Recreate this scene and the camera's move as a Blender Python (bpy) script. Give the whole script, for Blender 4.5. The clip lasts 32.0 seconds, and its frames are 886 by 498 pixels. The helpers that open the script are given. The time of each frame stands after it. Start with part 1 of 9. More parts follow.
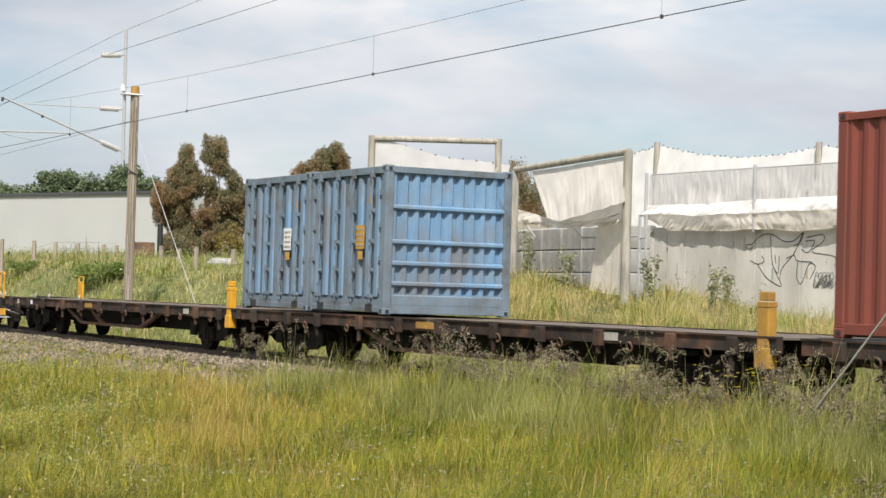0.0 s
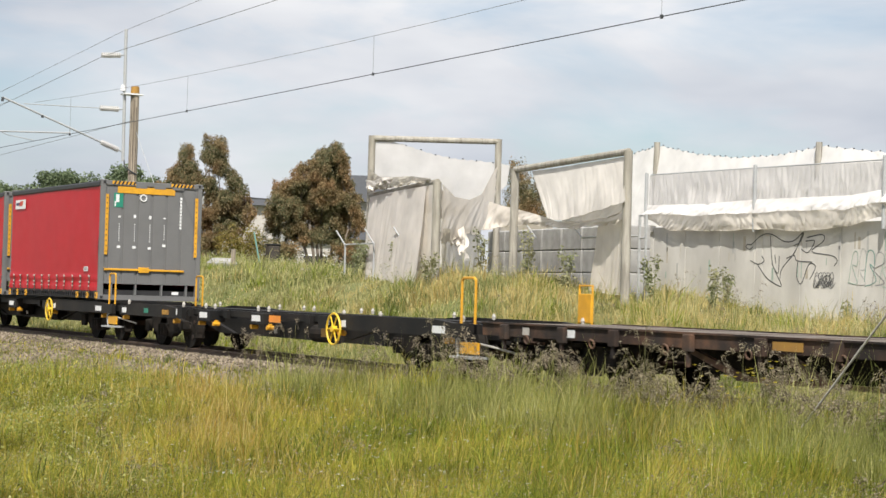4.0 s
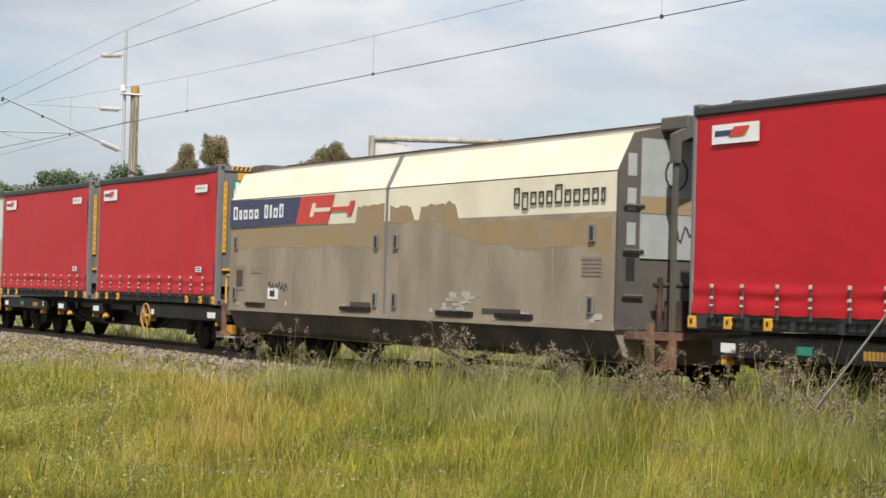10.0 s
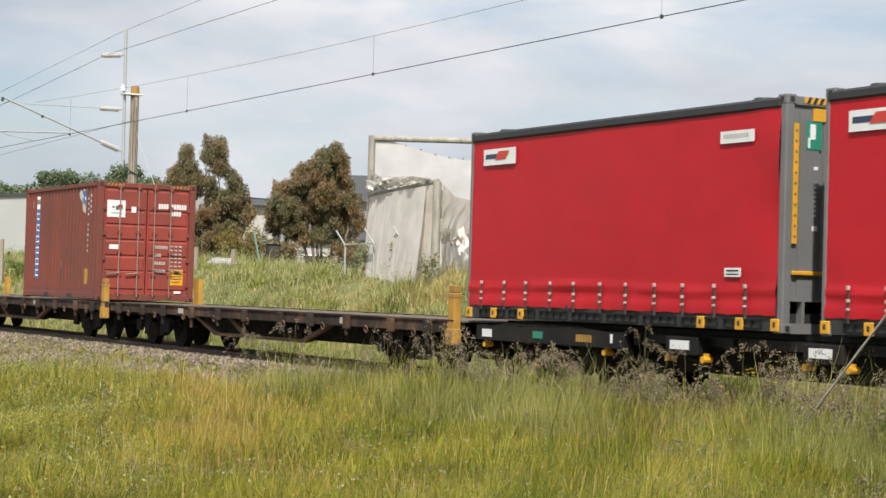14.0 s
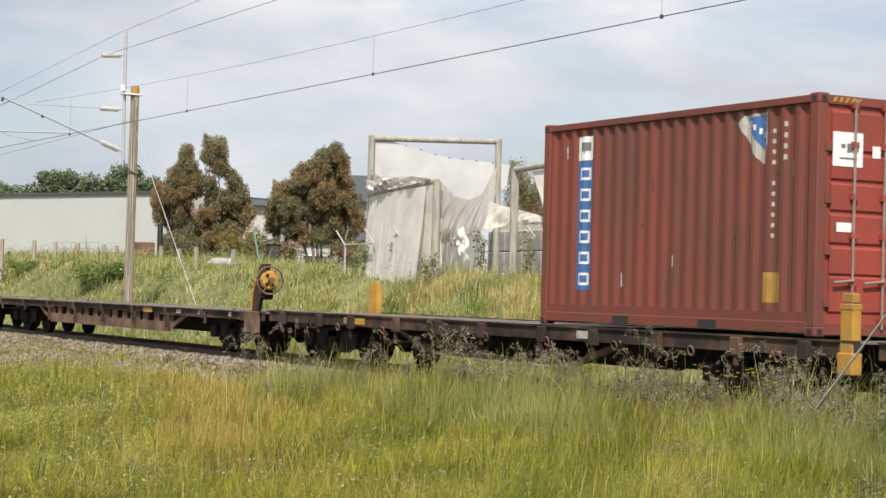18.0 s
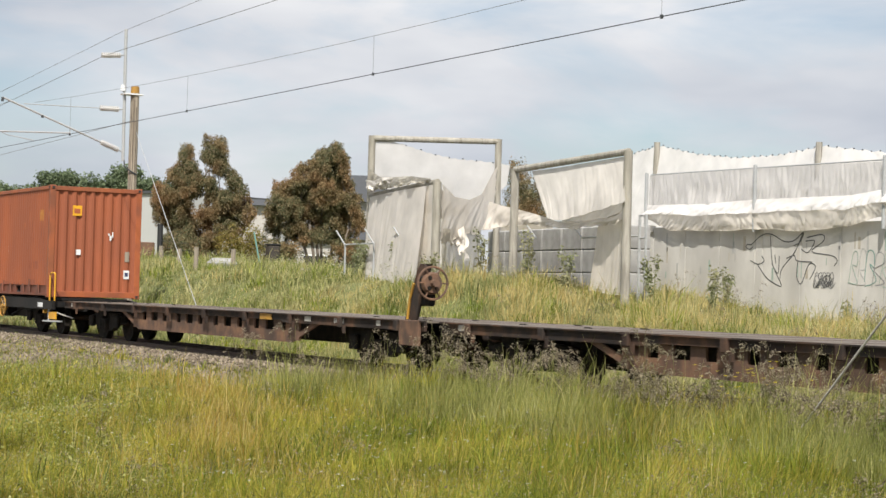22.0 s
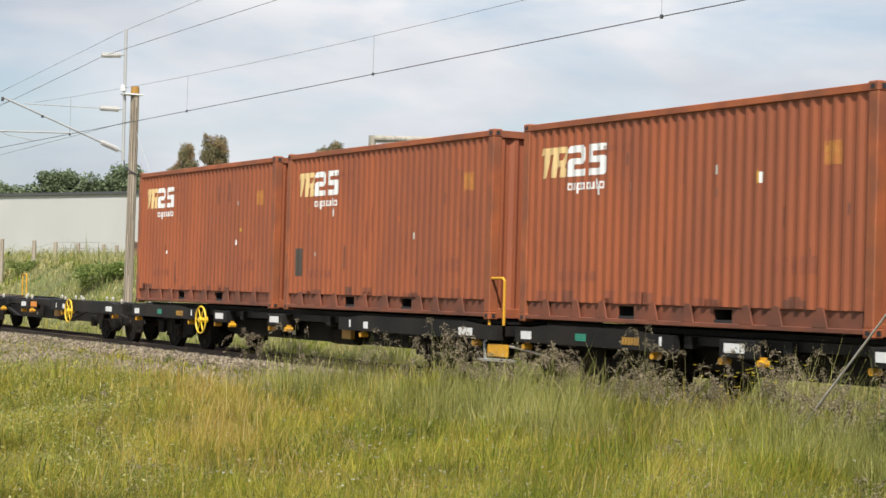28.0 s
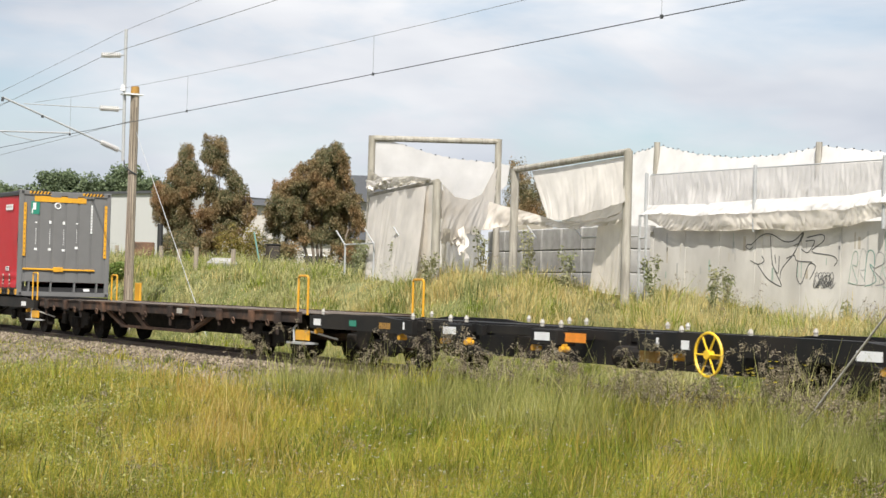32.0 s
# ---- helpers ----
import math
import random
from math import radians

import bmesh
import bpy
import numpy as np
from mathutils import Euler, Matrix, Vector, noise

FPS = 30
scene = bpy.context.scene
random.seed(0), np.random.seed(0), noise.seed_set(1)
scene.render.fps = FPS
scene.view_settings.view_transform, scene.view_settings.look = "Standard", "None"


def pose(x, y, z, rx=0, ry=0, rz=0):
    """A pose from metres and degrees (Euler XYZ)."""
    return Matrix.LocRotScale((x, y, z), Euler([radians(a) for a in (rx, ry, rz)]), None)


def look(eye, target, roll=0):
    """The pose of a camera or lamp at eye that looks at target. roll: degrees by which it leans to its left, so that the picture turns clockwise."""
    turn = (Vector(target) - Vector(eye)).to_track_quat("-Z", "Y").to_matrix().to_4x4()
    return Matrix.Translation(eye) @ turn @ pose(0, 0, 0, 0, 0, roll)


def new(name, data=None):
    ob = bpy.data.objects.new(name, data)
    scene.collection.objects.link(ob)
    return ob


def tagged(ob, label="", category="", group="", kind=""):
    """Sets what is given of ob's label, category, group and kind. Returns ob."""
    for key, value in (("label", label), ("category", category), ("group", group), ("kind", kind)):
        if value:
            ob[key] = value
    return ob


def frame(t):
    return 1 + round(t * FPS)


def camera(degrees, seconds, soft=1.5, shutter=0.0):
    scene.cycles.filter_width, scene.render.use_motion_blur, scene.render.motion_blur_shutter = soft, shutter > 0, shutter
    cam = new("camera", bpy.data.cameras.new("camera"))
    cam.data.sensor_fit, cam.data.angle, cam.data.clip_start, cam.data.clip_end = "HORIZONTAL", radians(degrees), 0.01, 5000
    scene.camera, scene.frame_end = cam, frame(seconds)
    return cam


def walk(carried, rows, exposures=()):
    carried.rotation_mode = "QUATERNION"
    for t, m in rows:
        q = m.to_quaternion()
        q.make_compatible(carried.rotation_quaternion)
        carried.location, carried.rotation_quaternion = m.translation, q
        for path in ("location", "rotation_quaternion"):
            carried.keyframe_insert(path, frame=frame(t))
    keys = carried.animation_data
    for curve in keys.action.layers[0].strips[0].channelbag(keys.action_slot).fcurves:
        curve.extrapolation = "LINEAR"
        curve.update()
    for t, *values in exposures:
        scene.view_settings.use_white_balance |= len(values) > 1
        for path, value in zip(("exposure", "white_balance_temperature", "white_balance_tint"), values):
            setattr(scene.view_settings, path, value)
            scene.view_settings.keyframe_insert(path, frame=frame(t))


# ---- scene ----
EYE = (0.0, 0.0, 1.30)          # rails' top is z = 0, the track runs along x at y = TRACK
YAW, PITCH, ROLL = -61.11, 1.39, 1.617
cam = camera(26.75, 32.0, soft=1.5, shutter=0.12)
AIM = (EYE[0] + math.sin(radians(YAW)) * math.cos(radians(PITCH)),
       EYE[1] + math.cos(radians(YAW)) * math.cos(radians(PITCH)),
       EYE[2] + math.sin(radians(PITCH)))
STAND = look(EYE, AIM, ROLL)
walk(cam, [(0, STAND), (32, STAND)], [(0, 0.40), (2, 0.39), (3, 0.42), (6, 0.34), (9, 0.34), (13, 0.36), (17, 0.38), (20, 0.40), (22, 0.34), (25, 0.32), (28, 0.40), (30, 0.46), (32, 0.50)])

# ---------------------------------------------------------------- light
SUN_DIR = Vector((1.0, -0.63, 1.48)).normalized()
world = bpy.data.worlds.new("sky")
scene.world = world
world.use_nodes = True
wn, wl = world.node_tree.nodes, world.node_tree.links
wn.clear()
w_out = wn.new("ShaderNodeOutputWorld")
w_sky = wn.new("ShaderNodeTexSky")
w_sky.sky_type = "NISHITA"
w_sky.sun_disc = False
w_sky.sun_elevation = math.asin(SUN_DIR.z)
w_sky.sun_rotation = math.atan2(SUN_DIR.x, SUN_DIR.y)
w_coord = wn.new("ShaderNodeTexCoord")
w_map = wn.new("ShaderNodeMapping")
w_map.inputs["Scale"].default_value = (1.0, 1.0, 3.4)
w_map.inputs["Location"].default_value = (0.35, 0.2, 0.15)
w_noise = wn.new("ShaderNodeTexNoise")
w_noise.inputs["Scale"].default_value = 4.2
w_noise.inputs["Detail"].default_value = 7.0
w_noise.inputs["Roughness"].default_value = 0.55
w_noise.inputs["Distortion"].default_value = 0.4
w_cover = wn.new("ShaderNodeValToRGB")
w_cover.color_ramp.elements[0].position = 0.30
w_cover.color_ramp.elements[0].color = (0.12, 0.12, 0.12, 1)
w_cover.color_ramp.elements[1].position = 0.52
w_noise2 = wn.new("ShaderNodeTexNoise")
w_noise2.inputs["Scale"].default_value = 3.1
w_noise2.inputs["Detail"].default_value = 5.0
w_tone = wn.new("ShaderNodeValToRGB")
w_tone.color_ramp.elements[0].position = 0.38
w_tone.color_ramp.elements[0].color = (0.55, 0.595, 0.675, 1)
w_tone.color_ramp.elements[1].position = 0.62
w_tone.color_ramp.elements[1].color = (0.88, 0.89, 0.92, 1)
w_clear = wn.new("ShaderNodeMix")
w_clear.data_type = "RGBA"
w_clear.blend_type = "MULTIPLY"
w_clear.inputs["Factor"].default_value = 1.0
w_clear.inputs["B"].default_value = (0.115, 0.115, 0.115, 1)
w_mix = wn.new("ShaderNodeMix")
w_mix.data_type = "RGBA"
w_bg = wn.new("ShaderNodeBackground")
w_bg.inputs["Strength"].default_value = 0.75
wl.new(w_coord.outputs["Generated"], w_map.inputs["Vector"])
wl.new(w_map.outputs["Vector"], w_noise.inputs["Vector"])
wl.new(w_map.outputs["Vector"], w_noise2.inputs["Vector"])
wl.new(w_noise.outputs["Fac"], w_cover.inputs["Fac"])
wl.new(w_noise2.outputs["Fac"], w_tone.inputs["Fac"])
wl.new(w_sky.outputs["Color"], w_clear.inputs["A"])
wl.new(w_cover.outputs["Color"], w_mix.inputs["Factor"])
wl.new(w_clear.outputs["Result"], w_mix.inputs["A"])
wl.new(w_tone.outputs["Color"], w_mix.inputs["B"])
wl.new(w_mix.outputs["Result"], w_bg.inputs["Color"])
wl.new(w_bg.outputs["Background"], w_out.inputs["Surface"])

sun = new("sun", bpy.data.lights.new("sun", "SUN"))
sun.data.energy = 4.9
sun.data.angle = radians(0.9)
sun.data.color = (1.0, 0.95, 0.86)
sun.matrix_basis = look((0, 0, 60), Vector((0, 0, 60)) - SUN_DIR)

# ---------------------------------------------------------------- materials


def surface(name, base, rough=0.6, metal=0.0, alt=None, amount=0.5, scale=6.0, low=0.4, high=0.65,
            bump=0.15, grain=60.0, dirt=None, dirt_amount=0.0, dirt_scale=1.3, vary=0.0, spec=0.5, stretch=(1, 1, 1)):
    """A worn surface: base colour with patches of alt, a coarse layer of dirt, grain in the relief."""
    m = bpy.data.materials.new(name)
    m.use_nodes = True
    n, l = m.node_tree.nodes, m.node_tree.links
    b = n["Principled BSDF"]
    b.inputs["Roughness"].default_value = rough
    b.inputs["Metallic"].default_value = metal
    b.inputs["Specular IOR Level"].default_value = spec
    co = n.new("ShaderNodeTexCoord")
    mp = n.new("ShaderNodeMapping")
    mp.inputs["Scale"].default_value = stretch
    l.new(co.outputs["Object"], mp.inputs["Vector"])

    def tex(s, d):
        t = n.new("ShaderNodeTexNoise")
        t.inputs["Scale"].default_value = s
        t.inputs["Detail"].default_value = d
        l.new(mp.outputs["Vector"], t.inputs["Vector"])
        return t

    def blend(fac, a, c):
        x = n.new("ShaderNodeMix")
        x.data_type = "RGBA"
        l.new(fac, x.inputs["Factor"])
        if isinstance(a, tuple):
            x.inputs["A"].default_value = (*a, 1)
        else:
            l.new(a, x.inputs["A"])
        x.inputs["B"].default_value = (*c, 1)
        return x.outputs["Result"]

    def ramp(src, lo, hi, top):
        r = n.new("ShaderNodeMapRange")
        r.inputs["From Min"].default_value = lo
        r.inputs["From Max"].default_value = hi
        r.inputs["To Max"].default_value = top
        l.new(src, r.inputs["Value"])
        return r.outputs["Result"]

    col = base
    alt = alt or tuple(c * 0.72 for c in base)
    col = blend(ramp(tex(scale, 6).outputs["Fac"], low, high, amount), col, alt)
    if dirt:
        col = blend(ramp(tex(dirt_scale, 8).outputs["Fac"], 0.42, 0.62, dirt_amount), col, dirt)
    fine = tex(grain, 4)
    col = blend(ramp(fine.outputs["Fac"], 0.45, 0.8, 0.35), col, tuple(c * 0.6 for c in base))
    if vary:
        info = n.new("ShaderNodeObjectInfo")
        hsv = n.new("ShaderNodeHueSaturation")
        v = ramp(info.outputs["Random"], 0, 1, vary)
        add = n.new("ShaderNodeMath")
        add.inputs[1].default_value = 1 - vary / 2
        l.new(v, add.inputs[0])
        l.new(add.outputs["Value"], hsv.inputs["Value"])
        l.new(col, hsv.inputs["Color"])
        col = hsv.outputs["Color"]
    l.new(col, b.inputs["Base Color"])
    if bump:
        bp = n.new("ShaderNodeBump")
        bp.inputs["Strength"].default_value = bump
        bp.inputs["Distance"].default_value = 0.01
        l.new(fine.outputs["Fac"], bp.inputs["Height"])
        l.new(bp.outputs["Normal"], b.inputs["Normal"])
    return m


def blades(name, stops, patch=0.35, patch_colour=(0.30, 0.24, 0.06), patch_scale=0.45, glow=0.45, tufts=False):
    """Grass and leaves: a colour for each blade, drier patches, light through the blade."""
    m = bpy.data.materials.new(name)
    m.use_nodes = True
    n, l = m.node_tree.nodes, m.node_tree.links
    n.clear()
    out = n.new("ShaderNodeOutputMaterial")
    geo = n.new("ShaderNodeNewGeometry")
    rmp = n.new("ShaderNodeValToRGB")
    rmp.color_ramp.interpolation = "LINEAR"
    while len(rmp.color_ramp.elements) < len(stops):
        rmp.color_ramp.elements.new(0.5)
    for i, c in enumerate(stops):
        rmp.color_ramp.elements[i].position = i / (len(stops) - 1)
        rmp.color_ramp.elements[i].color = (*c, 1)
    if tufts:
        at = n.new("ShaderNodeAttribute")
        at.attribute_name = "tint"
        tm = n.new("ShaderNodeMix")
        tm.inputs["Factor"].default_value = 0.72
        l.new(geo.outputs["Random Per Island"], tm.inputs["A"])
        l.new(at.outputs["Fac"], tm.inputs["B"])
        l.new(tm.outputs["Result"], rmp.inputs["Fac"])
    else:
        l.new(geo.outputs["Random Per Island"], rmp.inputs["Fac"])
    co = n.new("ShaderNodeTexCoord")
    nz = n.new("ShaderNodeTexNoise")
    nz.inputs["Scale"].default_value = patch_scale
    nz.inputs["Detail"].default_value = 4
    l.new(co.outputs["Object"], nz.inputs["Vector"])
    mr = n.new("ShaderNodeMapRange")
    mr.inputs["From Min"].default_value = 0.45
    mr.inputs["From Max"].default_value = 0.68
    mr.inputs["To Max"].default_value = patch
    l.new(nz.outputs["Fac"], mr.inputs["Value"])
    mix = n.new("ShaderNodeMix")
    mix.data_type = "RGBA"
    l.new(mr.outputs["Result"], mix.inputs["Factor"])
    l.new(rmp.outputs["Color"], mix.inputs["A"])
    mix.inputs["B"].default_value = (*patch_colour, 1)
    d = n.new("ShaderNodeBsdfPrincipled")
    d.inputs["Roughness"].default_value = 0.6
    d.inputs["Specular IOR Level"].default_value = 0.25
    tr = n.new("ShaderNodeBsdfTranslucent")
    sh = n.new("ShaderNodeMixShader")
    sh.inputs["Fac"].default_value = glow
    l.new(mix.outputs["Result"], d.inputs["Base Color"])
    l.new(mix.outputs["Result"], tr.inputs["Color"])
    l.new(d.outputs["BSDF"], sh.inputs[1])
    l.new(tr.outputs["BSDF"], sh.inputs[2])
    l.new(sh.outputs["Shader"], out.inputs["Surface"])
    return m


RUST = surface("rusty_steel", (0.13, 0.075, 0.050), 0.85, 0.0, (0.24, 0.125, 0.07), 0.8, 5, dirt=(0.04, 0.03, 0.026), dirt_amount=0.7, dirt_scale=2.0, bump=0.3)
RUST_DARK = surface("dark_rusty_steel", (0.05, 0.040, 0.035), 0.85, 0.0, (0.17, 0.09, 0.055), 0.75, 3, dirt=(0.02, 0.018, 0.018), dirt_amount=0.8, dirt_scale=0.9, bump=0.3, spec=0.15)
DECK = surface("worn_steel_deck", (0.145, 0.118, 0.096), 0.7, 0.0, (0.085, 0.06, 0.045), 0.7, 3, dirt=(0.20, 0.17, 0.14), dirt_amount=0.4, bump=0.2)
BLACK = surface("black_paint", (0.008, 0.0085, 0.0095), 0.6, 0.0, (0.016, 0.015, 0.014), 0.6, 4, dirt=(0.040, 0.031, 0.024), dirt_amount=0.35, bump=0.12, spec=0.2)
GRIME = surface("grimy_running_gear", (0.014, 0.013, 0.012), 0.85, 0.0, (0.035, 0.027, 0.022), 0.6, 6, bump=0.2, spec=0.15)
YELLOW = surface("yellow_paint", (0.72, 0.36, 0.015), 0.5, 0.0, (0.50, 0.25, 0.02), 0.5, 5, dirt=(0.30, 0.17, 0.04), dirt_amount=0.3, bump=0.08)
YELLOW_OLD = surface("weathered_yellow_paint", (0.50, 0.27, 0.035), 0.7, 0.0, (0.33, 0.18, 0.04), 0.7, 4, dirt=(0.16, 0.09, 0.04), dirt_amount=0.5, bump=0.15)
YELLOW_WHEEL = surface("lemon_yellow_paint", (0.80, 0.52, 0.03), 0.45, 0.0, (0.66, 0.42, 0.03), 0.5, 5, bump=0.05)
FADED_GREEN = surface("faded_green_spray", (0.36, 0.44, 0.38), 0.8, bump=0.0)
WALL_STAIN = surface("grey_run_stain", (0.46, 0.45, 0.43), 0.85, bump=0.0)
FADED_TAN = surface("tan_run_stain", (0.48, 0.43, 0.35), 0.85, bump=0.0)
# darkened for the shade in the rail's recess; also the rust marks
ORANGE_LOW = surface("rusty_shaded_orange", (0.20, 0.062, 0.032), 0.7, 0.0, (0.13, 0.045, 0.027), 0.7, 3, dirt=(0.07, 0.035, 0.025), dirt_amount=0.5, bump=0.15)
ORANGE_STAIN = surface("stained_orange_paint", (0.215, 0.062, 0.032), 0.7, 0.0, (0.26, 0.075, 0.034), 0.7, 9, bump=0.1)
STRAP = surface("grey_webbing", (0.16, 0.16, 0.165), 0.8, bump=0.0)
ORANGE_LAMP = surface("orange_reflector", (0.80, 0.26, 0.02), 0.3, bump=0.0)
WHITE = surface("white_plate", (0.72, 0.73, 0.74), 0.5, 0.0, (0.6, 0.6, 0.6), 0.4, 9, bump=0.05)
WHITE_DIRTY = surface("dirty_white_plate", (0.42, 0.40, 0.37), 0.6, 0.0, (0.30, 0.27, 0.23), 0.6, 9, bump=0.05)
GREEN = surface("green_plate", (0.02, 0.22, 0.15), 0.5, bump=0.0)
INK_THIN = surface("thin_black_spray", (0.075, 0.075, 0.075), 0.7, 0.0, (0.20, 0.20, 0.195), 0.6, 5, bump=0.0)
INK = surface("black_ink", (0.02, 0.02, 0.022), 0.6, bump=0.0)
BLUE_BOX = surface("faded_blue_paint", (0.135, 0.25, 0.40), 0.6, 0.0, (0.20, 0.315, 0.45), 0.7, 3.5, dirt=(0.15, 0.135, 0.12), dirt_amount=0.75, dirt_scale=1.7, bump=0.12, stretch=(1, 1, 0.5))
BLUE_GRIMY = surface("grimy_blue_grey_steel", (0.125, 0.17, 0.215), 0.65, 0.0, (0.095, 0.078, 0.065), 0.7, 5, dirt=(0.18, 0.24, 0.31), dirt_amount=0.6, bump=0.15)
ORANGE_BOX = surface("faded_orange_paint", (0.315, 0.086, 0.032), 0.62, 0.0, (0.275, 0.072, 0.028), 0.6, 1.6, dirt=(0.19, 0.062, 0.034), dirt_amount=0.5, dirt_scale=0.8, bump=0.1, vary=0.12, stretch=(1, 1, 0.35))
ORANGE_EDGE = surface("orange_rail_paint", (0.36, 0.098, 0.032), 0.6, 0.0, (0.22, 0.06, 0.03), 0.7, 3, dirt=(0.10, 0.05, 0.03), dirt_amount=0.45, bump=0.1)
MAROON_BOX = surface("oxide_red_paint", (0.185, 0.042, 0.028), 0.65, 0.0, (0.14, 0.040, 0.028), 0.7, 1.8, dirt=(0.10, 0.042, 0.030), dirt_amount=0.6, bump=0.1, stretch=(1, 1, 0.35))
MAROON_DOOR = surface("red_door_paint", (0.285, 0.044, 0.030), 0.6, 0.0, (0.22, 0.040, 0.028), 0.7, 2.5, dirt=(0.14, 0.042, 0.03), dirt_amount=0.45, bump=0.08)
BAR_STEEL = surface("dull_bar_steel", (0.25, 0.205, 0.175), 0.6, 0.0, (0.16, 0.10, 0.075), 0.6, 9, bump=0.05)
CURTAIN = surface("red_curtain_vinyl", (0.43, 0.009, 0.017), 0.5, 0.0, (0.37, 0.009, 0.016), 0.6, 1.1, grain=90, bump=0.06, vary=0.08, spec=0.3)
GREY_BOX = surface("grey_container_paint", (0.150, 0.150, 0.152), 0.5, 0.0, (0.12, 0.12, 0.12), 0.5, 2.0, bump=0.06)
GREY_DARK = surface("dark_grey_steel", (0.085, 0.080, 0.074), 0.6, 0.0, (0.055, 0.05, 0.045), 0.6, 3, dirt=(0.14, 0.11, 0.085), dirt_amount=0.4, bump=0.1)
ROOF_BLACK = surface("black_roof_sheet", (0.030, 0.031, 0.034), 0.6, bump=0.1)
CREAM = surface("cream_paint", (0.74, 0.68, 0.55), 0.5, 0.0, (0.66, 0.60, 0.47), 0.6, 1.4, dirt=(0.55, 0.48, 0.35), dirt_amount=0.35, bump=0.05)
CREAM_OLD = surface("yellowed_lettering", (0.68, 0.50, 0.24), 0.6, 0.0, (0.55, 0.38, 0.17), 0.6, 4, bump=0.0)
TAUPE = surface("grimy_cream_paint", (0.285, 0.232, 0.172), 0.7, 0.0, (0.32, 0.275, 0.22), 0.7, 1.6, dirt=(0.18, 0.145, 0.108), dirt_amount=0.65, dirt_scale=1.3, bump=0.08, stretch=(1, 1, 0.5))
TAUPE_PALE = surface("washed_grime", (0.30, 0.26, 0.215), 0.7, 0.0, (0.25, 0.21, 0.165), 0.7, 5, bump=0.05)
TAUPE_DARK = surface("dark_grime", (0.20, 0.165, 0.125), 0.75, 0.0, (0.25, 0.21, 0.165), 0.7, 5, bump=0.05)
SKIRT = surface("oily_grime", (0.036, 0.030, 0.026), 0.8, 0.0, (0.03, 0.026, 0.022), 0.7, 3, dirt=(0.10, 0.08, 0.06), dirt_amount=0.5, bump=0.1)
STRAP_DARK = surface("faded_black_patch", (0.06, 0.05, 0.042), 0.8, bump=0.05)
TAN = surface("tan_grime", (0.30, 0.205, 0.105), 0.75, 0.0, (0.255, 0.195, 0.12), 0.7, 2.2, dirt=(0.27, 0.22, 0.155), dirt_amount=0.6, bump=0.05)
NAVY = surface("navy_paint", (0.035, 0.042, 0.10), 0.5, bump=0.0)
RED_MARK = surface("red_mark", (0.55, 0.045, 0.03), 0.5, bump=0.0)
MARK_BLUE = surface("blue_mark", (0.05, 0.13, 0.33), 0.5, bump=0.0)
GALV = surface("galvanised_steel", (0.42, 0.43, 0.44), 0.5, 0.15, (0.33, 0.34, 0.35), 0.5, 12, bump=0.05)
POLE_WOOD = surface("weathered_pole_wood", (0.40, 0.345, 0.275), 0.85, 0.0, (0.12, 0.095, 0.07), 0.75, 5, dirt=(0.26, 0.22, 0.175), dirt_amount=0.5, dirt_scale=3.0, bump=0.45, stretch=(5.5, 5.5, 0.06))
YELLOW_FADED = surface("faded_yellow_on_orange", (0.40, 0.17, 0.035), 0.7, 0.0, (0.33, 0.10, 0.033), 0.8, 12, bump=0.0)
FADED_TEAL = surface("faded_teal_paint", (0.16, 0.30, 0.26), 0.7, bump=0.0)
BLUE_DEEP = surface("deep_blue_paint", (0.075, 0.12, 0.18), 0.65, 0.0, (0.11, 0.18, 0.27), 0.7, 4, dirt=(0.08, 0.065, 0.055), dirt_amount=0.6, bump=0.1)
CRACK = surface("wood_crack", (0.11, 0.088, 0.065), 0.9, bump=0.0)
POST_WOOD = surface("grey_post_wood", (0.40, 0.375, 0.33), 0.85, 0.0, (0.19, 0.175, 0.15), 0.85, 5, dirt=(0.27, 0.25, 0.20), dirt_amount=0.6, bump=0.3, stretch=(2, 2, 0.25))
INSULATOR = surface("pale_grey_insulator", (0.56, 0.55, 0.54), 0.35, bump=0.0)
WIRE = surface("weathered_wire", (0.20, 0.205, 0.21), 0.6, bump=0.0)
CABLE = surface("dark_cable", (0.05, 0.055, 0.06), 0.6, bump=0.0)
CONCRETE = surface("weathered_concrete", (0.66, 0.635, 0.595), 0.85, 0.0, (0.47, 0.45, 0.42), 0.7, 1.3, dirt=(0.36, 0.34, 0.31), dirt_amount=0.4, dirt_scale=0.9, bump=0.2, stretch=(1, 1, 0.5))
CONCRETE_DARK = surface("dark_concrete_block", (0.34, 0.335, 0.33), 0.85, 0.0, (0.17, 0.165, 0.16), 0.6, 2.5, bump=0.2)
STEEL_RAIL = surface("rail_steel", (0.12, 0.085, 0.065), 0.6, 0.4, (0.08, 0.05, 0.04), 0.6, 7, bump=0.1)
BALLAST = surface("ballast_gravel", (0.235, 0.188, 0.132), 0.9, 0.0, (0.13, 0.10, 0.08), 0.9, 14, dirt=(0.16, 0.13, 0.095), dirt_amount=0.5, bump=0.5, grain=22)
STONE = blades("ballast_stones", [(0.065, 0.052, 0.038), (0.13, 0.104, 0.076), (0.19, 0.153, 0.11), (0.30, 0.25, 0.19)], 0.0, glow=0.0)
SLEEPER = surface("old_sleeper", (0.16, 0.14, 0.12), 0.9, bump=0.3)
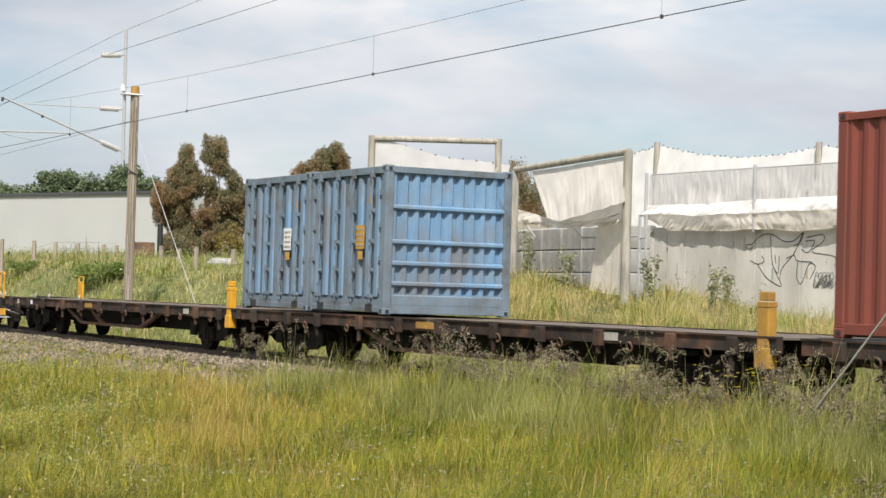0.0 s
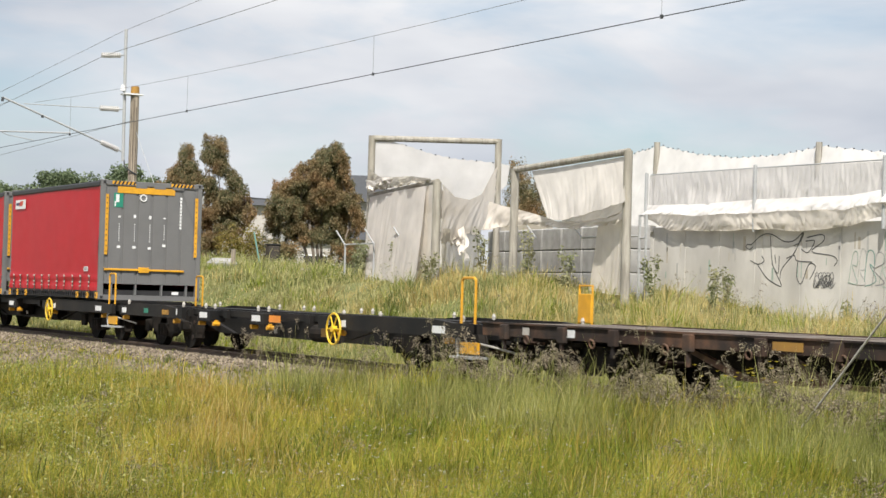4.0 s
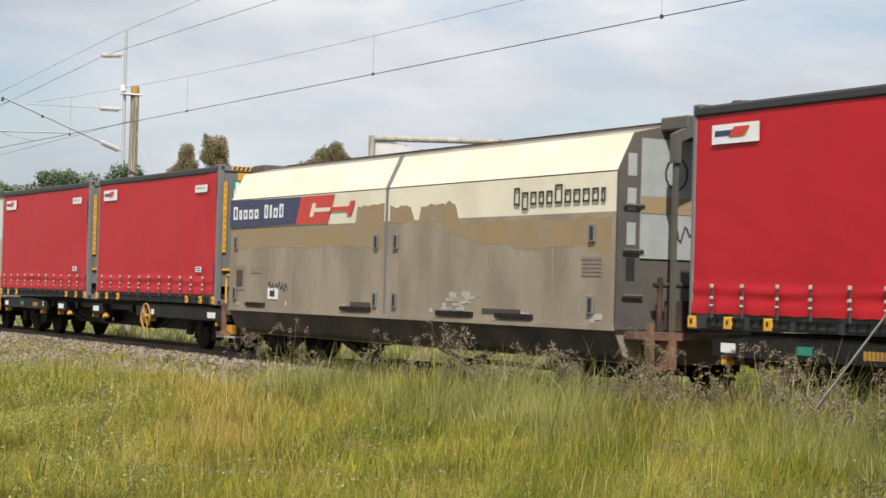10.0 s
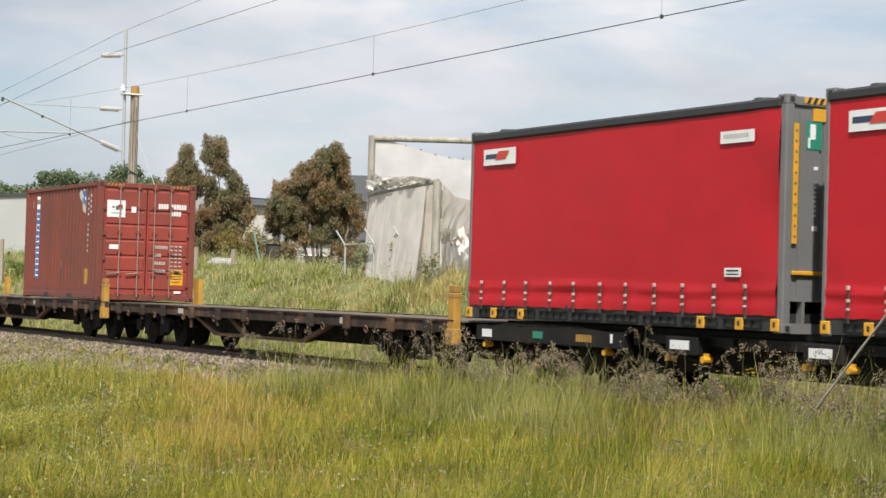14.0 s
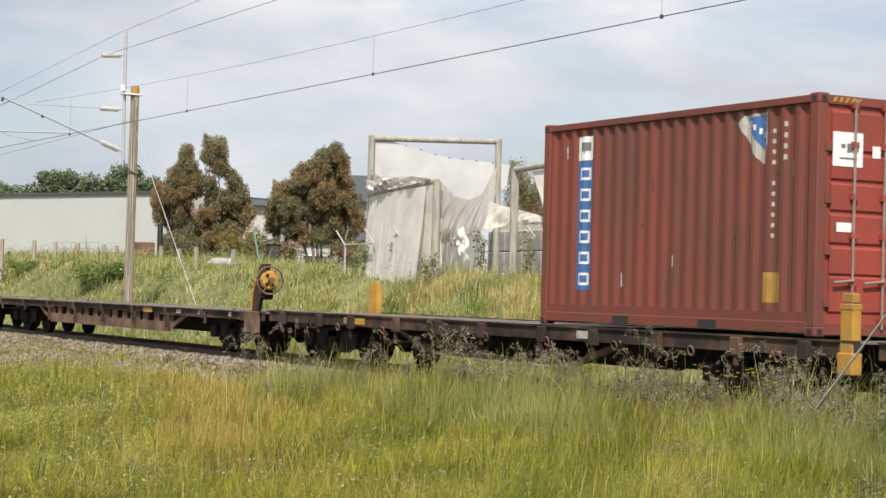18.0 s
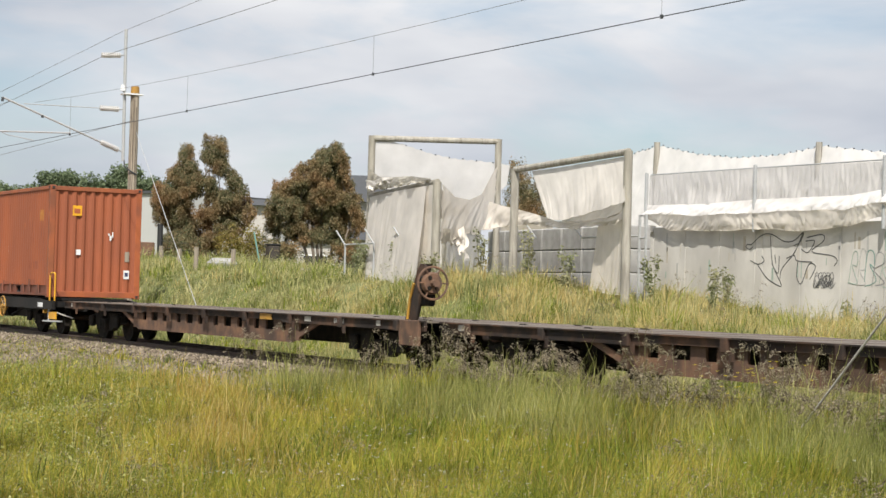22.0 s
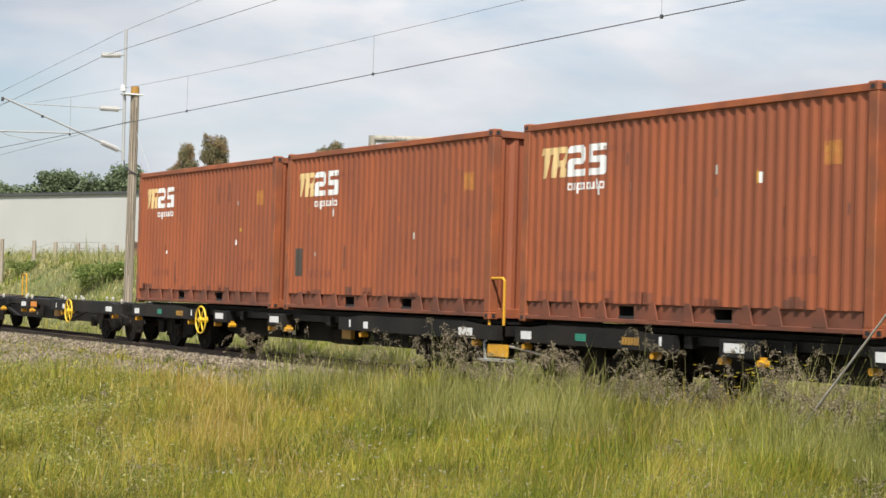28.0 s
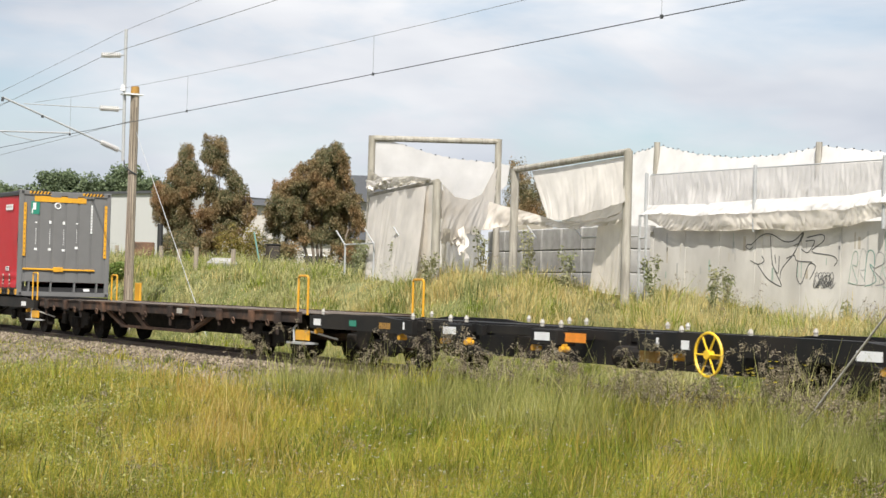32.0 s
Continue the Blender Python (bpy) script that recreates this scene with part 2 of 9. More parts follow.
SOIL = surface("grassy_soil", (0.12, 0.14, 0.04), 0.95, 0.0, (0.18, 0.17, 0.07), 0.8, 0.8, dirt=(0.05, 0.07, 0.02), dirt_amount=0.6, dirt_scale=0.25, bump=0.6, grain=14)
SHED = surface("pale_shed_cladding", (0.46, 0.46, 0.455), 0.7, 0.0, (0.41, 0.41, 0.41), 0.5, 0.3, bump=0.0, grain=150)
END_GREY = surface("faded_blue_grey_paint", (0.33, 0.345, 0.35), 0.7, 0.0, (0.26, 0.27, 0.27), 0.6, 3, bump=0.05)
ROOF_GREY = surface("slate_grey_roofing", (0.065, 0.068, 0.074), 0.7, bump=0.1)
WHITE_WALL = surface("pale_house_wall", (0.48, 0.455, 0.43), 0.7, bump=0.05)
BARK = surface("eucalypt_bark", (0.22, 0.185, 0.155), 0.85, 0.0, (0.12, 0.095, 0.08), 0.7, 4, bump=0.3, stretch=(1, 1, 0.3))
GRASS = blades("meadow_grass", [(0.030, 0.042, 0.007), (0.125, 0.145, 0.019), (0.30, 0.295, 0.038), (0.50, 0.435, 0.068), (0.78, 0.61, 0.18)], 0.35, (0.52, 0.36, 0.07), 0.5, 0.42, True)
GRASS_FRESH = blades("fresh_meadow_grass", [(0.035, 0.062, 0.008), (0.13, 0.185, 0.022), (0.29, 0.345, 0.045), (0.50, 0.50, 0.10)], 0.2, (0.36, 0.34, 0.05), 0.6, 0.45, True)
GRASS_TALL = blades("olive_tall_grass", [(0.07, 0.085, 0.022), (0.22, 0.24, 0.06), (0.40, 0.40, 0.13), (0.60, 0.55, 0.26)], 0.35, (0.36, 0.30, 0.13), 0.5, 0.42, True)
GRASS_BANK = blades("bank_grass", [(0.07, 0.095, 0.032), (0.19, 0.22, 0.075), (0.34, 0.35, 0.135), (0.48, 0.45, 0.21), (0.66, 0.59, 0.34)], 0.6, (0.52, 0.46, 0.24), 0.45, 0.4, True)
# dark greens carry the shade in the gaps between tufts
GRASS_LOW = blades("shaded_low_grass", [(0.05, 0.07, 0.014), (0.09, 0.125, 0.025), (0.16, 0.19, 0.04), (0.22, 0.22, 0.06)], 0.3, (0.22, 0.17, 0.06), 0.6, 0.35, True)
STALK = blades("grass_stalks", [(0.12, 0.14, 0.045), (0.20, 0.21, 0.075), (0.28, 0.26, 0.12)], 0.3, (0.28, 0.23, 0.12))
LEAF_MEADOW = blades("meadow_leaves", [(0.10, 0.125, 0.03), (0.20, 0.24, 0.055), (0.32, 0.35, 0.10), (0.50, 0.48, 0.22)], 0.3, (0.42, 0.38, 0.13), 0.8, 0.4)
LEAF_BANK = blades("bank_leaves", [(0.14, 0.17, 0.06), (0.27, 0.30, 0.11), (0.42, 0.42, 0.19), (0.58, 0.54, 0.32)], 0.3, (0.40, 0.36, 0.14), 0.5, 0.35)
LEAF_OCHRE = blades("ochre_shrub_leaves", [(0.12, 0.12, 0.03), (0.22, 0.19, 0.05), (0.34, 0.25, 0.08)], 0.3, (0.32, 0.20, 0.06), 1.0, 0.3)
SEED = blades("grass_seed_heads", [(0.075, 0.060, 0.042), (0.19, 0.155, 0.11), (0.34, 0.285, 0.20), (0.52, 0.45, 0.33)], 0.35, (0.20, 0.19, 0.09))
STRAW_PALE = blades("bleached_straw", [(0.42, 0.32, 0.11), (0.60, 0.47, 0.19), (0.76, 0.64, 0.33)], 0.2, (0.46, 0.40, 0.16), 0.6, 0.4)
STRAW = blades("dry_straw", [(0.30, 0.185, 0.035), (0.48, 0.33, 0.07), (0.62, 0.47, 0.14), (0.74, 0.62, 0.28)], 0.2)
LEAF_GUM = blades("eucalypt_leaves", [(0.055, 0.064, 0.032), (0.115, 0.122, 0.06), (0.20, 0.18, 0.09), (0.33, 0.25, 0.145)], 0.75, (0.34, 0.18, 0.085), 0.75, 0.25)
LEAF_FAR = blades("dark_tree_leaves", [(0.085, 0.12, 0.065), (0.14, 0.18, 0.10), (0.19, 0.235, 0.13)], 0.3, (0.08, 0.10, 0.05), 0.2, 0.2)
LEAF_WEED = blades("weed_leaves", [(0.15, 0.17, 0.085), (0.25, 0.27, 0.14), (0.36, 0.37, 0.22)], 0.4, (0.34, 0.27, 0.15), 1.0, 0.3)
LEAF_SHRUB = blades("shrub_leaves", [(0.09, 0.14, 0.03), (0.15, 0.21, 0.05), (0.23, 0.27, 0.08)], 0.3, (0.3, 0.3, 0.1), 1.0, 0.35)


def netting(name, colour, clear):
    """White shade netting: a fine weave, part of the light passes."""
    m = bpy.data.materials.new(name)
    m.use_nodes = True
    n, l = m.node_tree.nodes, m.node_tree.links
    n.clear()
    out = n.new("ShaderNodeOutputMaterial")
    co = n.new("ShaderNodeTexCoord")
    nz = n.new("ShaderNodeTexNoise")
    nz.inputs["Scale"].default_value = 1.6
    nz.inputs["Detail"].default_value = 5
    l.new(co.outputs["Object"], nz.inputs["Vector"])
    mr = n.new("ShaderNodeMapRange")
    mr.inputs["From Min"].default_value = 0.35
    mr.inputs["From Max"].default_value = 0.7
    l.new(nz.outputs["Fac"], mr.inputs["Value"])
    mix = n.new("ShaderNodeMix")
    mix.data_type = "RGBA"
    mix.inputs["A"].default_value = (*colour, 1)
    mix.inputs["B"].default_value = (*[c * 0.82 for c in colour], 1)
    l.new(mr.outputs["Result"], mix.inputs["Factor"])
    d = n.new("ShaderNodeBsdfPrincipled")
    d.inputs["Roughness"].default_value = 0.8
    l.new(mix.outputs["Result"], d.inputs["Base Color"])
    t = n.new("ShaderNodeBsdfTranslucent")
    l.new(mix.outputs["Result"], t.inputs["Color"])
    c = n.new("ShaderNodeBsdfTransparent")
    a = n.new("ShaderNodeMixShader")
    a.inputs["Fac"].default_value = 0.20
    l.new(d.outputs["BSDF"], a.inputs[1])
    l.new(t.outputs["BSDF"], a.inputs[2])
    s = n.new("ShaderNodeMixShader")
    s.inputs["Fac"].default_value = clear
    l.new(a.outputs["Shader"], s.inputs[1])
    l.new(c.outputs["BSDF"], s.inputs[2])
    l.new(s.outputs["Shader"], out.inputs["Surface"])
    return m


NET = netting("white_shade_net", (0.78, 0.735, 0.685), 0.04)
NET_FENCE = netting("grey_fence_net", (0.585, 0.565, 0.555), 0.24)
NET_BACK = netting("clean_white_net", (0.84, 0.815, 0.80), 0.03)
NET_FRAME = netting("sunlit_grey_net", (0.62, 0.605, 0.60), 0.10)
NET_WORN = netting("worn_open_net", (0.84, 0.775, 0.70), 0.08)
NET_THIN = netting("thin_cream_net", (0.84, 0.775, 0.69), 0.14)
NET_DIRTY = netting("dirty_net", (0.60, 0.55, 0.46), 0.22)

# ---------------------------------------------------------------- building blocks


def part(name, bm, material, parent, label=""):
    me = bpy.data.meshes.new(name)
    bm.to_mesh(me)
    bm.free()
    me.materials.append(material)
    ob = new(name, me)
    ob.parent = parent
    if label:
        ob["label"] = label
    return ob


def mesh_of(name, verts, faces, material):
    me = bpy.data.meshes.new(name)
    me.from_pydata(verts, [], faces)
    me.materials.append(material)
    me.update()
    return me


def box(bm, x0, x1, y0, y1, z0, z1, bevel=0.0):
    v = [bm.verts.new((x, y, z)) for x in (x0, x1) for y in (y0, y1) for z in (z0, z1)]
    fs = [bm.faces.new([v[i] for i in f]) for f in ((0, 1, 3, 2), (4, 6, 7, 5), (0, 4, 5, 1), (2, 3, 7, 6), (0, 2, 6, 4), (1, 5, 7, 3))]
    if bevel:
        es = list({e for f in fs for e in f.edges})
        bmesh.ops.bevel(bm, geom=es, offset=bevel, segments=1, affect="EDGES")
    return bm


def boxes(*rows, bevel=0.0):
    bm = bmesh.new()
    for r in rows:
        box(bm, *r, bevel=bevel)
    return bm


def tube(bm, p, q, r, n=8, r2=None):
    p, q = Vector(p), Vector(q)
    m = (q - p).to_track_quat("Z", "Y").to_matrix()
    r2 = r if r2 is None else r2
    a = [bm.verts.new(p + m @ Vector((r * math.cos(2 * math.pi * i / n), r * math.sin(2 * math.pi * i / n), 0))) for i in range(n)]
    b = [bm.verts.new(q + m @ Vector((r2 * math.cos(2 * math.pi * i / n), r2 * math.sin(2 * math.pi * i / n), 0))) for i in range(n)]
    for i in range(n):
        bm.faces.new((a[i], a[(i + 1) % n], b[(i + 1) % n], b[i]))
    bm.faces.new(a[::-1])
    bm.faces.new(b)
    return bm


def tubes(r, *pairs, n=8):
    bm = bmesh.new()
    for p, q in pairs:
        tube(bm, p, q, r, n)
    return bm


def bent(r, *pts, n=8):
    """A round bar swept through the points as one skin."""
    bm = bmesh.new()
    pts = [Vector(p) for p in pts]
    ways = [(q - p).normalized() for p, q in zip(pts, pts[1:])]
    side = ways[0].orthogonal().normalized()
    rows = []
    for k, p in enumerate(pts):
        w = (ways[max(k - 1, 0)] + ways[min(k, len(ways) - 1)])
        w = w.normalized() if w.length > 1e-4 else ways[min(k, len(ways) - 1)]
        side = side - w * side.dot(w)
        side = side.normalized() if side.length > 1e-4 else w.orthogonal().normalized()
        up = w.cross(side)
        rows.append([bm.verts.new(p + (side * math.cos(2 * math.pi * i / n) + up * math.sin(2 * math.pi * i / n)) * r) for i in range(n)])
    for a, b in zip(rows, rows[1:]):
        for i in range(n):
            bm.faces.new((a[i], a[(i + 1) % n], b[(i + 1) % n], b[i]))
    bm.faces.new(rows[0][::-1])
    bm.faces.new(rows[-1])
    return bm


def ring(bm, centre, axis, r, wire, n=24, k=6):
    """A torus round an axis: a hand wheel's rim or a tyre."""
    m = Vector(axis).to_track_quat("Z", "Y").to_matrix()
    rows = []
    for i in range(n):
        a = 2 * math.pi * i / n
        rows.append([bm.verts.new(Vector(centre) + m @ Vector(((r + wire * math.cos(2 * math.pi * j / k)) * math.cos(a),
                     (r + wire * math.cos(2 * math.pi * j / k)) * math.sin(a), wire * math.sin(2 * math.pi * j / k)))) for j in range(k)])
    for i in range(n):
        for j in range(k):
            bm.faces.new((rows[i][j], rows[(i + 1) % n][j], rows[(i + 1) % n][(j + 1) % k], rows[i][(j + 1) % k]))
    return bm


def prism(bm, pts, axis, lo, hi):
    """A flat outline pushed along an axis: pts are in the plane of the other two axes, in order."""
    def put(u, v, w):
        return {"x": (w, u, v), "y": (u, w, v), "z": (u, v, w)}[axis]
    a = [bm.verts.new(put(u, v, lo)) for u, v in pts]
    b = [bm.verts.new(put(u, v, hi)) for u, v in pts]
    n = len(pts)
    bm.faces.new(a)
    bm.faces.new(b[::-1])
    for i in range(n):
        bm.faces.new((a[i], b[i], b[(i + 1) % n], a[(i + 1) % n]))
    bmesh.ops.recalc_face_normals(bm, faces=bm.faces[:])
    return bm


def corrugated(length, height, pitch, depth, slope=0.25, margin=0.0):
    """A sheet of trapezoid ribs that run upright, in the xz plane, with its ribs towards -y; two sides, 4 mm thick."""
    xs, ys = [], []
    n = max(2, round(length / pitch))
    p = length / n
    for i in range(n):
        x = i * p
        for fx, fy in ((0.0, 0), (0.5 - slope, 0), (0.5, 1), (1 - slope, 1)):
            xs.append(x + fx * p)
            ys.append(fy * depth)
    xs.append(length)
    ys.append(0)
    bm = bmesh.new()
    lo = [bm.verts.new((x - length / 2, y, 0)) for x, y in zip(xs, ys)]
    hi = [bm.verts.new((x - length / 2, y, height)) for x, y in zip(xs, ys)]
    lo2 = [bm.verts.new((x - length / 2, y + 0.004, 0)) for x, y in zip(xs, ys)]
    hi2 = [bm.verts.new((x - length / 2, y + 0.004, height)) for x, y in zip(xs, ys)]
    for i in range(len(xs) - 1):
        bm.faces.new((lo[i], lo[i + 1], hi[i + 1], hi[i]))
        bm.faces.new((lo2[i + 1], lo2[i], hi2[i], hi2[i + 1]))
    return bm


def moved(bm, m):
    bmesh.ops.transform(bm, matrix=m, verts=bm.verts[:])
    return bm


def rib_depth(x, length, pitch, depth):
    """How deep the ribbed sheet lies at x; the same ribs as corrugated()."""
    p = length / max(2, round(length / pitch))
    f = ((x + length / 2) / p) % 1
    return depth * min(1, max(0, (f - 0.25) * 4) if f < 0.5 else (1 - f) * 4)


def on_ribs(me, skin):
    """Lay flat paint onto a ribbed side: skin is the sheet's y, length, pitch and depth."""
    y0, length, pitch, depth = skin
    bm = bmesh.new()
    bm.from_mesh(me)
    p = length / max(2, round(length / pitch))
    lo, hi = min(v.co.x for v in bm.verts), max(v.co.x for v in bm.verts)
    for k in range(int((lo + length / 2) / p * 4), int((hi + length / 2) / p * 4) + 1):
        x = -length / 2 + k * p / 4
        if lo < x < hi:
            bmesh.ops.bisect_plane(bm, geom=bm.verts[:] + bm.edges[:] + bm.faces[:], plane_co=(x, 0, 0), plane_no=(1, 0, 0))
    for v in bm.verts:
        v.co.y = y0 + rib_depth(v.co.x, length, pitch, depth) - 0.003
    bm.to_mesh(me)
    bm.free()


def painted(parent, outlines, mat, name, skin, lift=0.0):
    """Paint on a ribbed side: each outline, points x and z in order, is a part of its own."""
    for pts in outlines:
        bm = bmesh.new()
        bm.faces.new([bm.verts.new((x, 0, z)) for x, z in pts])
        ob = part(name, bm, mat, parent)
        on_ribs(ob.data, (skin[0] - lift, *skin[1:]))


def block(u0, u1, v0, v1):
    return [(u0, v0), (u1, v0), (u1, v1), (u0, v1)]


def stencil(parent, strokes, x, z, lean, mat, name, skin):
    """One stencilled letter on a ribbed side, of strokes that butt end to end."""
    bm = bmesh.new()
    for pts in strokes:
        bm.faces.new([bm.verts.new((x + u + lean * v, 0, z + v)) for u, v in pts])
    on_ribs(part(name, bm, mat, parent).data, skin)


# bold letters 0.43 high, stroke by stroke
GLYPH_T = [block(0.0, 0.35, 0.33, 0.43), block(0.115, 0.235, 0.0, 0.33)]
GLYPH_R = [block(0.0, 0.12, 0.0, 0.43), [(0.12, 0.34), (0.28, 0.34), (0.37, 0.37), (0.33, 0.43), (0.12, 0.43)], [(0.25, 0.24), (0.34, 0.20), (0.37, 0.24), (0.37, 0.37), (0.28, 0.34)],
           [(0.12, 0.15), (0.30, 0.15), (0.34, 0.20), (0.25, 0.24), (0.12, 0.24)], [(0.24, 0.0), (0.37, 0.0), (0.37, 0.11), (0.30, 0.15), (0.24, 0.15)]]
GLYPH_2 = [[(0.0, 0.33), (0.30, 0.33), (0.44, 0.35), (0.44, 0.38), (0.39, 0.43), (0.05, 0.43), (0.0, 0.38)], [(0.31, 0.25), (0.44, 0.22), (0.44, 0.35), (0.30, 0.33)],
           [(0.0, 0.165), (0.13, 0.165), (0.39, 0.165), (0.44, 0.22), (0.31, 0.25), (0.06, 0.255), (0.0, 0.21)], block(0.0, 0.13, 0.095, 0.165), block(0.0, 0.44, 0.0, 0.095)]
GLYPH_5 = [block(0.0, 0.44, 0.335, 0.43), block(0.0, 0.13, 0.265, 0.335), [(0.0, 0.175), (0.31, 0.175), (0.44, 0.20), (0.44, 0.225), (0.40, 0.265), (0.0, 0.265)],
           [(0.31, 0.095), (0.44, 0.06), (0.44, 0.20), (0.31, 0.175)], [(0.0, 0.0), (0.39, 0.0), (0.44, 0.05), (0.44, 0.06), (0.31, 0.095), (0.0, 0.095)]]



# ---------------------------------------------------------------- the ground and the track
TRACK = 15.28            # y of the track's middle
GAUGE = 1.067
rng = np.random.default_rng(7)


def smooth(a, b, v):
    u = np.clip((v - a) / (b - a), 0, 1)
    return u * u * (3 - 2 * u)


def bank_top(x):
    """Height of the land behind the railway: it rises as the line runs away."""
    return 0.62 + 0.95 * smooth(31, 41, -x) + 0.75 * smooth(44, 76, -x)


def ground_z(x, y):
    x, y = np.asarray(x, float), np.asarray(y, float)
    near = -0.42 + 0.10 * np.sin(x * 0.31 + 0.7) * np.cos(y * 0.42) + 0.05 * np.sin(x * 1.1) * np.sin(y * 0.9 + 1)
    bed = -0.26
    far = -0.35 + (bank_top(x) + 0.35) * smooth(17.4, 22.6, y) - 0.25 * smooth(24, 29, y) * smooth(-46, -38, x) + 0.05 * np.sin(x * 0.8) * np.sin(y * 0.7)
    z = near + (bed - near) * smooth(11.6, 13.4, y)
    z = z + (far - z) * smooth(17.2, 18.2, y)
    return z + 0.4 * smooth(60, 200, y) + 0.8 * smooth(90, 400, np.hypot(x, y))


def ground_sheet():
    xs = np.unique(np.concatenate([np.linspace(-2600, -140, 26), np.linspace(-140, -90, 26), np.linspace(-90, 4, 189), np.linspace(4, 2600, 30)]))
    ys = np.unique(np.concatenate([np.linspace(-2600, -30, 24), np.linspace(-30, 2, 17), np.linspace(2, 36, 137), np.linspace(36, 120, 40), np.linspace(120, 2600, 24)]))
    gx, gy = np.meshgrid(xs, ys)
    gz = ground_z(gx, gy)
    nx = len(xs)
    verts = np.stack([gx.ravel(), gy.ravel(), gz.ravel()], 1).tolist()
    faces = [(j * nx + i, j * nx + i + 1, (j + 1) * nx + i + 1, (j + 1) * nx + i) for j in range(len(ys) - 1) for i in range(nx - 1)]
    me = mesh_of("ground", verts, faces, SOIL)
    for p in me.polygons:
        p.use_smooth = True
    return tagged(new("ground", me), "grassy meadow and bank on both sides of the railway", "ground", kind="structure")


ground_sheet()


def ballast_bed():
    prof = [(-2.35, -0.34), (-1.75, -0.24), (-1.3, -0.115), (1.3, -0.115), (1.75, -0.24), (2.35, -0.34)]
    xs = np.linspace(-150, 30, 361)
    verts, faces = [], []
    for x in xs:
        for y, z in prof:
            verts.append((x, TRACK + y + rng.normal(0, 0.03), z + rng.normal(0, 0.015)))
    k = len(prof)
    for i in range(len(xs) - 1):
        for j in range(k - 1):
            faces.append((i * k + j, (i + 1) * k + j, (i + 1) * k + j + 1, i * k + j + 1))
    ob = tagged(new("ballast", mesh_of("ballast", verts, faces, BALLAST)), "grey-brown crushed stone ballast under the railway track", "ballast", kind="structure")
    # loose stones on the shoulder towards the meadow
    n = 18000
    px = rng.uniform(-66, -24, n)
    py = TRACK - 0.9 - np.abs(rng.normal(0.2, 2.6, n))
    verts, faces = [], []
    octa = np.array([(1, 0, 0), (-1, 0, 0), (0, 1, 0), (0, -1, 0), (0, 0, 1), (0, 0, -1)], float)
    of = [(0, 2, 4), (2, 1, 4), (1, 3, 4), (3, 0, 4), (2, 0, 5), (1, 2, 5), (3, 1, 5), (0, 3, 5)]
    pz = np.interp(py - TRACK, [p[0] for p in prof], [p[1] for p in prof])
    pz = np.where(py < TRACK - 2.35, ground_z(px, py), pz)
    for i in range(n):
        r = rng.uniform(0.022, 0.055)
        v = octa * r * rng.uniform(0.7, 1.2, (6, 3)) + (px[i], py[i], pz[i] + r * 0.3)
        b = len(verts)
        verts += v.tolist()
        faces += [(a + b, c + b, d + b) for a, c, d in of]
    st = new("ballast_stones", mesh_of("ballast_stones", verts, faces, STONE))
    st.parent = ob
    tagged(st, kind="stuff")
    return ob


ballast_bed()


def gravel_edge(x):
    """Where the bare gravel beside the line gives way to the meadow."""
    return np.interp(x, [-90, -60, -40, -34, -31.5, -29.5, -27.3, -25, -23], [7.6, 7.6, 8.0, 8.3, 9.0, 10.8, 12.2, 13.0, 13.2])


def gravel_apron():
    xs = np.linspace(-92, -23, 231)
    rows = 14
    verts, faces = [], []
    for i, x in enumerate(xs):
        y0 = float(gravel_edge(x)) - 0.15 + 0.12 * math.sin(i * 1.9) + 0.1 * math.sin(i * 0.63)
        for j in range(rows):
            y = y0 + (13.2 - y0) * j / (rows - 1)
            verts.append((x, y, float(ground_z(x, y)) + 0.02 + rng.normal(0, 0.008)))
    for i in range(len(xs) - 1):
        for j in range(rows - 1):
            faces.append((i * rows + j, (i + 1) * rows + j, (i + 1) * rows + j + 1, i * rows + j + 1))
    return tagged(new("gravel", mesh_of("gravel", verts, faces, BALLAST)), "bare grey-brown gravel strip beside the track", "gravel", kind="structure")


gravel_apron()


def rail(y):
    prof = [(-0.065, -0.15), (0.065, -0.15), (0.065, -0.135), (0.01, -0.115), (0.01, -0.045), (0.035, -0.035), (0.035, -0.006), (0.025, 0.0), (-0.025, 0.0), (-0.035, -0.006), (-0.035, -0.035), (-0.01, -0.045), (-0.01, -0.115), (-0.065, -0.135)]
    bm = bmesh.new()
    prism(bm, [(y + a, b) for a, b in prof], "x", -150, 30)
    return bm


track = tagged(new("railway_track"), "narrow-gauge railway track with rusty rails on sleepers", "railway track", kind="structure")
part("rail", rail(TRACK - GAUGE / 2 - 0.035), STEEL_RAIL, track)
part("rail", rail(TRACK + GAUGE / 2 + 0.035), STEEL_RAIL, track)
SLEEPER_MESH = bpy.data.meshes.new("sleeper")
bm_s = boxes((-0.11, 0.11, -1.06, 1.06, -0.19, -0.152), bevel=0.012)
bm_s.to_mesh(SLEEPER_MESH)
bm_s.free()
SLEEPER_MESH.materials.append(SLEEPER)
for i in range(96):
    sl = new("sleeper", SLEEPER_MESH)
    sl.parent = track
    sl.location = (-74 + i * 0.68, TRACK, 0.04)


# ---------------------------------------------------------------- running gear
SPEED = 6.427
WHEEL_R = 0.43
MOVING = []          # (thing, metres along the train, height)
SPINNING = []        # wheelsets, in their bogie's space
WHEEL_DATA = {}


